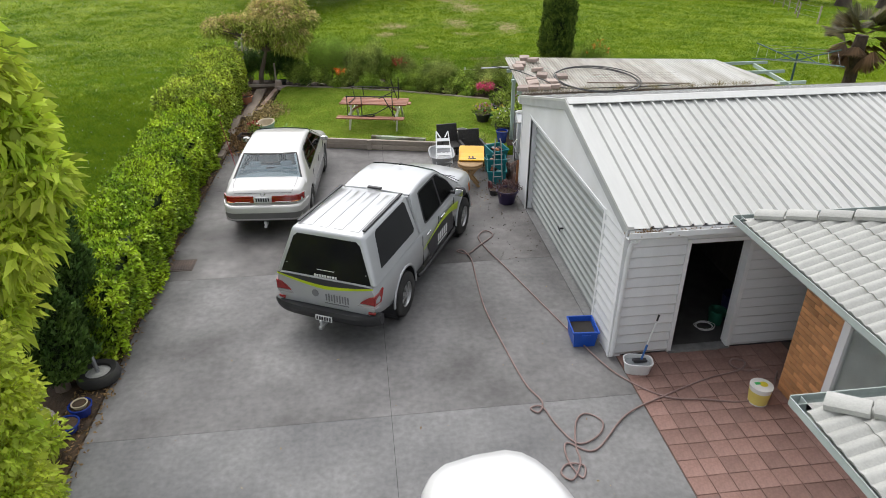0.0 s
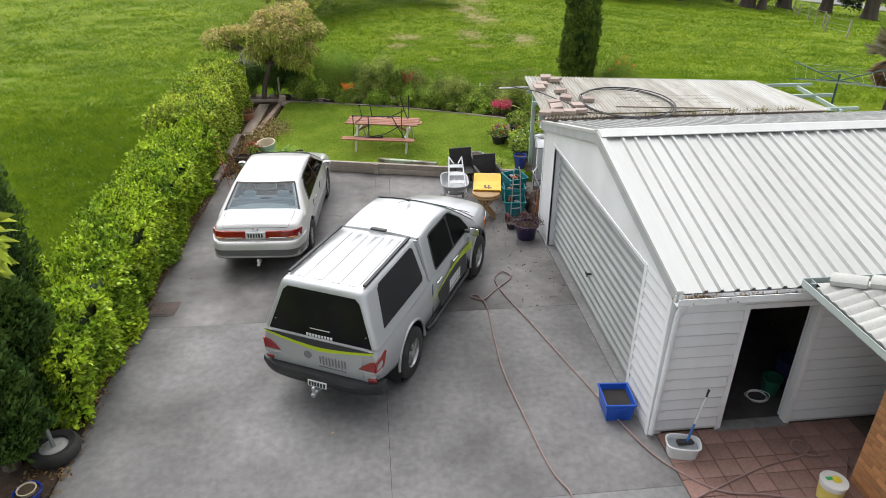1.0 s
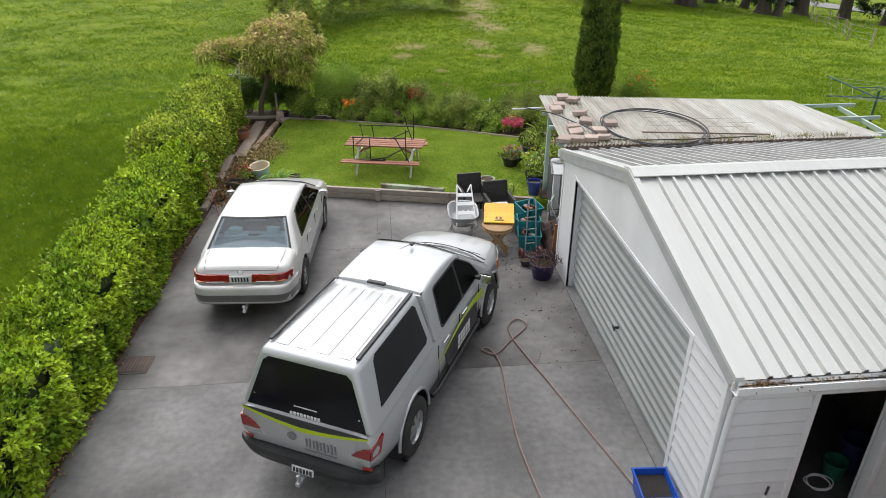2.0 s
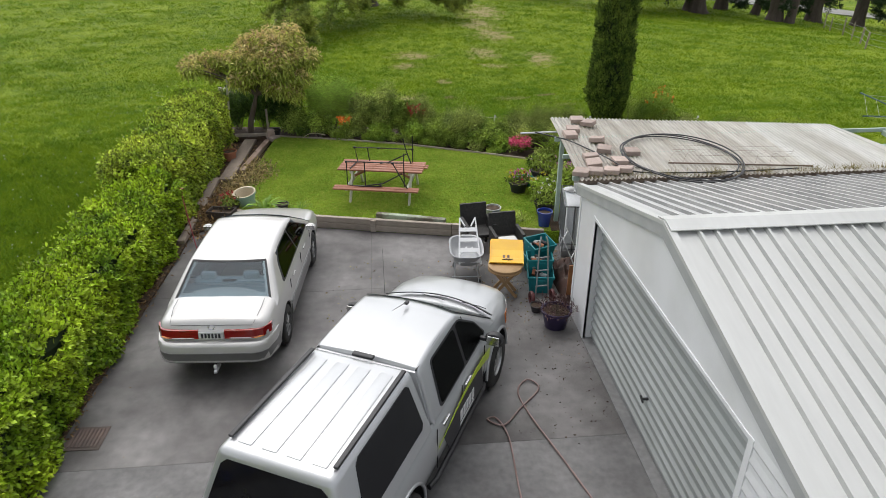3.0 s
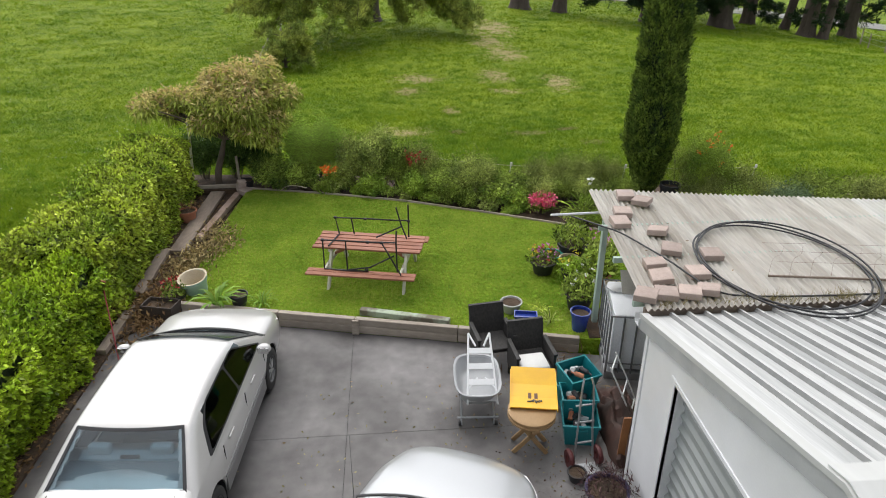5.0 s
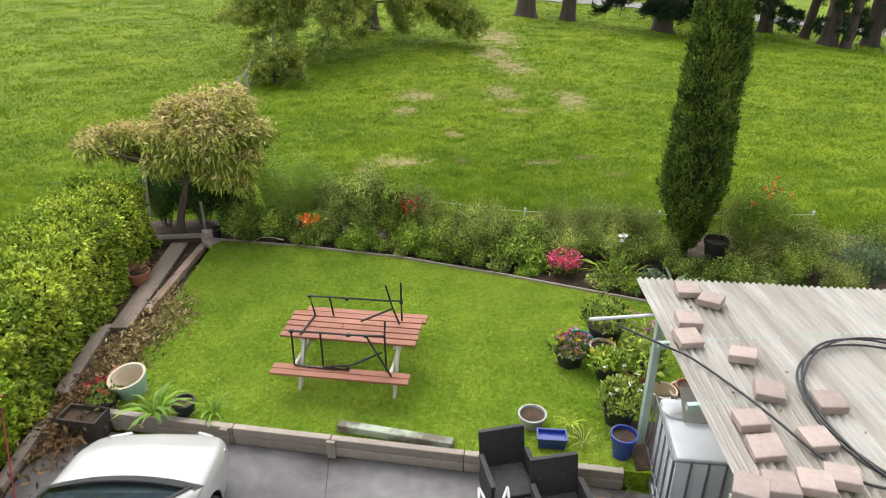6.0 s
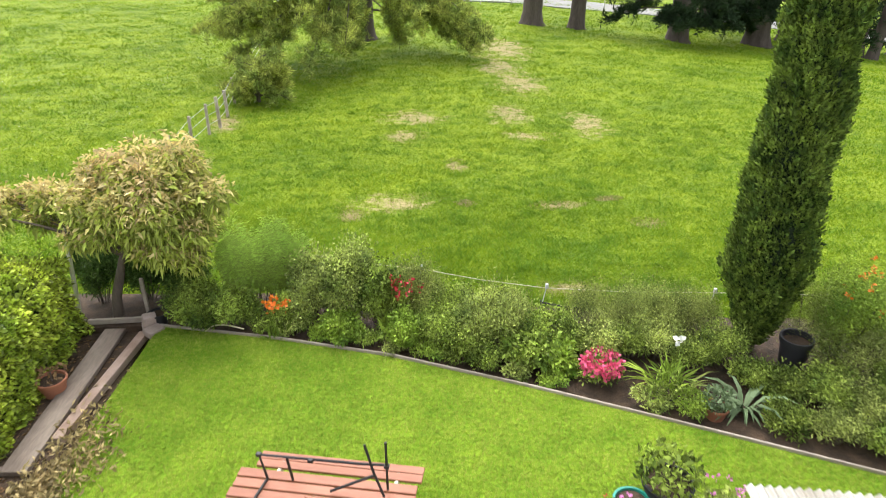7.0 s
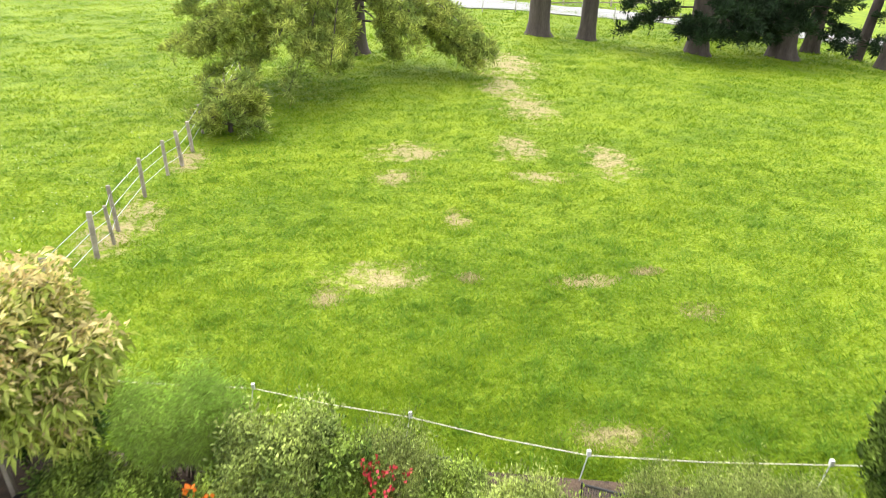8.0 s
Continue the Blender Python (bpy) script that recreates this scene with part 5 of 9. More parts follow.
def spikes(name, x, y, z, stems, h, material, spread, label, leaf=SHRUB_C, flower=0.05):
    """Upright flower spikes over strap leaves."""
    ob = thing(name, x, y, z, 0, label, "flower", "flower bed plants")
    bm = bm_new()
    heads = []
    for k in range(stems):
        a, q = rng.random() * 6.28, spread * rng.random() ** 0.5
        top = Vector((q * math.cos(a), q * math.sin(a), h * (0.8 + 0.3 * rng.random())))
        tube(bm, [(top.x * 0.5, top.y * 0.5, 0), top], [0.006, 0.004], 4)
        heads.append(top)
    part("stalk", bm, SHRUB_A, ob)
    fp = np.concatenate([np.array(t) + rng.normal(size=(9, 3)) * [0.02, 0.02, 0.06] for t in heads])
    leaves("blossom", fp, rng.normal(size=(len(fp), 3)) + [0, 0, 0.6], flower * 1.4, material, ob, 0.8, 0.15)
    n = stems * 14
    p = rng.normal(size=(n, 3)) * [spread * 0.5, spread * 0.5, 0]
    leaves("foliage", p, rng.normal(size=(n, 3)) * 0.5 + [0, 0, 1.4], h * 0.6, leaf, ob, 0.1, 0.1, 0.1)
    return ob


spikes("red_flowers", 2.15, 26.35, 0.14, 12, 0.98, RED_PETAL, 0.32, "tall dark red flower spikes in the bed", flower=0.04)
spikes("orange_lilies", -0.02, 26.5, 0.14, 6, 0.72, ORANGE_PETAL, 0.25, "orange lilies with broad green leaves", flower=0.055)
spikes("white_lily", 6.15, 24.55, 0.16, 1, 1.0, WHITE_PETAL, 0.05, "single white lily flower on a tall stem", flower=0.07)


def strap_plant(name, x, y, z, n, length, material, label, width=0.09, category="plant"):
    ob = thing(name, x, y, z, 0, label, category, "flower bed plants")
    v, f = [], []
    for k in range(n):
        a, lift = rng.random() * 6.283, 0.6 + 0.8 * rng.random()
        L = length * (0.7 + 0.5 * rng.random())
        out = np.array([math.cos(a), math.sin(a), 0])
        side = np.array([-math.sin(a), math.cos(a), 0])
        b = len(v)
        for t, w in ((0, 0.6), (0.35, 1.0), (0.7, 0.7), (1.0, 0.05)):
            c = out * (L * (0.08 + 0.75 * t ** 1.4)) + np.array([0, 0, L * (lift * t - 0.75 * t * t * lift)])
            v += [c - side * width * w * 0.5 * L, c + side * width * w * 0.5 * L]
        f += [(b, b + 1, b + 3, b + 2), (b + 2, b + 3, b + 5, b + 4), (b + 4, b + 5, b + 7, b + 6)]
    soup("strap_leaves", v, f, material, ob)
    return ob


strap_plant("strap_leaved_plant", 7.05, 24.0, 0.14, 34, 0.75, SILVER_LEAF, "clump of silvery green strap leaves")
strap_plant("strap_leaved_plant", 5.95, 24.65, 0.14, 16, 0.8, SHRUB_C, "arching thin green strap leaves", 0.04)
strap_plant("strap_leaved_plant", 6.35, 24.45, 0.14, 14, 0.7, SHRUB_B, "arching thin green strap leaves", 0.05)
strap_plant("sword_leaved_plant", -1.62, 20.95, 0.30, 26, 0.6, SWORD, "bright green sword-leaved plant behind the wall", 0.1)
strap_plant("sword_leaved_plant", -0.85, 21.0, 0.22, 16, 0.45, SWORD, "bright green weedy tuft behind the wall", 0.06)

# ---- far trees ----
def big_trunk(name, x, y, r, h, label, lean=0.0):
    ob = thing(name, x, y, float(field_z(np.array(x), np.array(y))) - 0.1, 0, label, "tree", "paddock pines")
    bm = bm_new()
    tube(bm, [(0, 0, -0.1), (0, 0, 0.25), (lean * 0.1, 0, 0.9), (lean * 0.5, 0, h * 0.5), (lean, 0, h)], [r * 1.6, r * 1.2, r, r * 0.8, r * 0.5], 12)
    part("trunk", bm, DARK_BARK, ob, smooth=60)
    return ob


def pine_sprays(ob, boughs, density, size, material, start=0.3):
    """Boughs with side twigs that carry tufts of needles."""
    pts, dirs = [], []
    for base, tip, reach in boughs:
        base, tip = Vector(base), Vector(tip)
        span = (tip - base).length
        mid = base.lerp(tip, 0.55) + Vector((0, 0, 0.07 * span))
        line = spline([base, mid, tip], 6)
        part("bough", tube(bm_new(), line, np.linspace(0.014 * span ** 0.5 + 0.02, 0.012, len(line)), 6), DARK_BARK, ob)
        arr = np.array([tuple(q) for q in line])
        n = max(6, int(density * span))
        t = (start + (1 - start) * rng.random(n) ** 0.8) * (len(line) - 1.001)
        k = t.astype(int)
        q = arr[k] + (arr[k + 1] - arr[k]) * (t - k)[:, None]
        along = unit(arr[k + 1] - arr[k])
        side = unit(np.cross(along, [0, 0, 1.0])) * np.where(rng.random(n) < 0.5, -1, 1)[:, None]
        twig = unit(along * 0.7 + side * rng.uniform(0.2, 1.1, (n, 1)) + rng.normal(size=(n, 3)) * [0.2, 0.2, 0.45])
        length = reach * (0.35 + 0.9 * rng.random(n)) * (1.15 - 0.6 * t / len(line))
        for share in (0.3, 0.65, 1.0):
            c = q + twig * (length * share)[:, None]
            m = 13
            pts.append(np.repeat(c, m, 0) + rng.normal(size=(n * m, 3)) * size * 0.16)
            dirs.append(np.repeat(twig * 0.55, m, 0) + unit(rng.normal(size=(n * m, 3))) * 0.75 + [0, 0, 0.4])
    p, d = np.concatenate(pts), np.concatenate(dirs)
    leaves("needles", p, d, size * (0.6 + 0.6 * rng.random(len(p))), material, ob, 0.17, 0.3)


pine = big_trunk("pine_tree", 0.55, 60.0, 0.6, 14, "large pine with low drooping boughs over the fence")
B = []
for k in range(40):                 # the sweep of boughs over the fence
    x, y = rng.uniform(-8.2, 0.2), rng.uniform(-13.5, -6.5)
    y = y if x > -5.2 else max(y, -10.5)
    z = rng.uniform(0.9, 5.6) if k % 3 else rng.uniform(0.7, 2.0)
    B.append(((0.3 * x / 8, -0.4, z + rng.uniform(1.5, 4.0)), (x, y, z), rng.uniform(0.7, 1.1)))
for k in range(20):                 # and those on the open side
    x, y, z = rng.uniform(1.6, 6.9), rng.uniform(-8.5, -3.5), rng.uniform(0.4, 2.6)
    B.append(((0.4, -0.3, z + rng.uniform(1.0, 3.5)), (x, y, z), rng.uniform(0.6, 0.95)))
for k in range(12):
    a = rng.uniform(0, 6.283)
    B.append(((0, 0, 5 + 0.3 * k), (5 * math.cos(a), 5 * math.sin(a), 4.5 + 0.35 * k), 0.9))
pine_sprays(pine, B, 4.6, 0.28, PINE, 0.42)
low = big_trunk("young_pine", -3.6, 45.6, 0.07, 1.9, "young pine with yellow-green needles at the fence", 0.2)
B = []
for k in range(30):
    a = rng.uniform(0, 6.283)
    z0 = rng.uniform(0.3, 2.0)
    L = (1.0 - z0 / 4) * rng.uniform(0.9, 1.9)
    B.append(((0, 0, z0), (L * math.cos(a) + 0.2, L * math.sin(a), max(0.2, z0 + rng.uniform(-0.3, 0.35))), 0.5))
pine_sprays(low, B, 9, 0.26, PINE, 0.2)
# x, y, trunk radius, height, lean, boughs, lowest and highest bough, reach
for x, y, r, h, lean, n_b, z_lo, z_hi, L in ((12.05, 65.2, 0.68, 14, 0.3, 7, 3.2, 6, 2.6), (15.1, 64.6, 0.52, 13, 0.5, 6, 3.6, 6, 2.4), (21.6, 62.5, 0.68, 13, 0.2, 34, 1.3, 5.5, 5.8), (25.9, 71.0, 0.6, 13, 0.2, 6, 4.5, 7, 3),
                                             (27.8, 71.8, 0.6, 13, -0.2, 6, 4.5, 7, 3), (27.75, 63.4, 0.85, 13, -0.3, 32, 1.5, 6.0, 4.6), (31.6, 66.5, 0.55, 12, 0.3, 14, 1.6, 5, 3.0), (34.0, 64.9, 0.36, 12, 1.6, 6, 1.2, 5, 2.4),
                                             (34.35, 62.3, 0.6, 12, 0.3, 12, 1.4, 5, 2.6), (35.1, 61.3, 0.36, 12, 0.9, 5, 3.5, 6, 2.0), (38.4, 63.3, 0.6, 12, 0.1, 16, 1.4, 5, 3.0), (42.0, 62.5, 0.5, 12, 0.3, 14, 1.4, 5, 2.8),
                                             (44.9, 60.5, 0.6, 12, 0.2, 12, 1.6, 5, 3.0), (49.5, 61.0, 0.6, 12, 0.3, 12, 1.8, 5, 3.0)):
    t = big_trunk("pine_tree", x, y, r, h, "old pine with low dark boughs in the paddock" if n_b > 20 else "old pine with a bare dark trunk in the paddock", lean)
    B = []
    for k in range(n_b):
        a = rng.uniform(0, 6.283)
        reach = L * rng.uniform(0.45, 1.0)
        z0 = rng.uniform(z_lo, z_hi)
        B.append(((0.3 * math.cos(a), 0.3 * math.sin(a), z0), (reach * math.cos(a), reach * math.sin(a), max(0.75, z0 - reach * rng.uniform(0.05, 0.32))), 0.8))
    pine_sprays(t, B, 6.5 if n_b > 20 else 4.5, 0.36, DARK_PINE, 0.2)

# ---- fences and the far road ----
def road_y(x):
    """The near edge of the far road."""
    return float(np.interp(x, [-60, -20, 0, 8, 18, 28, 38, 50, 70, 130], [190, 120, 86, 77.5, 76.4, 75.6, 72.6, 68, 60, 38]))


def post_and_wire(name, pts, h, label, post_mat, wires=(0.3, 0.6, 0.9), r=0.05, every=True):
    ob = thing(name, label=label, category="fence")
    tops = []
    for x, y in pts:
        z = float(field_z(np.array(x), np.array(y)))
        hh = h * (0.9 + 0.2 * rng.random())
        tilt = rng.normal(size=2) * 0.04
        part("post", tube(bm_new(), [(x, y, z - 0.1), (x + tilt[0], y + tilt[1], z + hh)], r * (0.8 + 0.5 * rng.random()), 7), post_mat, ob)
        tops.append((x, y, z))
    for w in wires:
        part("wire", tube(bm_new(), [(x, y, z + w * h) for x, y, z in tops], 0.008, 4), GALV, ob)
    return ob


post_and_wire("paddock_fence", [(-4.4, 30.5), (-4.65, 33.2), (-4.8, 35.7), (-4.72, 36.6), (-4.9, 37.4), (-4.88, 39.6), (-4.73, 41.4), (-4.52, 42.3), (-4.5, 43.6), (-4.6, 45.5), (-4.8, 48), (-5.0, 51.5), (-5.2, 56), (-5.6, 62), (-6.0, 69), (-6.4, 74)], 1.15,
              "old post and wire fence with grey timber posts", TIMBER, r=0.055)
post_and_wire("paddock_fence", [(29.6, 42), (30.2, 45), (31.7, 47.6), (32.2, 49.2), (34.2, 53), (36.1, 57.3), (37.4, 60), (40, 65), (42, 68.5)], 1.1, "post and wire fence across the paddock", TIMBER)
post_and_wire("road_fence", [(x, road_y(x) - 1.4) for x in np.arange(-24, 75, 2.6)], 1.1, "pale post and wire fence along the road", mat("grey_post", (0.4, 0.38, 0.35), rough=0.8), r=0.045)
bm = bm_new()
rx = np.arange(-60, 130, 3.0)
a, b = ([bm.verts.new((x, road_y(x) + w, float(field_z(np.array(x), np.array(road_y(x) + w))) + 0.08)) for x in rx] for w in (0, 6.0))
for k in range(len(rx) - 1):
    bm.faces.new((a[k], a[k + 1], b[k + 1], b[k]))
r = bmesh.ops.extrude_face_region(bm, geom=bm.faces[:])
bmesh.ops.translate(bm, verts=[q for q in r["geom"] if isinstance(q, bmesh.types.BMVert)], vec=(0, 0, -0.25))
tagged(part("road", bm, mat("pale_gravel_road", (0.27, 0.265, 0.25), (0.22, 0.215, 0.205), 0.9, scale=0.3)), "pale gravel road beyond the paddock", "road", kind="structure")
gate = thing("wooden_fence", 14, 84.6, -0.75, -3, "dark timber rail fence beside the road", "fence")
for k in range(7):
    part("post", boxed((k * 2.2, 0, 0.6), (0.14, 0.14, 1.2), bevel=0.01), TIMBER, gate)
for z in (0.35, 0.7, 1.05):
    part("rail", boxed((6.6, -0.09, z), (13.4, 0.04, 0.12)), TIMBER, gate)
bed_fence = thing("electric_fence", label="thin white tape fence on white rod posts behind the flower bed", category="fence")
FP = [(-3.2, 29.3), (0.15, 28.7), (2.4, 27.9), (4.63, 27.0), (7.6, 26.6), (11, 26.3)]
for x, y in FP:
    bm = bm_new()
    tube(bm, [(x, y, -0.1), (x + 0.12, y, 0.60)], 0.009, 6)
    box(bm, (x + 0.125, y, 0.62), (0.05, 0.04, 0.09))
    part("rod_post", bm, MARK_WHITE, bed_fence)
for a, b in zip(FP, FP[1:]):
    part("tape", tube(bm_new(), [(a[0] + 0.12, a[1], 0.58), ((a[0] + b[0]) / 2 + 0.12, (a[1] + b[1]) / 2, 0.545), (b[0] + 0.12, b[1], 0.58)], 0.007, 4), mat("faded_tape", (0.62, 0.58, 0.42), rough=0.6), bed_fence)
NET = mat("black_netting", (0.03, 0.032, 0.035), rough=0.7)
for pts in (((2.35, 27.25), (3.0, 27.1), (3.05, 26.7)), ((4.55, 26.55), (5.0, 26.35), (5.45, 26.25), (5.5, 25.95))):
    net = thing("garden_netting", label="black mesh netting on short stakes in the bed", category="netting")
    for (x0, y0), (x1, y1) in zip(pts, pts[1:]):
        d = Vector((x1 - x0, y1 - y0, 0))
        n = max(4, int(d.length / 0.03))
        bm = bm_new()
        for k in range(n + 1):
            q = Vector((x0, y0, 0.1)) + d * k / n
            tube(bm, [q, q + Vector((0, 0, 0.46))], 0.003, 3)
        for k in range(17):
            z = 0.12 + k * 0.0275
            tube(bm, [(x0, y0, z), (x1, y1, z)], 0.003 if k < 16 else 0.016, 3 if k < 16 else 6)
        part("mesh_panel", bm, NET, net)
    for x, y in pts:
        part("stake", tube(bm_new(), [(x, y, 0), (x, y, 0.6)], 0.012, 6), BLACK, net)

# ---- vehicles: x to the right, y ahead, origin on the ground under the middle ----
def smooth_line(xs, ys, win=0.07):
    """A value along the car, with its corners eased."""
    def f(y):
        k = np.linspace(-win, win, 9)
        return float(np.mean(np.interp(y + k, xs, ys)))
    return f


def car_skin(y0, y1, hw, zs, zt, crown, tuck=0.06, n=64):
    """The closed lower body, loft over stations from tail to nose."""
    ys = y0 + (y1 - y0) * (0.5 - 0.5 * np.cos(np.pi * np.linspace(0, 1, n)))
    secs = []
    for y in ys:
        w, s, t, c = hw(y), zs(y), zt(y), crown(y)
        h = t - s
        half = [(0.0, s), (w - tuck * 2, s), (w - tuck, s + 0.04 * h), (w - 0.02, s + 0.2 * h), (w, s + 0.42 * h), (w, s + 0.58 * h), (w - 0.018, s + 0.76 * h), (w - 0.05, s + 0.9 * h),
                (w - 0.09, s + 0.965 * h), (w - 0.16, t), (w * 0.55, t + c * 0.6), (0.0, t + c)]
        secs.append([(x, y, z) for x, z in half] + [(-x, y, z) for x, z in half[-2:0:-1]])
    return loft(bm_new(), secs)


def patch(corners, uv, lift=0.0, thick=0.02, nu=1):
    """A plate on the four-cornered face (bottom left, bottom right, top right, top left), outlined in 0..1, lifted off it."""
    bl, br, tr, tl = (Vector(c) for c in corners)
    nrm = ((br - bl).cross(tl - bl)).normalized()
    at = lambda u, v: (bl.lerp(br, u)).lerp(tl.lerp(tr, u), v) + nrm * lift
    return slab(bm_new(), [at(u, v) for u, v in uv], nrm * -thick)


def curved_patch(corners, u0, u1, v0, v1, bulge=0.0, lift=0.0, thick=0.012, nu=10, nv=6, corner=0.0):
    """A bowed sheet on a four-cornered face, for windscreens and roofs."""
    bl, br, tr, tl = (Vector(c) for c in corners)
    nrm = ((br - bl).cross(tl - bl)).normalized()
    bm = bm_new()
    rows = []
    for j in range(nv + 1):
        row = []
        for i in range(nu + 1):
            a, b = i / nu, j / nv
            inset = corner * (max(0, abs(2 * b - 1) - 0.75) / 0.25) ** 2
            u = u0 + (u1 - u0) * (inset + a * (1 - 2 * inset))
            v = v0 + (v1 - v0) * b
            q = bl.lerp(br, u).lerp(tl.lerp(tr, u), v) + nrm * (lift + bulge * (1 - (2 * u - 1) ** 2))
            row.append(bm.verts.new(q))
        rows.append(row)
    for a, b in zip(rows, rows[1:]):
        for k in range(nu):
            bm.faces.new((a[k], a[k + 1], b[k + 1], b[k]))
    if thick:
        bmesh.ops.recalc_face_normals(bm, faces=bm.faces)
        bmesh.ops.solidify(bm, geom=bm.faces[:], thickness=thick)
    return bm


def bowed(corners, u0, u1, v0, v1, bow0, bow1, lift=0.0, crown=0.0, thick=0.008, nu=14, nv=8):
    """A sheet on a four-cornered face that bows ahead along y, by bow0 at its foot and bow1 at its top."""
    bl, br, tr, tl = (Vector(c) for c in corners)
    nrm = ((br - bl).cross(tl - bl)).normalized()
    bm = bm_new()
    rows = []
    for j in range(nv + 1):
        v = v0 + (v1 - v0) * j / nv
        row = []
        for i in range(nu + 1):
            u = u0 + (u1 - u0) * i / nu
            e = 1 - (2 * u - 1) ** 2
            row.append(bm.verts.new(bl.lerp(br, u).lerp(tl.lerp(tr, u), v) + nrm * (lift + crown * e) + Vector((0, (bow0 + (bow1 - bow0) * v) * e, 0))))
        rows.append(row)
    for a, b in zip(rows, rows[1:]):
        for k in range(nu):
            bm.faces.new((a[k], a[k + 1], b[k + 1], b[k]))
    bmesh.ops.recalc_face_normals(bm, faces=bm.faces)
    bmesh.ops.solidify(bm, geom=bm.faces[:], thickness=thick)
    return bm


def wheel(parent, x, y, r, width, rim_r, spokes, rim_mat, side):
    w = part("wheel", lathe(bm_new(), [(rim_r, -width / 2), (r * 0.9, -width / 2), (r * 0.975, -width * 0.42), (r, -width * 0.28), (r, width * 0.28), (r * 0.975, width * 0.42), (r * 0.9, width / 2), (rim_r, width / 2),
                                     (rim_r * 0.97, width * 0.3), (rim_r * 0.97, -width * 0.3), (rim_r, -width / 2)], 32), RUBBER, parent, smooth=50, m=pose(x, y, r, 0, 90 * side, 0))
    bm = bm_new()
    lathe(bm, [(rim_r * 1.01, width * 0.48), (rim_r * 0.96, width * 0.47), (rim_r * 0.88, width * 0.3), (rim_r * 0.84, width * 0.1), (0.0, width * 0.08)], 32)
    lathe(bm, [(0, width * 0.46), (rim_r * 0.2, width * 0.45), (rim_r * 0.24, width * 0.3), (rim_r * 0.24, width * 0.1)], 16)
    part("rim", bm, mat("shadowed_rim_" + str(len(bpy.data.materials)), (0.12, 0.12, 0.12), rough=0.5) if spokes > 6 else rim_mat, w, smooth=50)
    bm = bm_new()
    for k in range(spokes):
        a = 360 * k / spokes
        box(bm, pose(0, 0, 0, 0, 0, a) @ Vector((rim_r * 0.52, 0, width * 0.38)), (rim_r * 0.8, rim_r * (0.17 if spokes > 6 else 0.3), width * 0.1), (0, 8, a), 0.004)
    part("spokes", bm, rim_mat, w)
    return w


def disc_cutters(places, r, depth):
    bm = bm_new()
    for x, y, z in places:
        lathe(bm, [(0, -depth / 2), (r, -depth / 2), (r, depth / 2), (0, depth / 2)], 40, pose(x, y, z, 0, 90, 0))
    return bm


def arch_liner(parent, x, y, z, r, depth):
    part("wheel_well", lathe(bm_new(), [(r - 0.004, depth / 2), (r - 0.004, -depth / 2), (0, -depth / 2)], 32, pose(x, y, z, 0, 90 if x > 0 else -90, 0)), BLACK, parent)


def cabin_well(parent, x, y0, y1, z0, z1):
    """A dark lining in the well that is cut into the body."""
    r = lambda e, z: [(-x + e, y0 + e, z), (x - e, y0 + e, z), (x - e, y1 - e, z), (-x + e, y1 - e, z)]
    part("cabin_lining", loft(bm_new(), [r(0.006, z0 + 0.006), r(0.006, z1), r(0.016, z1), r(0.016, z0 + 0.016)]), CABIN, parent)


def well_cutter(bm, x, y0, y1, z0, z1):
    return box(bm, (0, (y0 + y1) / 2, (z0 + z1) / 2), (2 * x, y1 - y0, z1 - z0))


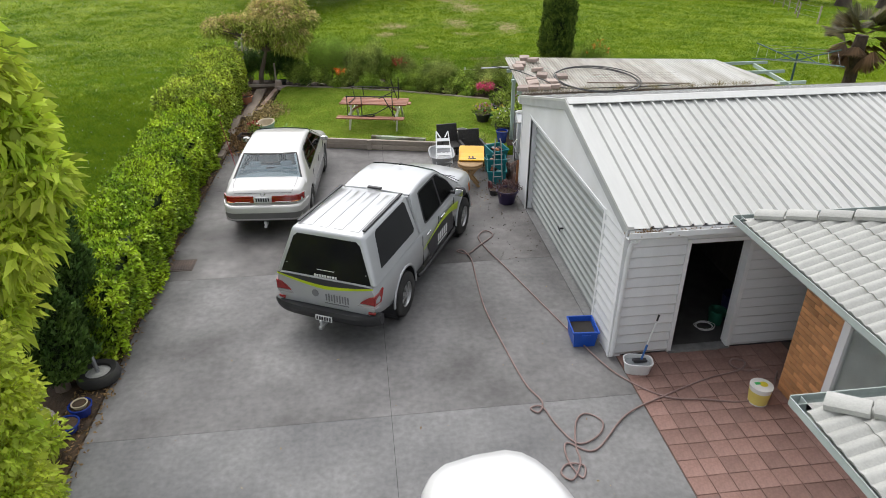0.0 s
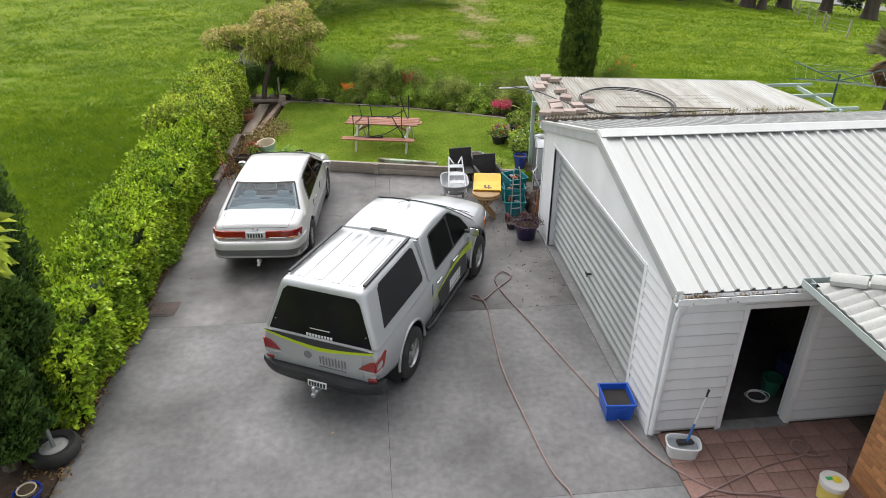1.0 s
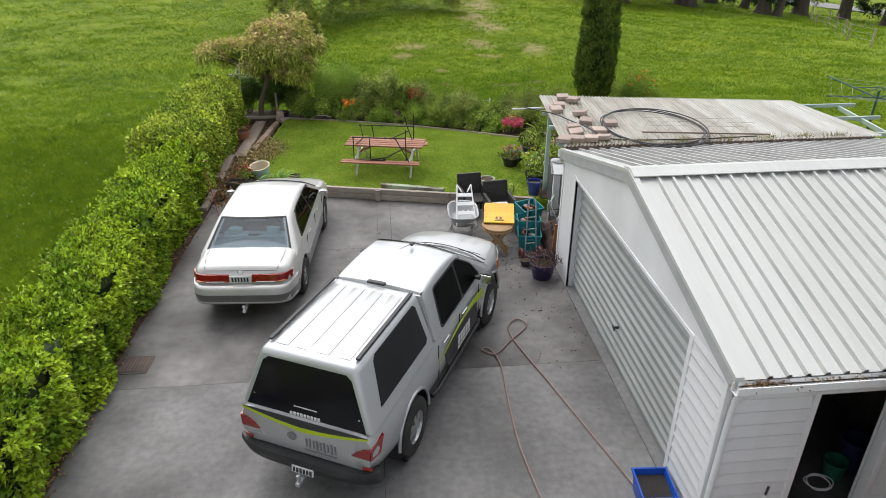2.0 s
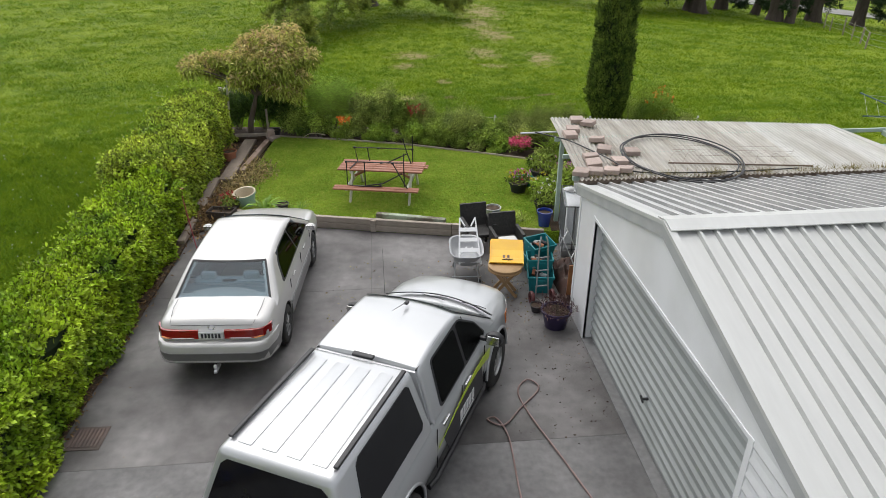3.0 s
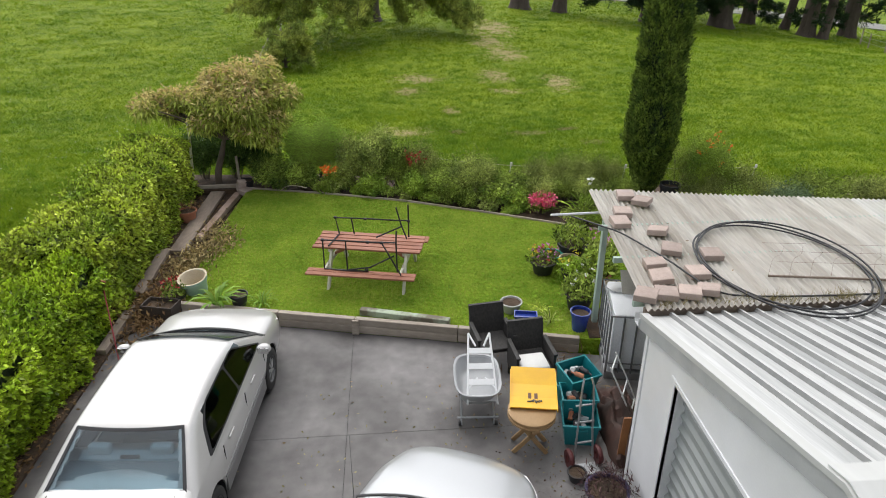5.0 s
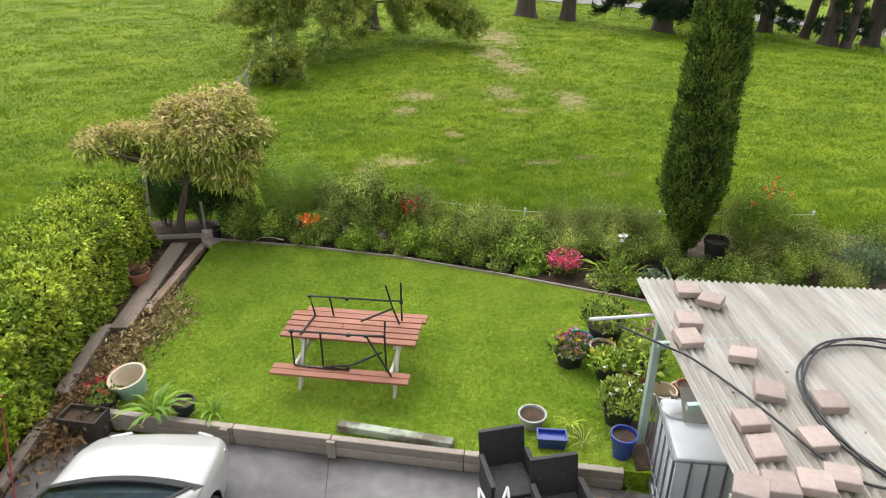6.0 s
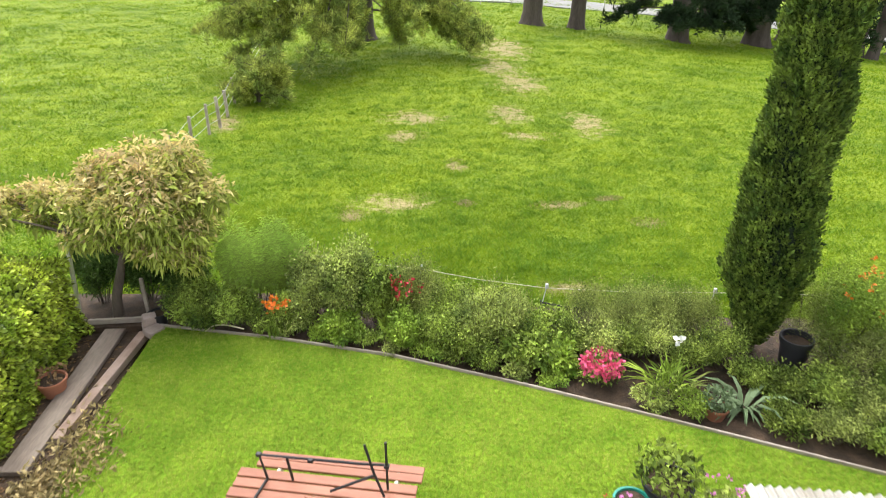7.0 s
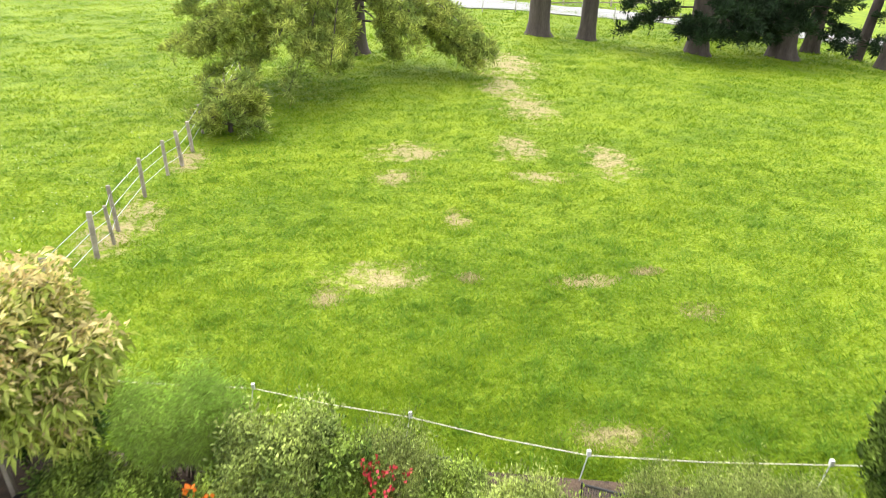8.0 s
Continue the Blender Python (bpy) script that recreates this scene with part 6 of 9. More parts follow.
class Cabin:
    """The upper body of a car: roof, front, back and sides that run into each other with soft edges."""

    def __init__(self, belt, top, wb, wt, rear, roof_rear, roof_front, front, bow_rear, bow_front, crown, soft=0.028):
        self.belt, self.h, self.wb, self.wt = belt, top - belt, wb, wt
        self.rear, self.rr, self.rf, self.front = rear, roof_rear, roof_front, front
        self.bow = (bow_rear, bow_front)
        self.crown, self.soft = crown, soft

    def planes(self, x, y):
        e = 1 - (x / self.wb) ** 2
        back = (y - self.rear + self.bow[0] * e) * self.h / (self.rr - self.rear)
        ahead = (self.front + self.bow[1] * e - y) * self.h / (self.front - self.rf)
        side = (self.wb - np.abs(x)) * self.h / (self.wb - self.wt)
        mid, half = (self.rr + self.rf) / 2, (self.rf - self.rr) / 2
        roof = self.h + self.crown * e - 0.035 * ((np.clip(y, self.rr, self.rf) - mid) / half) ** 2 + 0 * x
        return np.stack([back, ahead, side, roof])

    def shell(self, holes, material, parent, name="cabin_shell", label="", nx=66, ny=150):
        """The skin, open where a hole (plane, from, to, low, high) lies; from and to run across the glass, or along y at the sides."""
        X, Y = np.meshgrid(np.linspace(-self.wb, self.wb, nx), np.linspace(self.rear - self.bow[0], self.front + self.bow[1], ny))
        P = self.planes(X, Y)
        Z = -self.soft * np.log(np.exp(-P / self.soft).sum(0))
        who = P.argmin(0)
        idx = np.arange(nx * ny).reshape(ny, nx)
        q = np.stack([idx[:-1, :-1], idx[:-1, 1:], idx[1:, 1:], idx[1:, :-1]], -1).reshape(-1, 4)
        x, y, z, w = (a.ravel()[q] for a in (X, Y, Z, who))
        keep = z.max(1) > -0.03
        zc, xc, yc = z.mean(1) / self.h, x.mean(1), y.mean(1)
        u = xc / (self.wb - (self.wb - self.wt) * np.clip(zc, 0, 1))
        for plane, a, b, lo, hi in holes:
            along = yc if plane == 2 else u
            keep &= ~((w == plane).all(1) & (along > a) & (along < b) & (zc > lo) & (zc < hi))
        V = np.stack([X.ravel(), Y.ravel(), self.belt + Z.ravel()], 1)
        ob = soup(name, V, q[keep], material, parent, label)
        ob.data.polygons.foreach_set("use_smooth", [True] * len(ob.data.polygons))
        return ob

    def sheet(self, plane, u0, u1, v0, v1, lift, material, parent, name, label="", nu=16, nv=8, corner=0.0):
        """A bowed pane on the front (1) or back (0)."""
        bm, rows = bm_new(), []
        for j in range(nv + 1):
            row = []
            for i in range(nu + 1):
                t, b = i / nu, j / nv
                inset = corner * (max(0, abs(2 * b - 1) - 0.7) / 0.3) ** 2
                u = u0 + (u1 - u0) * (inset + t * (1 - 2 * inset))
                z = (v0 + (v1 - v0) * b) * self.h
                x = u * (self.wb - (self.wb - self.wt) * z / self.h)
                e = 1 - (x / self.wb) ** 2
                y = self.rear - self.bow[0] * e + z * (self.rr - self.rear) / self.h - lift if plane == 0 else self.front + self.bow[1] * e - z * (self.front - self.rf) / self.h + lift
                row.append(bm.verts.new((x, y, self.belt + z + lift)))
            rows.append(row)
        for a, b in zip(rows, rows[1:]):
            for k in range(nu):
                bm.faces.new((a[k], a[k + 1], b[k + 1], b[k]))
        bmesh.ops.recalc_face_normals(bm, faces=bm.faces)
        bmesh.ops.solidify(bm, geom=bm.faces[:], thickness=0.005)
        return part(name, bm, material, parent, label, smooth=60)

    def side(self, s, outline, lift, material, parent, name, label="", thick=0.006):
        """A flat pane or strip on the side s; outline in (y, share of the height)."""
        slope = self.wb - self.wt
        n = Vector((s * self.h, 0, slope)).normalized()
        pts = [Vector((s * (self.wb - slope * v), y, self.belt + v * self.h)) + n * lift for y, v in outline]
        return part(name, slab(bm_new(), pts, n * -thick), material, parent, label)


def rounded_outline(pts, r=0.06, n=4):
    """A polygon in (y, v) with its corners cut round."""
    out = []
    for i, (y, v) in enumerate(pts):
        (ya, va), (yb, vb) = pts[i - 1], pts[(i + 1) % len(pts)]
        da, db = math.hypot(ya - y, va - v), math.hypot(yb - y, vb - v)
        a = (y + (ya - y) * min(r / da, 0.45), v + (va - v) * min(r / da, 0.45))
        b = (y + (yb - y) * min(r / db, 0.45), v + (vb - v) * min(r / db, 0.45))
        for k in range(n + 1):
            t = k / n
            out.append(tuple((1 - t) ** 2 * p + 2 * t * (1 - t) * q + t * t * w for p, q, w in zip(a, (y, v), b)))
    return out


# --- silver utility truck with a canopy over the tray ---
ute = thing("pickup_truck", 1.11, 13.47, 0, -26.5, "silver double-cab pickup truck with a matching canopy and lime stickers", "truck")
ute.matrix_world = ute.matrix_world @ Matrix.Diagonal((1.05, 1.05, 1.09, 1))
L0, L1 = -2.60, 2.93
u_hw = smooth_line([L0, L0 + 0.06, -1.9, 0, 1.75, 2.2, 2.56, 2.78, L1], [0.84, 0.88, 0.905, 0.905, 0.905, 0.885, 0.78, 0.60, 0.36])
u_zs = smooth_line([L0, -2.3, -1.9, 1.9, 2.3, L1], [0.62, 0.50, 0.42, 0.42, 0.46, 0.56])
u_zt = smooth_line([L0, -0.5, 1.3, 1.6, 2.1, 2.6, 2.8, L1], [1.10, 1.10, 1.12, 1.14, 1.10, 1.01, 0.93, 0.80])
u_cr = smooth_line([L0, 1.35, 1.65, 2.5, L1], [0.0, 0.0, 0.07, 0.06, 0.01])
WR, WY0, WY1 = 0.385, -1.50, 1.70
body = part("body", car_skin(L0, L1, u_hw, u_zs, u_zt, u_cr, n=72), SILVER, ute, smooth=32)
cut(body, well_cutter(disc_cutters([(s * 0.85, y, WR + 0.02) for s in (-1, 1) for y in (WY0, WY1)], 0.46, 0.56), 0.56, -0.45, 0.98, 0.62, 1.4))
cabin_well(ute, 0.56, -0.45, 0.98, 0.62, 1.11)
for s in (-1, 1):
    for y in (WY0, WY1):
        arch_liner(ute, s * 0.74, y, WR + 0.02, 0.46, 0.30)
        wheel(ute, s * 0.80, y, WR, 0.25, 0.215, 6, ALLOY, s)
        bm = bm_new()           # flared arch lip
        tube(bm, [(s * (0.897), y + 0.475 * math.cos(a), WR + 0.02 + 0.475 * math.sin(a)) for a in np.linspace(-0.05, math.pi + 0.05, 20)], 0.022, 8)
        part("arch_lip", bm, SILVER, ute, smooth=60)
# cab: the four upper faces
BELT, ROOF = 1.10, 1.77
cab_rear, cab_front, roof_r, roof_f = -0.62, 1.62, -0.56, 0.56
wb, wt = 0.85, 0.64
cab = Cabin(BELT, ROOF - 0.03, wb, wt, cab_rear, roof_r, roof_f, cab_front, 0.0, 0.15, 0.05)
cab.shell([(1, -0.88, 0.88, 0.08, 0.90), (2, -0.30, 0.42, 0.12, 0.84), (2, 0.52, 1.0, 0.12, 0.50), (2, 0.52, 0.74, 0.45, 0.80)], SILVER, ute, "cab_shell")
cab.sheet(1, -0.95, 0.95, 0.0, 0.96, 0.006, GLASS_SCREEN, ute, "windscreen", "green-tinted windscreen with a black lower edge")
for u0, u1, v0, v1 in ((-0.95, -0.87, 0.0, 0.96), (0.87, 0.95, 0.0, 0.96), (-0.87, 0.87, 0.89, 0.96), (-0.87, 0.87, 0.0, 0.07)):
    cab.sheet(1, u0, u1, v0, v1, 0.010, BLACK, ute, "screen_surround")
base_face = [(wb - 0.03, cab_front + 0.015, BELT + 0.06), (-wb + 0.03, cab_front + 0.015, BELT + 0.06), (-wb + 0.05, cab_front - 0.03, BELT + 0.085), (wb - 0.05, cab_front - 0.03, BELT + 0.085)]
part("cowl_grille", bowed(base_face, 0.0, 1.0, 0.0, 1.0, 0.17, 0.165, 0.012, 0.045, 0.012), BLACK, ute, "black cowl grille under the windscreen", smooth=60)
for x in (-0.30, 0.32):
    bm = bm_new()
    tube(bm, [(x, cab_front + 0.145, BELT + 0.095), (x + 0.28, cab_front + 0.09, BELT + 0.12), (x + 0.40, cab_front + 0.045, BELT + 0.13)], 0.006, 5)
    part("wiper", bm, BLACK, ute)
for s in (-1, 1):
    glassy = glass("side_glass_" + ("l" if s < 0 else "r"), (0.10, 0.13, 0.13), 0.25, shine=0.03)
    cab.side(s, rounded_outline([(-0.40, 0.05), (1.26, 0.05), (1.02, 0.50), (0.62, 0.90), (-0.30, 0.90)], 0.09), 0.005, BLACK, ute, "window_surround", thick=0.004)
    cab.side(s, rounded_outline([(-0.35, 0.09), (0.43, 0.09), (0.43, 0.86), (-0.27, 0.86)], 0.07), 0.010, glassy, ute, "door_glass", "dark tinted side window", 0.004)
    cab.side(s, rounded_outline([(0.50, 0.09), (1.20, 0.09), (1.0, 0.48), (0.61, 0.86), (0.50, 0.86)], 0.06), 0.010, glassy, ute, "door_glass", "clear front side window", 0.004)
    # gutter strip along the roof
    part("roof_strip", tube(bm_new(), spline([(s * (wt - 0.025), roof_r - 0.02, ROOF - 0.052), (s * (wt - 0.025), (roof_r + roof_f) / 2, ROOF - 0.026), (s * (wt - 0.025), roof_f - 0.03, ROOF - 0.058), (s * (wt + 0.02), roof_f + 0.30, ROOF - 0.21)], 5), 0.011, 6), BLACK, ute)
    mirror = part("door_mirror", lathe(bm_new(), [(0, -0.07), (0.09, -0.06), (0.115, 0), (0.10, 0.05), (0, 0.07)], 14, pose(s * 1.03, 1.06, 1.20, 90, 0, 0) @ Matrix.Diagonal((1.1, 0.85, 1, 1))), BLACK, ute, smooth=60)
    part("mirror_glass", boxed((s * 1.03, 0.985, 1.20), (0.17, 0.012, 0.13), bevel=0.004), CHROME, mirror)
    part("mirror_arm", boxed((s * 0.90, 1.07, 1.16), (0.16, 0.06, 0.05), bevel=0.01), BLACK, mirror)
    for y in (-0.38, 0.38):
        part("door_handle", boxed((s * 0.905, y, 0.98), (0.03, 0.20, 0.04), bevel=0.01), CHROME, ute)
    for y in (-0.66, 0.17, 1.06):
        part("door_gap", boxed((s * 0.9, y, 0.78), (0.012, 0.008, 0.56)), BLACK, ute)
    # door sticker: dark field with a lime swoosh
    swoosh = [(s * 0.909, -0.66 + 1.92 * t, 0.80 + 0.19 * math.sin(t ** 1.15 * 2.35) - 0.03 * t) for t in np.linspace(0, 1, 12)]
    low = [(s * 0.909, -0.30 + 1.30 * t, 0.47) for t in np.linspace(1, 0, 4)]
    part("door_sticker", slab(bm_new(), swoosh[1:10] + low, (s * 0.004, 0, 0)), MARK_DARK, ute, "dark sticker field on the doors")
    band = swoosh + [(q[0], q[1] - 0.03 * i / 11, q[2] - 0.012 - 0.13 * (i / 11) ** 1.4) for i, q in reversed(list(enumerate(swoosh)))]
    part("lime_swoosh", slab(bm_new(), [(q[0] + s * 0.005, q[1], q[2]) for q in band], (s * 0.004, 0, 0)), LIME, ute, "lime green sticker band")
    bm = bm_new()
    for k in range(5):
        box(bm, (s * 0.916, 0.12 + 0.11 * k, 0.66), (0.006, 0.075, 0.15))
        box(bm, (s * 0.916, 0.12 + 0.11 * k, 0.54), (0.006, 0.09, 0.03))
    part("lettering_bars", bm, MARK_WHITE, ute)
    part("side_step", tube(bm_new(), [(s * 0.87, -0.85, 0.37), (s * 0.9, -0.7, 0.36), (s * 0.9, 1.05, 0.36), (s * 0.87, 1.15, 0.37)], 0.035, 8), BLACK, ute)
# dark lining and seats of the cab
part("dashboard", slab(bm_new(), [(-0.70, 0.96, BELT + 0.075), (0.70, 0.96, BELT + 0.075), (0.76, 1.58, BELT + 0.055), (-0.76, 1.58, BELT + 0.055)], (0, 0, -0.02)), CABIN, ute)
for x in (-0.33, 0.33):
    seat = part("seat", boxed((x, 0.12, BELT - 0.02), (0.5, 0.16, 0.62), (12, 0, 0), 0.05), CABIN, ute)
    part("headrest", boxed((x, 0.04, BELT + 0.38), (0.26, 0.10, 0.16), bevel=0.04), CABIN, seat)
part("bulkhead", slab(bm_new(), [(-0.80, cab_rear - 0.03, BELT), (0.80, cab_rear - 0.03, BELT), (0.62, roof_r - 0.05, ROOF - 0.06), (-0.62, roof_r - 0.05, ROOF - 0.06)], (0, 0.03, 0)), SILVER, ute)
# canopy over the tray
CZ0, CZ1, CY0, CY1 = 1.10, 1.80, L0 + 0.05, -0.68
cb, ct, cyt = 0.86, 0.61, CY0 + 0.16
can_rear = [(-cb, CY0, CZ0), (cb, CY0, CZ0), (ct, cyt, CZ1), (-ct, cyt, CZ1)]
can_right = [(cb, CY0, CZ0), (cb, CY1, CZ0), (ct, CY1, CZ1), (ct, cyt, CZ1)]
can_left = [(-cb, CY1, CZ0), (-cb, CY0, CZ0), (-ct, cyt, CZ1), (-ct, CY1, CZ1)]
bm = bm_new()
vs = [bm.verts.new(q) for q in ((-cb, CY0, CZ0), (cb, CY0, CZ0), (cb, CY1, CZ0), (-cb, CY1, CZ0), (-ct, cyt, CZ1), (ct, cyt, CZ1), (ct, CY1, CZ1), (-ct, CY1, CZ1))]
for f in ((0, 1, 2, 3), (4, 5, 6, 7), (0, 1, 5, 4), (1, 2, 6, 5), (2, 3, 7, 6), (3, 0, 4, 7)):
    bm.faces.new([vs[k] for k in f])
bmesh.ops.recalc_face_normals(bm, faces=bm.faces)
bmesh.ops.bevel(bm, geom=[e for e in bm.edges if any(v.co.z > 1.5 for v in e.verts)], offset=0.07, segments=4, profile=0.5, affect="EDGES")
canopy = part("canopy", bm, SILVER, ute, "silver fibreglass canopy with dark windows", smooth=35)
bm = bm_new()
for x in (-0.40, -0.13, 0.13, 0.40):      # raised ribs of the canopy roof
    box(bm, (x, (cyt + CY1) / 2 - 0.02, CZ1 + 0.004), (0.15, CY1 - cyt - 0.3, 0.008), bevel=0.004)
part("roof_ribs", bm, SILVER, canopy, smooth=40)
for s in (-1, 1):
    part("roof_rack_rail", boxed((s * 0.56, (cyt + CY1) / 2 + 0.03, CZ1 + 0.028), (0.05, CY1 - cyt - 0.22, 0.03), bevel=0.008), BLACK, canopy)
part("rear_glass", patch(can_rear, [(0.05, 0.0), (0.95, 0.0), (0.93, 0.80), (0.89, 0.88), (0.11, 0.88), (0.07, 0.80)], 0.006, 0.012), mat("canopy_glass", (0.010, 0.010, 0.012), (0.012, 0.012, 0.014), 0.06, fine_amt=0, spec=0.25), canopy, "black tinted rear canopy window")
part("side_glass", patch(can_right, [(0.16, 0.20), (0.88, 0.18), (0.91, 0.24), (0.90, 0.86), (0.87, 0.92), (0.25, 0.92), (0.21, 0.86)], 0.008, 0.012), mat("canopy_side_glass", (0.012, 0.012, 0.014), (0.015, 0.015, 0.017), 0.3, fine_amt=0, spec=0.25), canopy, "black tinted sliding side window")
part("side_glass", patch(can_left, [(0.12, 0.18), (0.84, 0.20), (0.79, 0.86), (0.75, 0.92), (0.13, 0.92), (0.10, 0.86), (0.09, 0.24)], 0.008, 0.012), mat("canopy_side_glass", (0.012, 0.012, 0.014), (0.015, 0.015, 0.017), 0.3, fine_amt=0, spec=0.25), canopy)
part("brake_light", boxed((0.02, CY1 + 0.02, CZ1 + 0.02), (0.26, 0.07, 0.035), bevel=0.012), BLACK, ute)
for s in (-1, 1):
    part("glass_latch", boxed((s * 0.68, CY0 + 0.04, CZ0 + 0.12), (0.03, 0.03, 0.06), bevel=0.006), GALV, canopy)
# tail: tailgate, lamps, bumper, plate, tow ball
tail = [(-0.86, L0, 0.60), (0.86, L0, 0.60), (0.86, L0 + 0.015, 1.10), (-0.86, L0 + 0.015, 1.10)]
part("tailgate", patch(tail, [(0.12, 0.06), (0.88, 0.06), (0.88, 0.98), (0.12, 0.98)], 0.016, 0.03), SILVER, ute)
arc = [(0.02 + 0.96 * t, 0.98 - 0.20 * (1 - abs(2 * t - 1) ** 1.6)) for t in np.linspace(0, 1, 15)]
arc2 = [(u, v - 0.05 - 0.07 * (1 - abs(2 * u - 1))) for u, v in arc[::-1]]
part("lime_arc", patch(tail, arc + arc2, 0.021, 0.004), LIME, ute, "lime green curved sticker on the tailgate")
part("dark_field", patch(tail, arc + [(0.98, 0.99), (0.02, 0.99)], 0.0205, 0.003), MARK_DARK, ute)
bm = bm_new()
for k in range(9):
    box(bm, (-0.18 + 0.045 * k, CY0 - 0.004, 1.125), (0.03, 0.012, 0.035))
box(bm, (0.0, CY0 + 0.024, 1.20), (0.30, 0.012, 0.035))
part("lettering_bars", bm, MARK_WHITE, ute)
bm = bm_new()
for k in range(9):
    box(bm, (0.02 + 0.047 * k, L0 - 0.018, 0.80), (0.020, 0.006, 0.14 if k % 2 else 0.11))
box(bm, (0.2, L0 - 0.018, 0.70), (0.42, 0.006, 0.015))
lathe(bm, [(0, 0), (0.06, 0), (0.06, 0.006), (0, 0.006)], 12, pose(-0.17, L0 - 0.015, 0.84, 90, 0, 0))
part("emblem_bars", bm, flat("dark_grey_mark", (0.2, 0.2, 0.21)), ute)
for s in (-1, 1):
    rear_y, side = L0 - 0.022, u_hw(L0 + 0.20)
    bm = slab(bm_new(), [(s * 0.64, rear_y, 0.85), (s * 0.60, rear_y, 0.81), (s * 0.84, rear_y, 0.81), (s * 0.85, rear_y, 0.955), (s * 0.76, rear_y, 0.93)], (0, 0.03, 0))
    slab(bm, [(s * 0.85, rear_y, 0.80), (s * (side + 0.008), L0 + 0.15, 0.81), (s * (side + 0.008), L0 + 0.24, 0.99), (s * 0.855, rear_y, 0.955)], (-s * 0.03, 0.02, 0))
    lamp = part("tail_lamp", bm, LAMP_RED, ute, "red tail lamp with a clear lower half")
    bm = slab(bm_new(), [(s * 0.60, rear_y, 0.80), (s * 0.55, rear_y, 0.755), (s * 0.84, rear_y, 0.755), (s * 0.84, rear_y, 0.80)], (0, 0.03, 0))
    slab(bm, [(s * 0.845, rear_y, 0.755), (s * (side + 0.006), L0 + 0.13, 0.765), (s * (side + 0.007), L0 + 0.15, 0.81), (s * 0.848, rear_y, 0.80)], (-s * 0.03, 0.02, 0))
    part("clear_lens", bm, LAMP_CLEAR, lamp)
    part("reflector", boxed((s * 0.79, L0 + 0.0, 0.655), (0.12, 0.03, 0.045), (0, 0, s * 12), 0.008), LAMP_RED, ute)
bm = bm_new()
loft(bm, [[(x, L0 - 0.10 + 0.16 * abs(x / 0.93) ** 5, 0.44), (x, L0 + 0.15, 0.44), (x, L0 + 0.15, 0.60), (x, L0 - 0.13 + 0.16 * abs(x / 0.93) ** 5, 0.62), (x, L0 - 0.15 + 0.16 * abs(x / 0.93) ** 5, 0.56)] for x in np.linspace(-0.92, 0.92, 17)])
part("rear_bumper", bm, BLACK, ute, "black rear step bumper", smooth=40)
plate = part("number_plate", boxed((0.02, L0 - 0.155, 0.50), (0.29, 0.012, 0.09), (-8, 0, 0), 0.004), PLATE_WHITE, ute)
bm = bm_new()
for k in range(6):
    box(bm, (-0.09 + 0.044 * k, L0 - 0.164, 0.50), (0.028, 0.006, 0.06), (-8, 0, 0))
part("plate_bars", bm, MARK_DARK, plate)
bm = bm_new()
box(bm, (0.02, L0 - 0.16, 0.40), (0.06, 0.26, 0.05), bevel=0.006)
lathe(bm, [(0.02, 0), (0.02, 0.05), (0.03, 0.07), (0.025, 0.1), (0, 0.11)], 12, pose(0.02, L0 - 0.25, 0.42))
part("tow_ball", bm, GALV, ute)
# nose
for s in (-1, 1):
    def hug(y0, y1, z0, z1):
        return loft(bm_new(), [[(s * (u_hw(y) - 0.05), y, z0), (s * (u_hw(y) + 0.008), y, z0), (s * (u_hw(y) - 0.012), y, z1), (s * (u_hw(y) - 0.06), y, z1)] for y in np.linspace(y0, y1, 7)])
    part("head_lamp", hug(2.26, 2.76, 0.74, 0.90), LAMP_CLEAR, ute, smooth=40)
    part("indicator", hug(2.10, 2.255, 0.78, 0.93), LAMP_AMBER, ute, "orange front indicator")
part("grille", boxed((0, 2.86, 0.72), (0.6, 0.12, 0.20), bevel=0.03), BLACK, ute)
bm = bm_new()
tube(bm, [(-0.80, 1.56, 1.10), (-0.83, 1.61, 1.35), (-0.87, 1.68, 1.85)], [0.005, 0.0025, 0.0015], 6)
part("aerial", bm, BLACK, ute)
bm = bm_new()
tube(bm, [(0.02, roof_f - 0.02, ROOF + 0.05), (0.02, roof_f - 0.45, ROOF + 0.17)], [0.006, 0.003], 5)
box(bm, (0.02, roof_f - 0.03, ROOF + 0.045), (0.05, 0.07, 0.03), bevel=0.008)
part("aerial", bm, BLACK, ute)

# --- pearl white sedan ---
sedan = thing("sedan_car", -1.36, 17.64, 0, -4.3, "pearl white older sedan with grey lower panels", "car")
sedan.matrix_world = sedan.matrix_world @ Matrix.Diagonal((1.03, 1.04, 1.06, 1))
S0, S1 = -2.42, 2.40
s_hw = smooth_line([S0, S0 + 0.05, S0 + 0.25, -1.5, 1.4, 1.9, 2.2, 2.33, S1], [0.70, 0.80, 0.86, 0.89, 0.89, 0.88, 0.82, 0.70, 0.52], 0.06)
s_zs = smooth_line([S0, -2.0, -1.7, 1.7, 2.0, S1], [0.34, 0.25, 0.22, 0.22, 0.25, 0.32])
s_zt = smooth_line([S0, S0 + 0.06, S0 + 0.14, -1.5, -1.1, 0.9, 1.2, 1.9, 2.25, 2.34, S1], [0.80, 0.91, 0.97, 1.0, 0.97, 0.94, 0.93, 0.83, 0.72, 0.64, 0.52], 0.05)
s_cr = smooth_line([S0, -1.5, -1.2, 0.9, 1.3, 2.2, S1], [0.03, 0.03, 0.0, 0.0, 0.04, 0.045, 0.02])
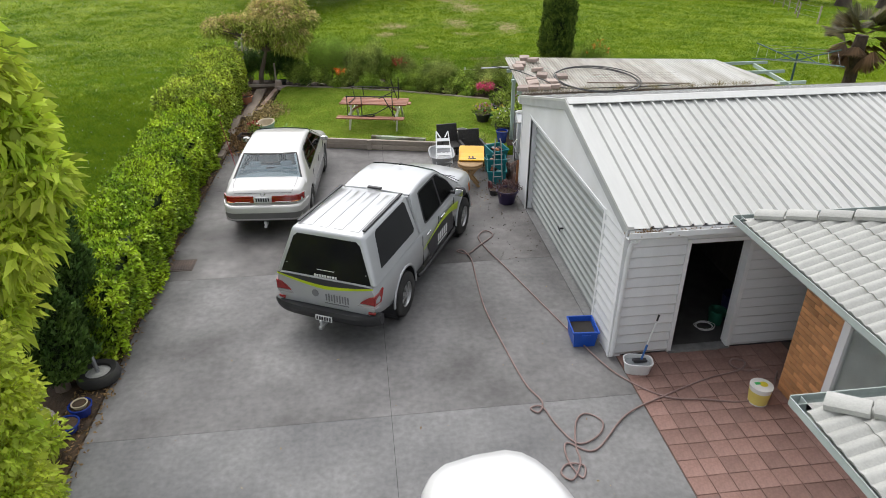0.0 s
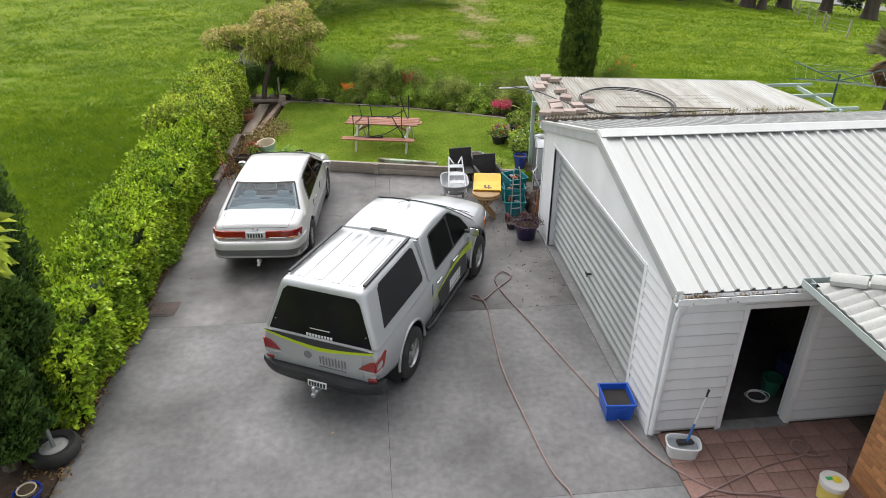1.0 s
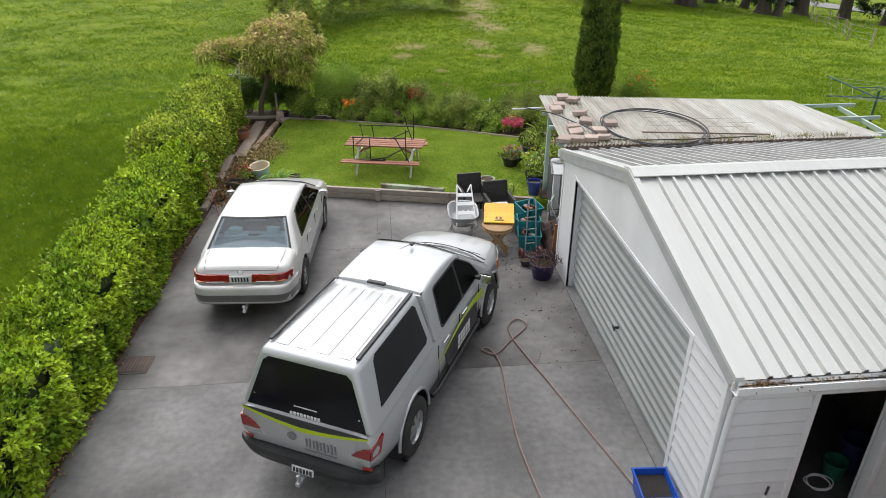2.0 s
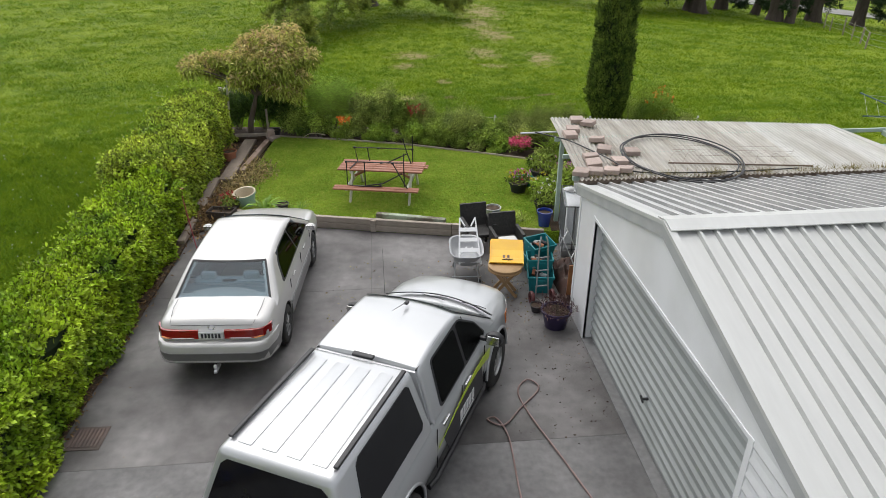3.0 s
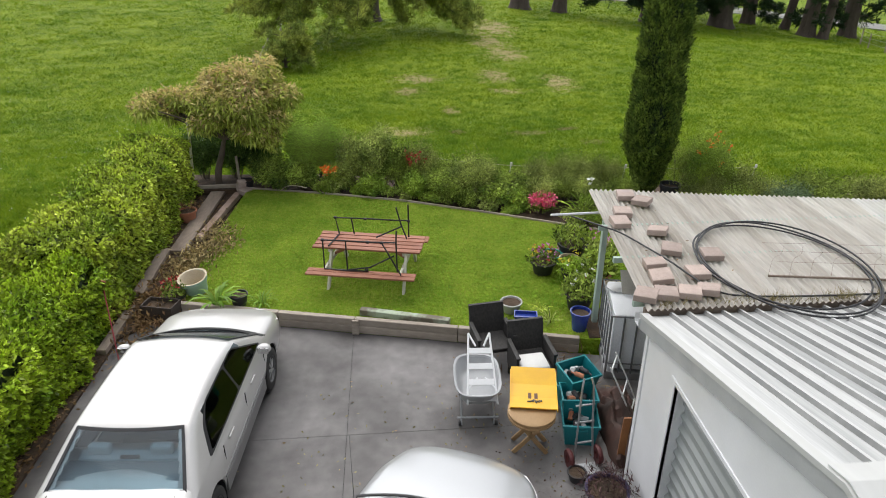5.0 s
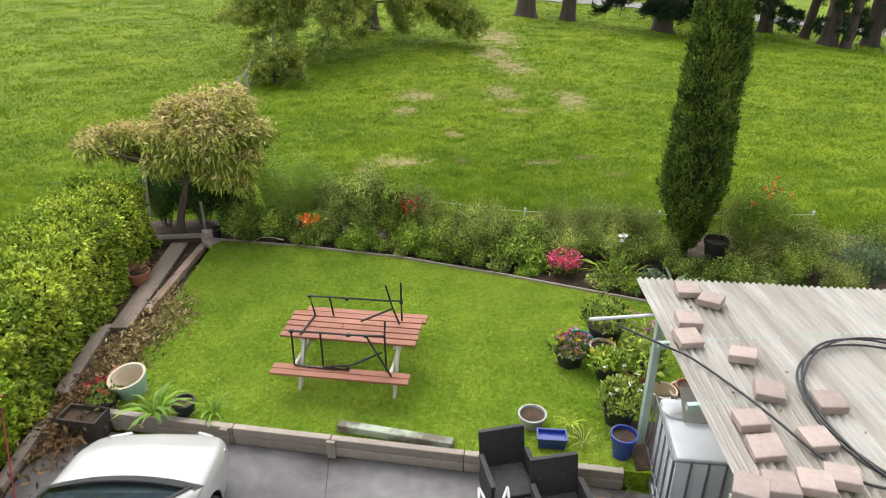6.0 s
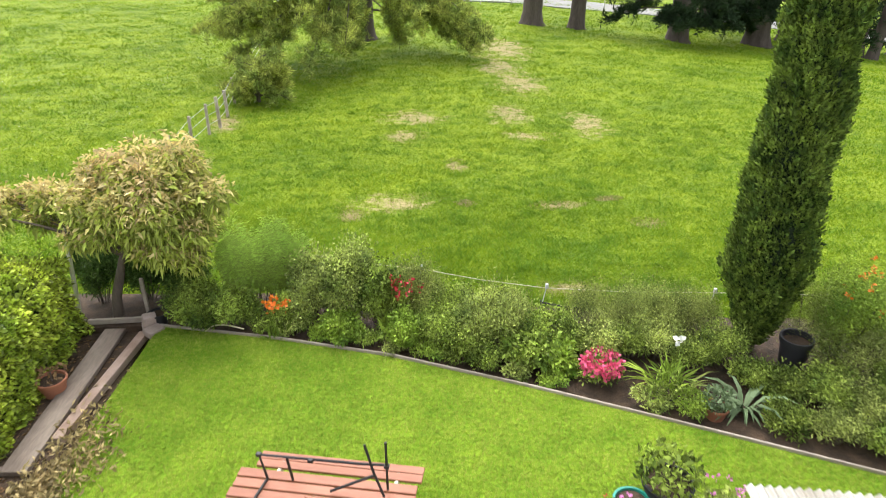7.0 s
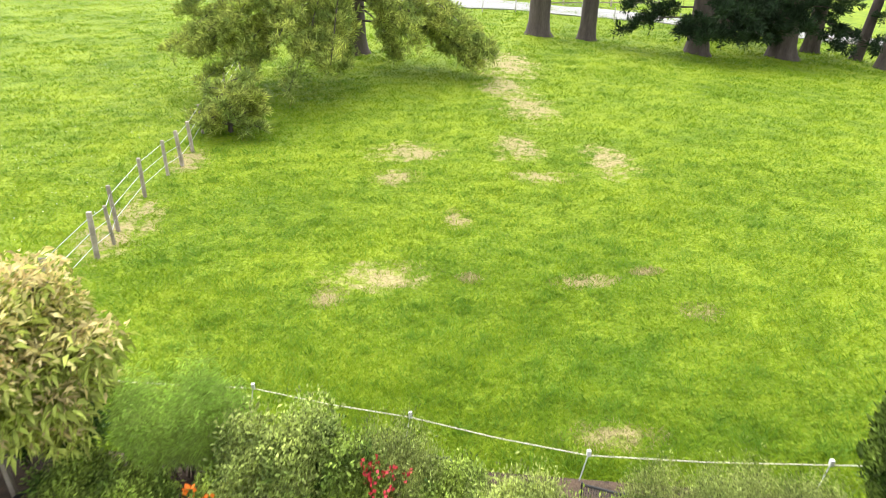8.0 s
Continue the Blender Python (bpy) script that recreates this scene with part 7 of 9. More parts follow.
SR, SY0, SY1 = 0.315, -1.40, 1.28
sbody = part("body", car_skin(S0, S1, s_hw, s_zs, s_zt, s_cr, tuck=0.05, n=72), PEARL, sedan, smooth=32)
cut(sbody, well_cutter(disc_cutters([(s * 0.83, y, SR + 0.01) for s in (-1, 1) for y in (SY0, SY1)], 0.365, 0.5), 0.57, -0.98, 0.62, 0.5, 1.3))
cabin_well(sedan, 0.57, -0.98, 0.62, 0.5, 0.95)
for s in (-1, 1):
    for y in (SY0, SY1):
        arch_liner(sedan, s * 0.74, y, SR + 0.01, 0.365, 0.26)
        wheel(sedan, s * 0.785, y, SR, 0.205, 0.20, 7, ALLOY, s)
    # grey lower cladding between the wheels
    part("lower_panel", boxed((s * 0.876, -0.06, 0.36), (0.03, 1.9, 0.2), bevel=0.01), PEARL_LOW, sedan)
    part("rub_strip", boxed((s * 0.894, -0.06, 0.52), (0.014, 1.96, 0.045), bevel=0.005), PEARL_LOW, sedan)
    for y in (-0.62, 0.38):
        part("door_handle", boxed((s * 0.885, y, 0.80), (0.022, 0.18, 0.035), bevel=0.008), PEARL, sedan)
    for y in (-0.92, 0.02, 0.98):
        part("door_gap", boxed((s * 0.882, y, 0.62), (0.012, 0.006, 0.5)), BLACK, sedan)
SB, SRZ = 0.94, 1.37
b_r, b_f, r_r, r_f = -1.74, 1.20, -1.01, 0.36
swb, swt = 0.825, 0.635
f_front = [(swb, b_f, SB), (-swb, b_f, SB), (-swt, r_f, SRZ), (swt, r_f, SRZ)]
top = Cabin(SB, SRZ, swb + 0.02, swt, b_r, r_r, r_f, b_f, 0.10, 0.16, 0.045, 0.035)
top.shell([(0, -0.80, 0.80, 0.14, 0.88), (1, -0.86, 0.86, 0.10, 0.88), (2, -0.86, -0.05, 0.12, 0.80), (2, 0.05, 0.55, 0.12, 0.80)], PEARL, sedan, "cabin_shell")
top.sheet(0, -0.90, 0.90, 0.06, 0.93, 0.006, GLASS_CLEAR, sedan, "rear_window", "curved rear window with cloudy reflections", corner=0.02)
for u0, u1, v0, v1 in ((-0.90, -0.855, 0.06, 0.93), (0.855, 0.90, 0.06, 0.93), (-0.86, 0.86, 0.885, 0.93), (-0.86, 0.86, 0.06, 0.11)):
    top.sheet(0, u0, u1, v0, v1, 0.010, BLACK, sedan, "window_seal")
top.sheet(1, -0.93, 0.93, 0.04, 0.93, 0.006, GLASS_CLEAR, sedan, "windscreen")
for u0, u1, v0, v1 in ((-0.93, -0.87, 0.04, 0.93), (0.87, 0.93, 0.04, 0.93), (-0.87, 0.87, 0.87, 0.93)):
    top.sheet(1, u0, u1, v0, v1, 0.010, BLACK, sedan, "window_seal")
part("cowl", curved_patch(f_front, 0.0, 1.0, -0.12, 0.05, 0.11, 0.0, 0.02), BLACK, sedan, smooth=60)
for s in (-1, 1):
    tinted = glass("sedan_side_glass_" + ("l" if s < 0 else "r"), (0.16, 0.20, 0.18), shine=0.06)
    top.side(s, rounded_outline([(-1.22, 0.03), (1.02, 0.03), (0.34, 0.88), (-0.72, 0.88), (-0.98, 0.62)], 0.10), 0.005, BLACK, sedan, "window_surround", thick=0.004)
    top.side(s, rounded_outline([(-1.12, 0.08), (-0.05, 0.08), (-0.05, 0.84), (-0.70, 0.84), (-0.92, 0.60)], 0.08), 0.010, tinted, sedan, "door_glass", "greenish side window", 0.004)
    top.side(s, rounded_outline([(0.0, 0.08), (0.94, 0.08), (0.33, 0.84), (0.0, 0.84)], 0.07), 0.010, tinted, sedan, "door_glass", "greenish side window", 0.004)
    mir = part("door_mirror", lathe(bm_new(), [(0, -0.06), (0.07, -0.05), (0.09, 0), (0.07, 0.05), (0, 0.07)], 14, pose(s * 0.96, 0.80, 1.0, 90, 0, 0) @ Matrix.Diagonal((1.15, 0.75, 1, 1))), PEARL, sedan, smooth=60)
    part("mirror_glass", boxed((s * 0.96, 0.742, 1.0), (0.15, 0.01, 0.09), bevel=0.003), CHROME, mir)
part("parcel_shelf", slab(bm_new(), [(-0.72, b_r + 0.16, SB + 0.075), (0.72, b_r + 0.16, SB + 0.075), (0.66, -1.30, SB + 0.08), (-0.66, -1.30, SB + 0.08)], (0, 0, -0.02)), mat("grey_shelf_cloth", (0.22, 0.25, 0.265), rough=0.8), sedan)
for s in (-1, 1):
    part("door_lining", boxed((s * 0.66, -0.2, SB + 0.035), (0.17, 1.7, 0.05), bevel=0.01), CABIN, sedan)
part("brake_light", boxed((0, -1.28, SB + 0.11), (0.22, 0.06, 0.04), bevel=0.01), BLACK, sedan)
part("rear_bench", boxed((0, -1.21, SB - 0.03), (1.16, 0.15, 0.34), (14, 0, 0), 0.04), SEAT_CLOTH, sedan)
for x, y in ((-0.34, -1.19), (0.34, -1.19), (-0.33, 0.12), (0.33, 0.12)):
    if y > 0:
        part("seat", boxed((x, y, SB - 0.05), (0.48, 0.15, 0.5), (14, 0, 0), 0.05), SEAT_CLOTH, sedan)
    part("headrest", boxed((x, y - 0.04, SB + (0.18 if y < 0 else 0.285)), (0.25, 0.10, 0.13), bevel=0.035), SEAT_CLOTH, sedan)
part("dashboard", slab(bm_new(), [(-0.66, 0.60, SB + 0.05), (0.66, 0.60, SB + 0.05), (0.72, 1.12, SB + 0.035), (-0.72, 1.12, SB + 0.035)], (0, 0, -0.02)), CABIN, sedan)
# tail: boot line, lamps, plate, bumper
bx = lambda x: float(np.interp(abs(x), [0, 0.6, 0.70, 0.80, 0.86, 0.9], [S0, S0 + 0.005, S0 + 0.03, S0 + 0.10, S0 + 0.27, S0 + 0.42])) - 0.03
for s in (-1, 1):
    def strip(x0, x1, z0, z1, out, n=8):
        xs = np.linspace(x0, x1, n)
        bm = bm_new()
        loft(bm, [[(s * x, bx(x) + 0.05, z0), (s * x, bx(x) - out, z0), (s * x, bx(x) - out + 0.03, z1), (s * x, bx(x) + 0.08, z1)] for x in xs])
        return bm
    lamp = part("tail_lamp", strip(0.19, 0.84, 0.755, 0.875, 0.012), LAMP_RED, sedan, "red tail lamp with amber and clear lenses", smooth=30)
    part("clear_lens", strip(0.26, 0.58, 0.764, 0.784, 0.018, 4), LAMP_CLEAR, lamp)
    part("amber_lens", strip(0.62, 0.75, 0.764, 0.784, 0.02, 6), LAMP_AMBER, lamp)
plate = part("number_plate", boxed((0, S0 - 0.045, 0.815), (0.36, 0.014, 0.115), (-6, 0, 0), 0.004), PLATE_WHITE, sedan)
bm = bm_new()
for k in range(6):
    box(bm, (-0.125 + 0.05 * k, S0 - 0.055, 0.815), (0.03, 0.006, 0.07), (-6, 0, 0))
part("plate_bars", bm, MARK_DARK, plate)
bm = bm_new()
loft(bm, [[(x, bx(x) - 0.09, 0.40), (x, bx(x) + 0.1, 0.38), (x, bx(x) + 0.1, 0.70), (x, bx(x) - 0.06, 0.705), (x, bx(x) - 0.105, 0.66)] for x in np.linspace(-0.885, 0.885, 23)])
part("rear_bumper", bm, PEARL, sedan, "two-tone rear bumper", smooth=50)
bm = bm_new()
loft(bm, [[(x, bx(x) - 0.085, 0.385), (x, bx(x) + 0.1, 0.37), (x, bx(x) + 0.1, 0.56), (x, bx(x) - 0.112, 0.56)] for x in np.linspace(-0.89, 0.89, 23)])
part("bumper_skirt", bm, PEARL_LOW, sedan, smooth=50)
bm = bm_new()
box(bm, (0.02, S0 - 0.08, 0.27), (0.05, 0.22, 0.04), bevel=0.005)
lathe(bm, [(0.018, 0), (0.018, 0.04), (0.03, 0.06), (0.024, 0.09), (0, 0.1)], 12, pose(0.02, S0 - 0.15, 0.28))
part("tow_ball", bm, MARK_WHITE, sedan)
bm = bm_new()
tube(bm, [(x, S0 + 0.055, 0.925) for x in np.linspace(-0.6, 0.6, 7)], 0.004, 4)
for s in (-1, 1):
    tube(bm, [(s * 0.61, S0 + 0.07, 0.95), (s * 0.66, S0 + 0.4, 1.01), (s * 0.66, b_r - 0.05, 1.02)], 0.004, 4)
part("boot_gap", bm, BLACK, sedan)
bm = bm_new()
lathe(bm, [(0.035, 0), (0.045, 0.004), (0.055, 0)], 16, pose(0, S0 + 0.025, 0.905, 78, 0, 0), 0.75)
part("boot_emblem", bm, CHROME, sedan)
for s in (-1, 1):
    part("head_lamp", slab(bm_new(), [(s * 0.82, 2.02, 0.68), (s * 0.80, 2.10, 0.56), (s * 0.58, 2.34, 0.54), (s * 0.36, 2.40, 0.55), (s * 0.40, 2.36, 0.66), (s * 0.6, 2.26, 0.69)], (s * 0.02, 0.02, 0.01)), LAMP_CLEAR, sedan)

# --- white car below the camera's start ---
van = thing("white_car", 1.92, 4.38, 0, 190, "white rounded people mover parked on the concrete", "car")
V0, V1 = -2.2, 2.4
v_hw = smooth_line([V0, V0 + 0.1, -1.5, 1.5, 2.0, 2.3, V1], [0.72, 0.84, 0.88, 0.88, 0.82, 0.62, 0.4])
v_zs = smooth_line([V0, V1], [0.28, 0.28])
v_zt = smooth_line([V0, 1.2, 2.0, 2.3, V1], [1.0, 1.0, 0.95, 0.85, 0.7])
v_cr = smooth_line([V0, 1.0, 1.4, V1], [0, 0, 0.06, 0.03])
vb = part("body", car_skin(V0, V1, v_hw, v_zs, v_zt, v_cr, n=48), VAN_WHITE, van, smooth=32)
cut(vb, disc_cutters([(s * 0.83, y, 0.33) for s in (-1, 1) for y in (-1.4, 1.4)], 0.38, 0.5))
for s in (-1, 1):
    for y in (-1.4, 1.4):
        arch_liner(van, s * 0.74, y, 0.33, 0.38, 0.26)
        wheel(van, s * 0.78, y, 0.315, 0.2, 0.2, 5, ALLOY, s)
def plan(hx, y0, y1, z, n=28):
    """A rounded outline between two stations of the roof."""
    c, h = (y0 + y1) / 2, (y1 - y0) / 2
    return [(hx * abs(math.cos(a)) ** 0.55 * math.copysign(1, math.cos(a)), c + h * abs(math.sin(a)) ** 0.75 * math.copysign(1, math.sin(a)), z) for a in (2 * math.pi * k / n for k in range(n))]
part("cabin", loft(bm_new(), [plan(0.82, -2.15, 1.6, 1.0), plan(0.76, -2.14, 1.1, 1.45)]), flat("dark_cabin_glass", (0.015, 0.016, 0.018), 0.05, coat=1.0), van, "dark wrap-around windows", smooth=50)
part("roof", loft(bm_new(), [plan(0.80, -2.16, 1.12, 1.44), plan(0.785, -2.14, 1.0, 1.64), plan(0.74, -2.06, 0.85, 1.78), plan(0.62, -1.86, 0.6, 1.88), plan(0.38, -1.5, 0.3, 1.935), plan(0.12, -1.1, 0.0, 1.95)]), VAN_WHITE, van, "smooth white domed roof", smooth=60)

# ---- shelter behind the garage ----
FIBRE = mat("weathered_fibreglass_sheet", (0.64, 0.615, 0.57), (0.40, 0.36, 0.31), 0.55, scale=1.1, fine=7, fine_amt=0.32, streak=(4.0, 0.16, 1), translucent=0.3)
FIBRE_CLEAN = mat("paler_fibreglass_sheet", (0.72, 0.71, 0.69), (0.52, 0.495, 0.45), 0.5, scale=0.9, fine=7, fine_amt=0.2, streak=(3.0, 0.2, 1), translucent=0.35)
POST_GREEN = mat("pale_green_paint", (0.42, 0.52, 0.45), (0.36, 0.45, 0.39), 0.5, fine_amt=0.1)
LX0, LX1, LY0, LY1, LZ0, LZ1 = 4.45, 10.2, 16.72, 20.3, 2.52, 2.50
shelter = thing("lean_to_shelter", LX0, LY0, 0, label="open lean-to with a weathered corrugated fibreglass roof", category="shelter")


def sh(x, y, z):
    return (x - LX0, y - LY0, z)


def skew(y):
    return 0.35 * (y - LY0) / (LY1 - LY0)


def far_edge(x):
    return 20.4 - 0.18 * (x - 4.8)


sheets = [(LX0 + k * 0.82, LX0 + (k + 1) * 0.82 + 0.04) for k in range(7)] + [(LX0 + 5.74, LX0 + 6.46)]     # the last one is cut askew
for i, (x0, x1) in enumerate(sheets):
    n = int((x1 - x0) / 0.0095)
    v, f = [], []
    ragged = 0.04 * rng.random()
    for j in range(5):
        for k in range(n + 1):
            x = x0 + (x1 - x0 - (0.6 * j / 4 if i == 7 else 0)) * k / n
            y = LY0 - 0.05 + (far_edge(x + 0.35) + ragged - LY0 + 0.05) * j / 4
            v.append(sh(x + skew(y), y, LZ0 + (LZ1 - LZ0) * j / 4 + 0.017 * math.sin(x * 2 * math.pi / 0.076) + 0.004 * (i % 2)))
    for j in range(4):
        for k in range(n):
            a = j * (n + 1) + k
            f.append((a, a + 1, a + n + 2, a + n + 1))
    soup("roof_sheet", v, f, FIBRE if i < 5 else FIBRE_CLEAN, shelter, "weathered off-white corrugated sheet" if i == 0 else "")
part("front_beam", boxed(sh((LX0 + LX1) / 2 + 0.3, LY0 + 0.05, LZ0 - 0.14), (LX1 - LX0 + 0.6, 0.05, 0.22)), OLD_TIMBER, shelter, "dark timber beam behind the garage gutter")
for y in (LY0 + 0.2, LY0 + 1.3, LY0 + 2.3):
    part("batten", boxed(sh((LX0 + LX1) / 2 + 0.7 + skew(y), y, LZ0 - 0.055), (LX1 - LX0 + 1.6, 0.05, 0.075)), POST_GREEN, shelter)
for k, x in enumerate((LX0 + 0.25, LX0 + 2.9, LX1 - 0.2, LX1 + 1.0)):
    a, b = sh(x, LY0 + 0.05, LZ0 - 0.13), sh(x + 0.3, far_edge(x + 0.3) - 0.2, LZ1 - 0.13)
    part("rafter", slab(bm_new(), [(a[0], a[1], a[2]), (b[0], b[1], b[2]), (b[0], b[1], b[2] + 0.09), (a[0], a[1], a[2] + 0.09)], (0.05, 0, 0)), POST_GREEN, shelter)
for x, y in ((5.0, 19.95), (7.6, 19.65), (10.2, 19.2)):
    part("post", boxed(sh(x, y, (LZ1 - 0.13 + LAWN_Z - 0.2) / 2), (0.09, 0.09, LZ1 - 0.13 - LAWN_Z + 0.2), bevel=0.006), POST_GREEN, shelter, "pale green timber post")
part("sticking_out_pipe", tube(bm_new(), [sh(4.02, 19.68, 2.40), sh(5.1, 19.72, 2.40)], 0.020, 8), WHITE_PAINT, shelter, "white pipe sticking out under the roof")
n = 26
leaves("roof_dirt", np.stack([rng.normal(0.9, 0.5, n), rng.uniform(0.0, 3.4, n), np.full(n, LZ0 + 0.014)], 1), rng.normal(size=(n, 3)) * [1, 1, 0.1], 0.05, DEAD_LEAF, shelter, fold=0.05)

# paving slabs that weigh the roof down
SLAB = mat("pinkish_concrete_block", (0.46, 0.365, 0.32), (0.34, 0.27, 0.23), 0.85, scale=4, fine=50, fine_amt=0.2, bump=0.004, vary=0.18)
block_me = mesh_of(boxed((0, 0, 0.042), (0.26, 0.24, 0.085), bevel=0.008), "concrete_block", SLAB)
for x, y, a in ((5.27, 19.96, -10), (5.45, 19.70, -42), (5.01, 19.31, -8), (4.86, 18.97, 4), (5.30, 18.62, -30), (5.27, 18.06, -22), (5.73, 17.86, -6), (4.90, 17.67, -5), (4.86, 17.34, -6), (5.34, 17.40, 3),
                (5.30, 16.97, -28), (5.05, 16.93, -20), (4.76, 16.93, -14), (4.52, 16.92, -30)):
    ob = new("concrete_block", block_me)
    ob.matrix_world = pose(x, y, LZ0 + 0.016, rng.normal() * 4, rng.normal() * 4, a)
    tagged(ob, "pinkish concrete block weighing down the shelter roof", "block", "roof weights")

# black water pipe in a big loose coil
PIPE = mat("black_poly_pipe", (0.022, 0.022, 0.024), rough=0.4)
coil = thing("coiled_pipe", 6.5, 17.6, LZ0 + 0.012, label="black plastic pipe in a wide loose coil on the roof", category="pipe")
pts = []
for k in range(49):
    a = 2 * math.pi * k / 16 + 2.6
    w = 1.0 + 0.035 * math.sin(k * 0.9) + 0.04 * (k // 16 - 1)
    pts.append((1.0 * w * math.cos(a) + 0.03 * (k // 16), 1.22 * w * math.sin(a) - 0.02 * k / 16, 0.022 + 0.008 * (k / 14)))
part("pipe", tube(bm_new(), spline(pts, 4), 0.0125, 8), PIPE, coil, smooth=60)
loose = thing("loose_pipe", 4.45, 19.2, LZ0, label="black plastic pipe running down over the roof edge", category="pipe")
pts = [(-0.2, 0.15, 0.0), (0.14, -0.33, 0.035), (0.33, -0.57, 0.035), (0.57, -1.14, 0.035), (0.66, -1.6, 0.085), (0.76, -1.96, 0.085), (0.92, -2.2, 0.035), (1.3, -2.38, 0.035), (2.6, -2.45, 0.035), (3.9, -2.4, 0.035)]
part("pipe", tube(bm_new(), spline(pts, 6), 0.0125, 8), PIPE, loose, smooth=60)
RUST = mat("rusty_steel", (0.16, 0.11, 0.08), (0.24, 0.19, 0.15), 0.8, fine_amt=0.35)
rail = thing("steel_trellis", 6.2, 17.28, LZ0 + 0.02, -9, "rusty steel angle with thin wire loops on the roof", "trellis")
part("angle_bar", boxed((1.25, 0, 0.012), (2.5, 0.02, 0.024)), RUST, rail)
bm = bm_new()
for k in range(9):
    tube(bm, spline([(0.25 * k, 0, 0.03), (0.25 * k + 0.15, 0.3, 0.10), (0.25 * k + 0.35, 0.55, 0.05), (0.25 * k + 0.5, 0.85, 0.03)], 4), 0.0022, 4)
for y in (0.3, 0.6, 0.85):
    tube(bm, [(0.2, y, 0.06), (2.4, y + 0.05, 0.05)], 0.0022, 4)
part("wire", bm, RUST, rail)
tufts = thing("roof_weeds", 4.4, 16.75, LZ0 - 0.02, label="dry weeds growing along the roof gutter", category="weeds")
n = 900
wx = np.concatenate([rng.uniform(0.2, 6.0, n // 2), rng.choice([1.65, 2.4, 3.3, 4.2, 4.9, 5.6], n - n // 2) + rng.normal(size=n - n // 2) * 0.09])
v, f = blades(np.stack([wx, rng.normal(0.0, 0.035, n), np.zeros(n)], 1), 0.12, 0.7, 0.010)
soup("weeds", v, f, DRY_GRASS, tufts)

# ---- water tank in a cage ----
tank = thing("water_tank", 5.40, 19.13, 0, -11, "white plastic cube tank in a galvanised steel cage", "tank")
CAGE = mat("dull_cage_steel", (0.16, 0.165, 0.17), (0.24, 0.245, 0.25), 0.5, 0.4, fine_amt=0.2)
part("pallet", boxed((0, 0, 0.07), (1.0, 1.15, 0.13), bevel=0.01), GALV, tank)
part("bottle", boxed((0, 0, 0.66), (0.92, 1.08, 1.02), bevel=0.07), mat("milky_tank_plastic", (0.74, 0.76, 0.78), (0.62, 0.64, 0.66), 0.35, scale=1.2), tank, "milky white plastic bottle", smooth=40)
for k in range(6):
    x = -0.48 + 0.192 * k
    for s in (-1, 1):
        part("cage_bar", tube(bm_new(), [(x, s * 0.565, 0.12), (x, s * 0.565, 1.16)], 0.014, 6), CAGE, tank)
for k in range(6):
    y = -0.565 + 0.226 * k
    for s in (-1, 1):
        part("cage_bar", tube(bm_new(), [(s * 0.485, y, 0.12), (s * 0.485, y, 1.16)], 0.014, 6), CAGE, tank)
for z in (0.3, 1.15):
    part("cage_ring", tube(bm_new(), [(-0.49, -0.57, z), (0.49, -0.57, z), (0.49, 0.57, z), (-0.49, 0.57, z), (-0.49, -0.57, z)], 0.013, 6), CAGE, tank)
bag = thing("plastic_bag", 5.13, 19.42, 1.165, label="crumpled white plastic bag on the tank", category="bag")
bm = bm_new()
bmesh.ops.create_icosphere(bm, subdivisions=3, radius=0.13)
for q in bm.verts:
    q.co *= 1 + 0.35 * noise.noise(q.co * 9)
    q.co.z = q.co.z * 0.35 + 0.035
    q.co.x *= 1.2
part("bag", bm, flat("white_plastic", (0.7, 0.7, 0.7), 0.4), bag, smooth=25)
sheet = thing("grey_board", 5.42, 19.35, 1.2, -10, "grey board leaning on the tank", "board")
part("board", boxed((0, 0, 0.12), (0.5, 0.45, 0.02), (28, 0, 0), 0.004), mat("grey_board", (0.3, 0.29, 0.26), rough=0.8), sheet)

# ---- picnic table with a steel frame on it ----
picnic = thing("picnic_table", 1.12, 22.0, LAWN_Z, -12.4, "red-stained timber picnic table with cream legs on the lawn", "table")
for k in range(5):
    part("tabletop_plank", boxed((0.01 * (k % 2), -0.30 + 0.15 * k, 0.70), (2.07, 0.124, 0.035), bevel=0.006), RED_TIMBER, picnic)
for s in (-1, 1):
    for k in (-1, 1):
        part("bench_plank", boxed((0, s * 0.80 + k * 0.065, 0.425), (2.04, 0.118, 0.035), bevel=0.006), RED_TIMBER, picnic)
    part("cross_beam", boxed((s * 0.72, 0, 0.385), (0.045, 1.62, 0.09), bevel=0.005), CREAM, picnic)
    part("top_bearer", boxed((s * 0.72, 0, 0.64), (0.045, 0.66, 0.08), bevel=0.005), CREAM, picnic)
    for t in (-1, 1):
        part("leg", slab(bm_new(), [(s * 0.72 + 0.025, t * 0.24, 0.66), (s * 0.72 + 0.025, t * 0.34, 0.66), (s * 0.72 + 0.025, t * 0.72, 0.0), (s * 0.72 + 0.025, t * 0.61, 0.0)], (0.045, 0, 0)), CREAM, picnic)
    part("brace", slab(bm_new(), [(s * 0.70, -0.04, 0.40), (s * 0.70, 0.04, 0.40), (s * 0.15, 0.04, 0.68), (s * 0.15, -0.04, 0.68)], (0, 0, 0.05)), RED_TIMBER, picnic)
BAR = mat("black_steel_bar", (0.012, 0.012, 0.014), (0.03, 0.028, 0.027), 0.5, 0.1, fine_amt=0.25)
rack = thing("folding_rack", 1.12, 22.0, LAWN_Z + 0.7175, -12.4, "black folding steel rack standing on the picnic table and bench", "rack")
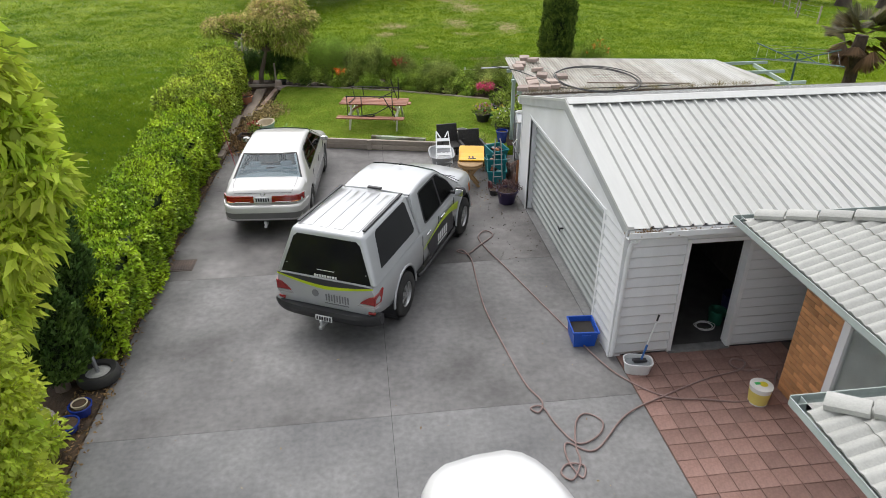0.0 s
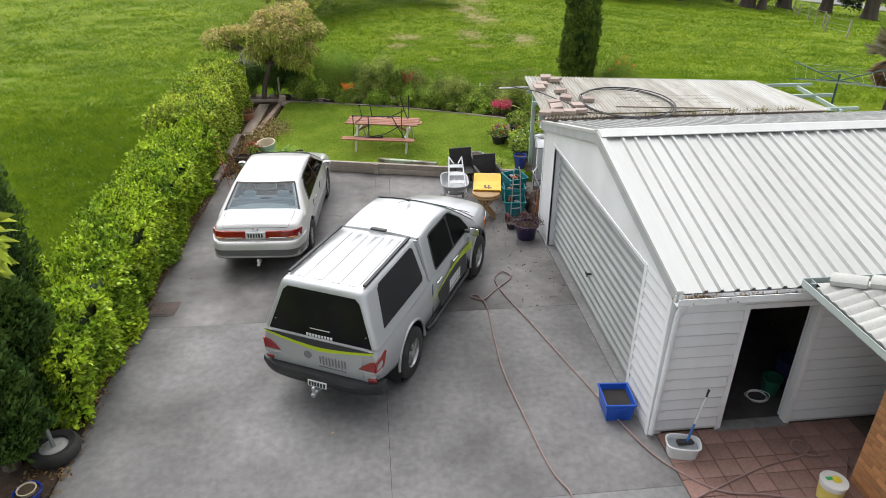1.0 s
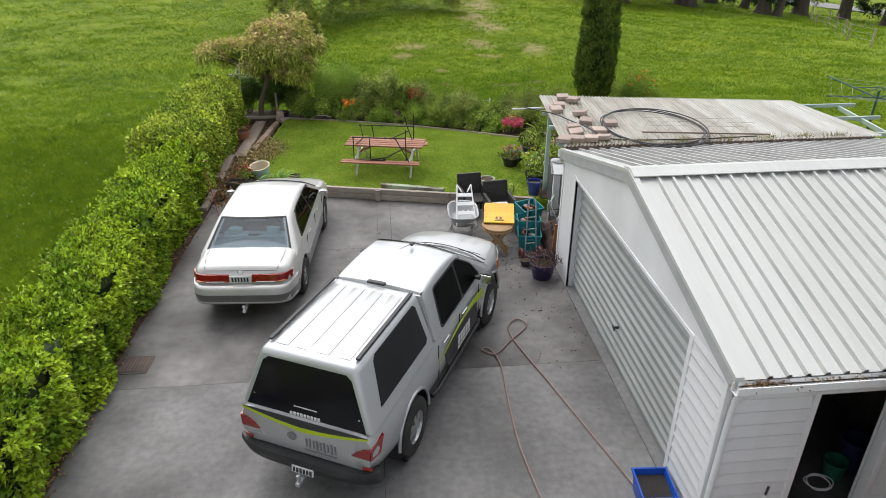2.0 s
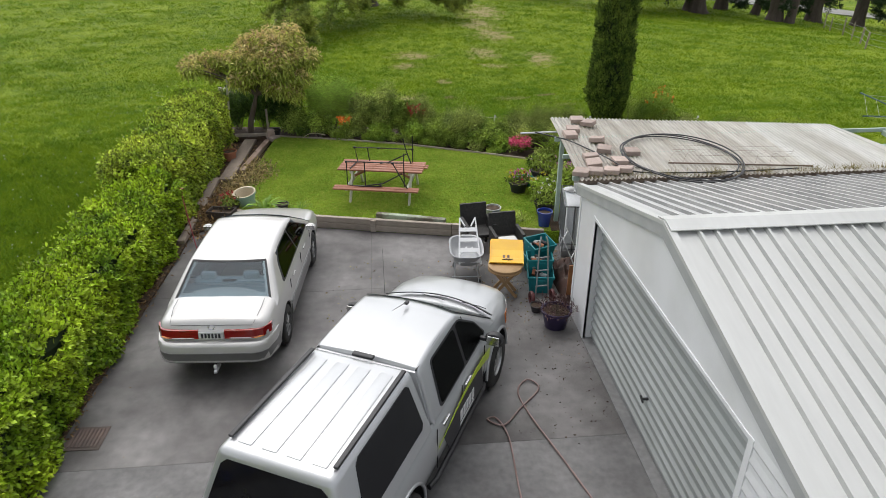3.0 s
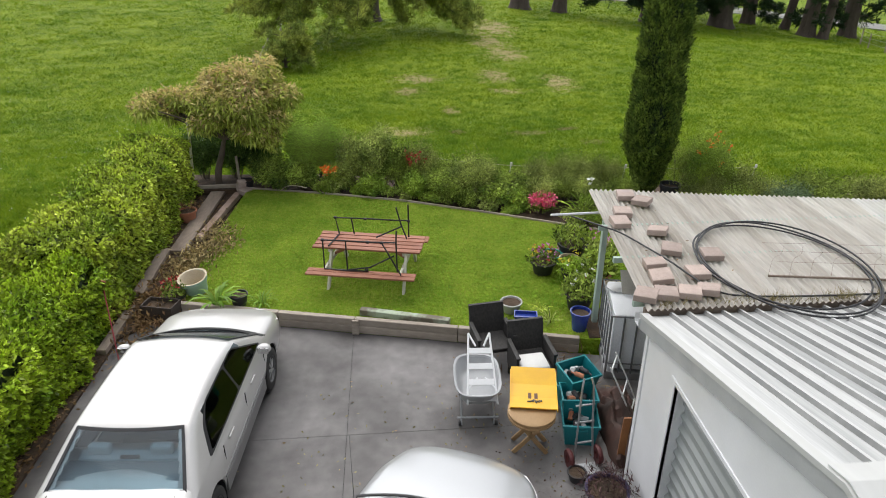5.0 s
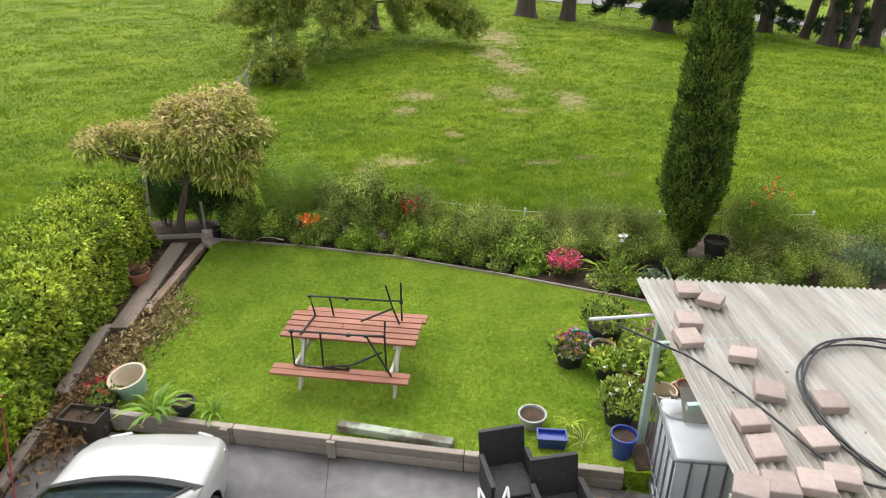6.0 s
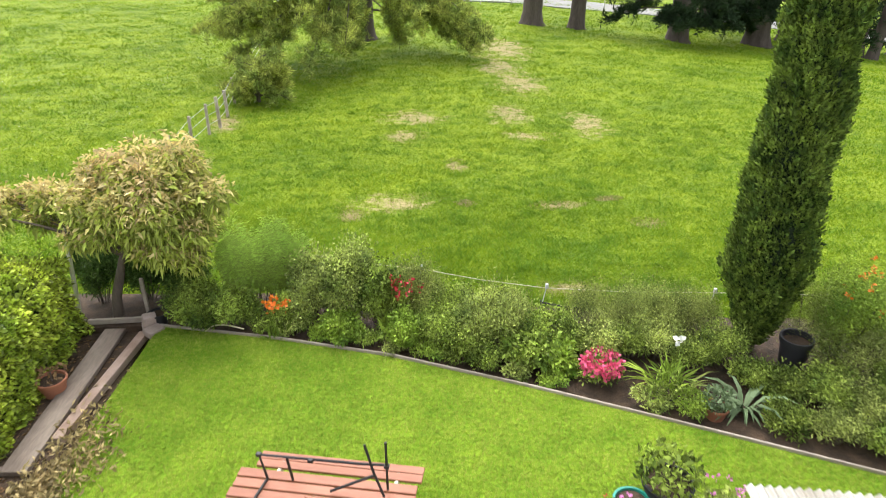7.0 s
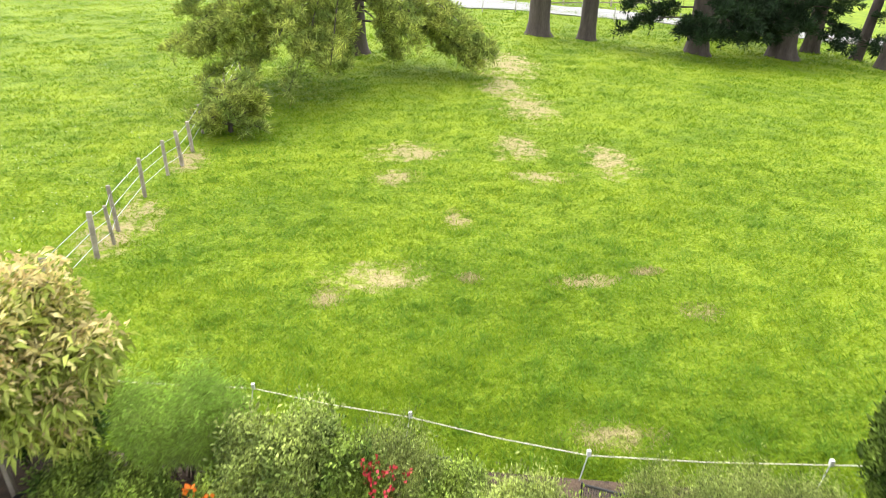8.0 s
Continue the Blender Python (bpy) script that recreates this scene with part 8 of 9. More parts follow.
RACK = [
    [(-0.66, 0.22, 0.02), (-0.72, 0.22, 0.36), (-0.12, 0.22, 0.37), (0.45, 0.24, 0.36), (0.70, 0.26, 0.36)],
    [(-0.40, 0.22, 0.36), (-0.36, 0.22, 0.03)],
    [(0.72, 0.24, 0.02), (0.72, 0.24, 0.70)],
    [(0.48, 0.26, 0.62), (0.58, 0.20, 0.30), (0.70, 0.14, 0.02)],
    [(0.60, 0.20, 0.26), (0.10, 0.12, 0.03)],
    [(-0.66, 0.22, 0.015), (-0.72, -0.33, 0.018)],
    [(-0.70, -0.70, 0.32), (-0.70, -0.72, -0.255), (-0.28, -0.74, -0.258), (0.10, -0.72, -0.258)],
    [(-0.70, -0.70, 0.32), (-0.28, -0.70, 0.33), (0.14, -0.70, 0.33), (0.66, -0.68, 0.34)],
    [(-0.27, -0.70, 0.33), (-0.26, -0.73, -0.255)],
    [(0.66, -0.62, 0.55), (0.66, -0.68, 0.34), (0.67, -0.70, -0.25)],
    [(0.40, -0.70, 0.33), (0.76, -0.80, -0.258)],
    [(-0.24, -0.73, -0.25), (0.16, -0.72, -0.18), (0.62, -0.70, 0.08)],
]
for pts in RACK:
    bm = bm_new()
    tube(bm, pts, 0.0155, 6)
    part("bar", bm, BAR, rack)
for q in ((-0.72, 0.22, 0.36), (-0.12, 0.20, 0.37), (0.72, 0.24, 0.36), (0.14, -0.70, 0.33), (0.40, -0.70, 0.33), (0.10, -0.72, -0.24), (-0.70, -0.70, 0.32)):
    part("joint", boxed(q, (0.06, 0.05, 0.045), bevel=0.008), BAR, rack)

# ---- junk beside the garage ----
WICKER = mat("black_woven_chair", (0.02, 0.019, 0.018), (0.04, 0.037, 0.034), 0.65, scale=30, fine=120, fine_amt=0.4, bump=0.004, bscale=90)
def armchair(x, y, z, rz, label):
    ob = thing("garden_chair", x, y, z, rz, label, "chair", "black garden chairs")
    part("seat", boxed((0, 0.0, 0.38), (0.52, 0.52, 0.07), bevel=0.015), WICKER, ob)
    bm = bm_new()
    loft(bm, [[(-0.29, 0.24 + t * 0.14, 0.36 + t * 0.52), (0.29, 0.24 + t * 0.14, 0.36 + t * 0.52), (0.29, 0.28 + t * 0.15, 0.36 + t * 0.52), (-0.29, 0.28 + t * 0.15, 0.36 + t * 0.52)] for t in (0, 0.3, 0.6, 0.9, 1.0)])
    part("backrest", bm, WICKER, ob)
    for s in (-1, 1):
        part("side_panel", boxed((s * 0.29, -0.02, 0.42), (0.045, 0.52, 0.40), bevel=0.012), WICKER, ob)
        part("armrest", boxed((s * 0.29, -0.02, 0.635), (0.07, 0.56, 0.035), bevel=0.012), WICKER, ob)
        for t in (-1, 1):
            part("leg", boxed((s * 0.265, t * 0.23, 0.19), (0.045, 0.045, 0.38), bevel=0.006), WICKER, ob)
    return ob


armchair(3.10, 19.25, 0, 8, "black woven garden armchair beside the sleeper wall")
armchair(3.63, 18.72, 0, 6, "black woven garden armchair with a white cushion")
cushion = thing("white_cushion", 3.62, 18.55, 0.415, 6, "white square cushion on a black chair", "cushion")
part("pad", boxed((0, -0.02, 0.05), (0.44, 0.40, 0.10), bevel=0.035), flat("white_cloth", (0.78, 0.78, 0.76), 0.8), cushion, smooth=50)

TUB_GREY = mat("grey_plastic_tub", (0.42, 0.43, 0.44), (0.36, 0.37, 0.38), 0.45, fine_amt=0.08)
tub = thing("bath_tub_stand", 2.71, 18.12, 0, -3, "grey plastic tub on a folding metal stand", "tub")
bm = bm_new()
def ring(hx, hy, z, n=24):
    return [(hx * (abs(math.cos(a)) ** 0.6) * math.copysign(1, math.cos(a)), hy * (abs(math.sin(a)) ** 0.6) * math.copysign(1, math.sin(a)), z) for a in (2 * math.pi * k / n for k in range(n))]
loft(bm, [ring(0.20, 0.34, 0.36), ring(0.26, 0.42, 0.42), ring(0.31, 0.48, 0.62), ring(0.34, 0.51, 0.63), ring(0.34, 0.51, 0.61), ring(0.30, 0.47, 0.60), ring(0.24, 0.40, 0.43), ring(0.18, 0.32, 0.40)])
part("basin", bm, TUB_GREY, tub, smooth=50)
for s in (-1, 1):
    part("leg", tube(bm_new(), [(s * 0.24, -0.36, 0.0), (s * 0.22, 0.1, 0.40)], 0.016, 6), GALV, tub)
    part("leg", tube(bm_new(), [(s * 0.24, 0.36, 0.0), (s * 0.22, -0.1, 0.40)], 0.016, 6), GALV, tub)
    part("castor", lathe(bm_new(), [(0, -0.02), (0.035, -0.02), (0.035, 0.02), (0, 0.02)], 12, pose(s * 0.26, -0.36, 0.035, 0, 90, 0)), BLACK, tub)
part("cross_bar", tube(bm_new(), [(-0.3, -0.34, 0.12), (0.3, -0.34, 0.12)], 0.014, 6), GALV, tub)
ladder = thing("step_ladder", 2.75, 17.93, 0.44, -3, "white folded step ladder lying in the grey tub", "ladder")
for s in (-1, 1):
    part("rail", tube(bm_new(), [(s * 0.21, -0.28, 0.02), (s * 0.155, 0.62, 0.60)], 0.016, 6), WHITE_PAINT, ladder)
    part("strut", tube(bm_new(), [(s * 0.20, -0.10, 0.135), (s * 0.05, 0.05, 0.23)], 0.014, 6), WHITE_PAINT, ladder)
    part("strut", tube(bm_new(), [(s * 0.155, 0.62, 0.60), (s * 0.06, 0.44, 0.50)], 0.016, 6), WHITE_PAINT, ladder)
for t in (0.08, 0.30, 0.52, 0.74):
    y, z = -0.28 + 0.9 * t, 0.02 + 0.58 * t
    part("step", boxed((0, y, z), (0.39 - 0.1 * t, 0.09, 0.025), (33, 0, 0), 0.004), WHITE_PAINT, ladder)

YELLOW = mat("yellow_plastic_sheet", (0.80, 0.47, 0.012), (0.74, 0.41, 0.012), 0.4, fine_amt=0.06)
rtable = thing("round_table", 3.34, 17.26, 0, -8, "round pale wooden table on crossed legs", "table")
part("top", lathe(bm_new(), [(0, 0.55), (0.31, 0.55), (0.325, 0.56), (0.325, 0.585), (0.31, 0.59), (0.31, 0.615), (0.325, 0.62), (0.325, 0.645), (0.31, 0.655), (0, 0.655)], 28), RAW_WOOD, rtable, smooth=40)
for a in (38, -38):
    for t in (-1, 1):
        part("leg", boxed((0, t * 0.12, 0.30), (0.06, 0.03, 0.74), (0, a, 0), 0.005), RAW_WOOD, rtable)
part("stretcher", boxed((0, 0, 0.33), (0.04, 0.27, 0.04)), RAW_WOOD, rtable)
sign = thing("yellow_tray", 3.42, 17.58, 0.66, -10, "yellow plastic tray with two slots on the round table", "tray")
bm = bm_new()
loft(bm, [[(-0.31, y, z), (0.31, y, z), (0.31, y, z + 0.012), (-0.31, y, z + 0.012)] for y, z in ((-0.36, 0.035), (-0.33, 0.006), (-0.1, 0.004), (0.12, 0.05), (0.38, 0.15))])
part("sheet", bm, YELLOW, sign)
for x in (-0.05, 0.035):
    part("slot", boxed((x, -0.02, 0.026), (0.045, 0.24, 0.012), (8, 0, 0)), flat("brown_slot", (0.12, 0.05, 0.02)), sign)
bm = bm_new()
for k in range(6):
    box(bm, (-0.06 + 0.03 * k, -0.2 + 0.01 * (k % 3), 0.02), (0.05, 0.018, 0.02), (0, 0, 37 * k))
part("clothes_pegs", bm, MARK_DARK, sign)
for s in (-1, 1):
    part("rim", boxed((s * 0.315, 0.0, 0.06), (0.012, 0.7, 0.035), (10, 0, 0)), YELLOW, sign)

TEAL = mat("teal_plastic", (0.012, 0.235, 0.26), (0.01, 0.19, 0.215), 0.4, fine_amt=0.08)
def crate(name, x, y, z, rz, w, d, h, m, label, group, tilt=0, fill=None):
    ob = thing(name, x, y, z, rz, label, "crate", group)
    if tilt:
        ob.matrix_world = pose(x, y, z, tilt, 0, rz)
    bm = bm_new()
    r = lambda hx, hy, zz: [(-hx, -hy, zz), (hx, -hy, zz), (hx, hy, zz), (-hx, hy, zz)]
    loft(bm, [r(w * 0.42, d * 0.42, 0), r(w * 0.49, d * 0.49, h * 0.9), r(w * 0.53, d * 0.53, h * 0.9), r(w * 0.53, d * 0.53, h), r(w * 0.48, d * 0.48, h), r(w * 0.41, d * 0.41, 0.015)])
    part("shell", bm, m, ob)
    for s in (-1, 1):
        part("handle", boxed((0, s * (d * 0.535), h * 0.78), (w * 0.34, 0.02, 0.05), bevel=0.006), m, ob)
    if fill:
        for k in range(fill):
            c = (rng.uniform(-0.3, 0.3) * w, rng.uniform(-0.3, 0.3) * d, h * rng.uniform(0.55, 0.95))
            mm = (MARK_WHITE, MARK_DARK, GALV, BLACK, TERRACOTTA)[k % 5]
            part("bottle", lathe(bm_new(), [(0, -0.08), (0.035, -0.08), (0.037, 0.03), (0.014, 0.07), (0.014, 0.11), (0, 0.11)], 10, pose(*c, rng.uniform(40, 130), rng.uniform(-40, 40), rng.uniform(0, 360))), mm, ob)
    return ob


crate("recycling_crate", 4.07, 17.45, 0.0, -9, 0.48, 0.52, 0.37, TEAL, "teal plastic recycling crate full of bottles", "teal crates", fill=9)
crate("recycling_crate", 4.16, 18.10, 0.0, 10, 0.48, 0.44, 0.36, TEAL, "teal plastic recycling crate with white bottles", "teal crates", fill=9)
crate("recycling_crate", 4.09, 17.66, 0.23, -6, 0.48, 0.38, 0.36, TEAL, "teal plastic recycling crate stacked on another", "teal crates", fill=10)
crate("recycling_crate", 4.14, 18.02, 0.39, 20, 0.48, 0.42, 0.36, TEAL, "teal plastic recycling crate stacked at an angle", "teal crates", tilt=9, fill=6)
trolley = thing("hand_trolley", 3.99, 16.86, 0, 6, "grey tubular steel hand trolley with red wheels", "trolley")
for s in (-1, 1):
    part("upright", tube(bm_new(), spline([(s * 0.13, 0.02, 0.1), (s * 0.10, 0.08, 0.6), (s * 0.08, 0.12, 1.15), (s * 0.05, 0.16, 1.32)], 4), 0.014, 6), GALV, trolley)
    part("wheel", lathe(bm_new(), [(0.05, -0.03), (0.12, -0.03), (0.135, 0), (0.12, 0.03), (0.05, 0.03), (0.05, -0.03)], 18, pose(s * 0.2, 0.02, 0.135, 0, 90, 0)), flat("dark_red_rubber", (0.10, 0.02, 0.02)), trolley)
for z, y in ((0.35, 0.06), (0.65, 0.11), (0.9, 0.145)):
    part("cross_bar", tube(bm_new(), [(-0.13, y, z), (0.13, y, z)], 0.012, 6), GALV, trolley)
part("foot_plate", boxed((0, -0.1, 0.03), (0.34, 0.2, 0.012)), GALV, trolley)
plank = thing("wooden_board", 4.47, 16.86, 0, 0, "orange-brown wooden board leaning on the garage corner", "board")
part("board", boxed((0.02, 0, 0.40), (0.10, 0.025, 0.80), (4, 0, 0), 0.003), mat("varnished_board", (0.40, 0.18, 0.07), (0.33, 0.14, 0.06), 0.5), plank)
frame2 = thing("metal_chair_frame", 4.78, 17.72, 0, 62, "folded white metal chair frame leaning by the tank", "chair")
for s in (-1, 1):
    part("tube", tube(bm_new(), spline([(s * 0.2, -0.25, 0.02), (s * 0.2, 0.0, 0.55), (s * 0.2, 0.22, 0.98)], 4), 0.012, 6), WHITE_PAINT, frame2)
for t in (0.25, 0.55, 0.95):
    part("cross_tube", tube(bm_new(), [(-0.2, -0.25 + 0.47 * t, 0.02 + 0.96 * t), (0.2, -0.25 + 0.47 * t, 0.02 + 0.96 * t)], 0.012, 6), WHITE_PAINT, frame2)
TARP = mat("dark_brown_tarp", (0.045, 0.028, 0.022), (0.085, 0.04, 0.03), 0.7, scale=4, fine_amt=0.3)
tarp = thing("dark_tarpaulin", 4.72, 17.55, 0, 0, "crumpled dark brown tarpaulin over boards by the tank", "tarpaulin")
bm = bm_new()
bmesh.ops.create_grid(bm, x_segments=26, y_segments=34, size=0.5)
for q in bm.verts:
    e = max(0.0, 1 - max(abs(q.co.x), abs(q.co.y)) * 2) ** 0.5
    q.co.z = e * (0.36 + 0.22 * noise.noise(q.co * 5) + 0.10 * noise.noise(q.co * 14)) + 0.01
    q.co.x, q.co.y = q.co.x * 0.66 + 0.03 * noise.noise(q.co * 9), q.co.y * 1.6
part("tarpaulin", bm, TARP, tarp, smooth=40)
yard_litter = thing("yard_litter", 3.2, 17.6, 0, 0, "scattered dry leaves and grit on the concrete", "litter", kind="stuff")
n = 260
lp = np.stack([rng.normal(0.2, 0.75, n), rng.normal(-0.1, 0.9, n), np.full(n, 0.012)], 1)
leaves("dry_leaf_bits", lp[lp[:, 0] < 1.1], rng.normal(size=(n, 3))[lp[:, 0] < 1.1] * [1, 1, 0.2], 0.045, DEAD_LEAF, yard_litter, fold=0.1)
n = 170
lp = np.stack([rng.uniform(-3.2, 0.9, n), rng.uniform(-1.2, 1.2, n), np.full(n, 0.012)], 1)
leaves("pale_leaf_bits", lp, rng.normal(size=(n, 3)) * [1, 1, 0.2], 0.05, DRY_GRASS, yard_litter, fold=0.1)
twigs = thing("dead_twigs", 4.05, 18.6, 0, 0, "heap of dead brown twigs and leaves by the wall", "twigs", kind="stuff")
n = 500
p = rng.normal(size=(n, 3)) * [0.28, 0.3, 0.1]
p[:, 2] = np.abs(p[:, 2]) + 0.03
leaves("twigs", p, rng.normal(size=(n, 3)) + [0, 0, 0.4], 0.24, DEAD_LEAF, twigs, 0.06)


def pot(name, x, y, z, r, h, m, label, plant=None, soil=True, tilt=(0, 0), taper=0.72, group="plant pots", leaf_n=260, ph=0.35, ls=0.09, flowers=None, ratio=0.45):
    """A tapered pot with a rim, its soil, and what grows in it."""
    ob = thing(name, x, y, z, 0, label, "plant pot", group)
    ob.matrix_world = pose(x, y, z, tilt[0], tilt[1], 0)
    part("pot", lathe(bm_new(), [(0, 0), (r * taper, 0), (r * 0.95, h * 0.85), (r * 1.04, h * 0.86), (r * 1.05, h), (r * 0.92, h), (r * 0.9, h * 0.86), (r * taper * 0.9, 0.03), (0, 0.03)], 24), m, ob, smooth=40)
    if soil:
        part("soil", lathe(bm_new(), [(0, h * 0.86), (r * 0.9, h * 0.84), (r * 0.88, h * 0.7), (0, h * 0.7)], 20), SOIL, ob)
    if plant:
        a = rng.random(leaf_n) * 6.283
        q = np.sqrt(rng.random(leaf_n)) * r * 1.35
        p = np.stack([q * np.cos(a), q * np.sin(a), h + rng.random(leaf_n) * ph * (1.1 - q / (r * 2.2))], 1)
        leaves("foliage", p, rng.normal(size=(leaf_n, 3)) * 0.8 + [0, 0, 0.8], ls * (0.6 + 0.8 * rng.random(leaf_n)), plant, ob, ratio, 0.2, 0.1)
        part("stem", tube(bm_new(), [(0, 0, h * 0.7), (0.02, 0, h + ph * 0.6)], 0.012, 5), BARK, ob)
    for fm, fn, fs in flowers or ():
        a = rng.random(fn) * 6.283
        q = np.sqrt(rng.random(fn)) * r * 1.3
        p = np.repeat(np.stack([q * np.cos(a), q * np.sin(a), h + ph * (0.7 + 0.5 * rng.random(fn))], 1), 6, 0) + rng.normal(size=(fn * 6, 3)) * fs * 0.35
        leaves("blossom", p, rng.normal(size=(fn * 6, 3)) + [0, -0.2, 0.8], fs, fm, ob, 0.9, 0.1)
    return ob


BLACKPOT = mat("black_pot_plastic", (0.025, 0.025, 0.028), rough=0.5)
BLUEPOT = mat("blue_glazed_pot", (0.02, 0.05, 0.30), (0.015, 0.035, 0.22), 0.25, coat=0.5)
PURPLEPOT = mat("dark_purple_pot", (0.035, 0.02, 0.07), (0.02, 0.015, 0.05), 0.35)
CREAMPOT = mat("cream_pot", (0.58, 0.50, 0.36), (0.5, 0.42, 0.3), 0.6)
pot("plant_pot", 4.06, 16.13, 0, 0.26, 0.34, PURPLEPOT, "dark purple pot with a wilted brown plant", leafy("purple_brown_leaf", (0.07, 0.04, 0.05), (0.17, 0.10, 0.08), island=0.6), leaf_n=420, ph=0.18, ls=0.10, ratio=0.14)
pot("plant_pot", 3.83, 16.62, 0, 0.12, 0.14, BLACKPOT, "small dark pot beside the garage")
# pots by the shelter
pot("plant_pot", 5.21, 22.32, LAWN_Z, 0.30, 0.36, BLACKPOT, "large black pot with a leafy green plant", SHRUB_A, leaf_n=420, ph=0.5, ls=0.11)
pot("plant_pot", 4.49, 21.78, LAWN_Z, 0.24, 0.26, BLACKPOT, "black pot of pink, yellow and red flowers", SHRUB_A, leaf_n=320, ph=0.22, ls=0.07, flowers=((MAGENTA, 12, 0.045), (YELLOW_PETAL, 6, 0.045), (RED_PETAL, 9, 0.04)))
pot("plant_pot", 4.75, 22.2, LAWN_Z, 0.22, 0.20, mat("teal_green_pot", (0.02, 0.30, 0.22), rough=0.35), "round teal-green plastic pot", soil=True)
pot("plant_pot", 5.03, 21.86, LAWN_Z, 0.20, 0.26, CREAMPOT, "cream pot with dry soil")
pot("plant_pot", 4.96, 21.38, LAWN_Z, 0.20, 0.24, BLACKPOT, "black pot with a yellow-flowered plant", SHRUB_C, leaf_n=420, ph=0.26, ls=0.09, flowers=((YELLOW_PETAL, 9, 0.04),))
pot("plant_pot", 5.38, 21.15, LAWN_Z, 0.26, 0.32, TERRACOTTA, "terracotta pot with a bushy green plant", SHRUB_A, leaf_n=500, ph=0.42, ls=0.13)
pot("plant_pot", 4.84, 20.4, LAWN_Z, 0.25, 0.30, BLACKPOT, "dark pot with white flowers", SHRUB_A, leaf_n=800, ph=0.4, ls=0.08, flowers=((WHITE_PETAL, 10, 0.04),))
pot("plant_pot", 5.62, 21.75, LAWN_Z, 0.22, 0.28, BLACKPOT, "pot of mauve flowers behind the green post", SHRUB_B, leaf_n=420, ph=0.45, ls=0.09, flowers=((MAGENTA, 12, 0.045),))
pot("plant_pot", 5.55, 20.65, LAWN_Z, 0.19, 0.30, CREAMPOT, "stack of cream flower pots", soil=False)
pot("plant_pot", 5.92, 20.70, LAWN_Z, 0.24, 0.22, CREAMPOT, "wide cream pot with a red pot inside", soil=False)
pot("plant_pot", 5.92, 20.70, LAWN_Z + 0.10, 0.16, 0.22, TERRACOTTA, "red clay pot set in a cream pot", soil=True)
pot("plant_pot", 4.68, 19.75, LAWN_Z, 0.17, 0.36, BLUEPOT, "tall bright blue glazed pot")
pot("plant_pot", 3.62, 20.42, LAWN_Z, 0.19, 0.20, mat("pale_grey_pot", (0.45, 0.45, 0.42), rough=0.7), "pale grey pot of gravelly soil on the lawn")
trough = thing("planter_trough", 3.80, 20.0, LAWN_Z, -10, "small dark blue planter trough with grey soil", "planter")
part("trough", loft(bm_new(), [[(-a, -b, z), (a, -b, z), (a, b, z), (-a, b, z)] for a, b, z in ((0.17, 0.08, 0), (0.19, 0.10, 0.17), (0.20, 0.11, 0.17), (0.20, 0.11, 0.19), (0.18, 0.09, 0.19), (0.17, 0.08, 0.14))]), BLUEPOT, trough)
pot("plant_pot", 3.92, 19.2, 0, 0.15, 0.2, TERRACOTTA, "small terracotta pot behind a black chair")
strap_plant("grass_tuft", 4.25, 20.0, LAWN_Z, 30, 0.4, SHRUB_B, "wispy grey-green weed tuft in the lawn", 0.03)
strap_plant("grass_tuft", 4.15, 20.35, LAWN_Z, 26, 0.3, LIGHT_LEAF, "tall grass tuft by the pots", 0.03)
# pots in the flower bed
pot("plant_pot", 6.55, 23.85, 0.16, 0.17, 0.20, TERRACOTTA, "small terracotta pot with a grey-leaved plant", SILVER_LEAF, leaf_n=260, ph=0.35, ls=0.09)
pot("plant_pot", 5.95, 24.2, 0.16, 0.15, 0.18, BLACKPOT, "small black pot of strap leaves", SHRUB_C, leaf_n=140, ph=0.5, ls=0.3, ratio=0.08)
pot("plant_pot", 8.22, 24.85, 0.16, 0.24, 0.62, BLACKPOT, "tall black pot beside the cypress trunk", soil=True)
pot("plant_pot", -2.15, 26.98, 0.16, 0.17, 0.25, BLACKPOT, "dark blue-black pot at the bed corner")
# beside the hedge
pot("plant_pot", -2.14, 21.62, LAWN_Z - 0.08, 0.26, 0.40, mat("pale_jade_glaze", (0.38, 0.52, 0.46), (0.30, 0.44, 0.39), 0.3, coat=0.4), "large pale jade pot with a cream inside", soil=False, tilt=(8, -6))
part_ob = thing("pot_lining", -2.14, 21.62, LAWN_Z - 0.06, 0, "cream inside of a glazed pot with a little soil", "plant pot")
part_ob.matrix_world = pose(-2.14, 21.62, LAWN_Z - 0.06, 8, -6, 0)
part("lining", lathe(bm_new(), [(0, 0.10), (0.16, 0.10), (0.226, 0.345), (0.268, 0.388), (0.276, 0.392), (0.242, 0.39), (0.215, 0.33)], 24), CREAMPOT, part_ob, smooth=40)
pot("plant_pot", -2.72, 21.75, 0.06, 0.17, 0.24, TERRACOTTA, "terracotta pot lying on its side", tilt=(70, 20), soil=False)
pot("plant_pot", -2.42, 21.98, 0.06, 0.19, 0.26, TERRACOTTA, "weathered terracotta pot beside the jade pot", soil=True)
pot("plant_pot", -2.45, 21.32, 0.06, 0.18, 0.28, BLACKPOT, "dark pot of red geraniums", SHRUB_A, leaf_n=220, ph=0.25, ls=0.08, flowers=((RED_PETAL, 8, 0.045),))
pot("plant_pot", -1.25, 21.05, LAWN_Z - 0.02, 0.16, 0.24, BLACKPOT, "black pot behind the sleeper wall")
pot("plant_pot", -3.25, 25.28, 0.06, 0.22, 0.27, TERRACOTTA, "terracotta pot with dead stems beside the hedge", DEAD_LEAF, leaf_n=60, ph=0.2, ls=0.1)
planter = thing("planter_box", -2.62, 20.98, 0.0, -14, "dark timber planter box at the yard corner", "planter")
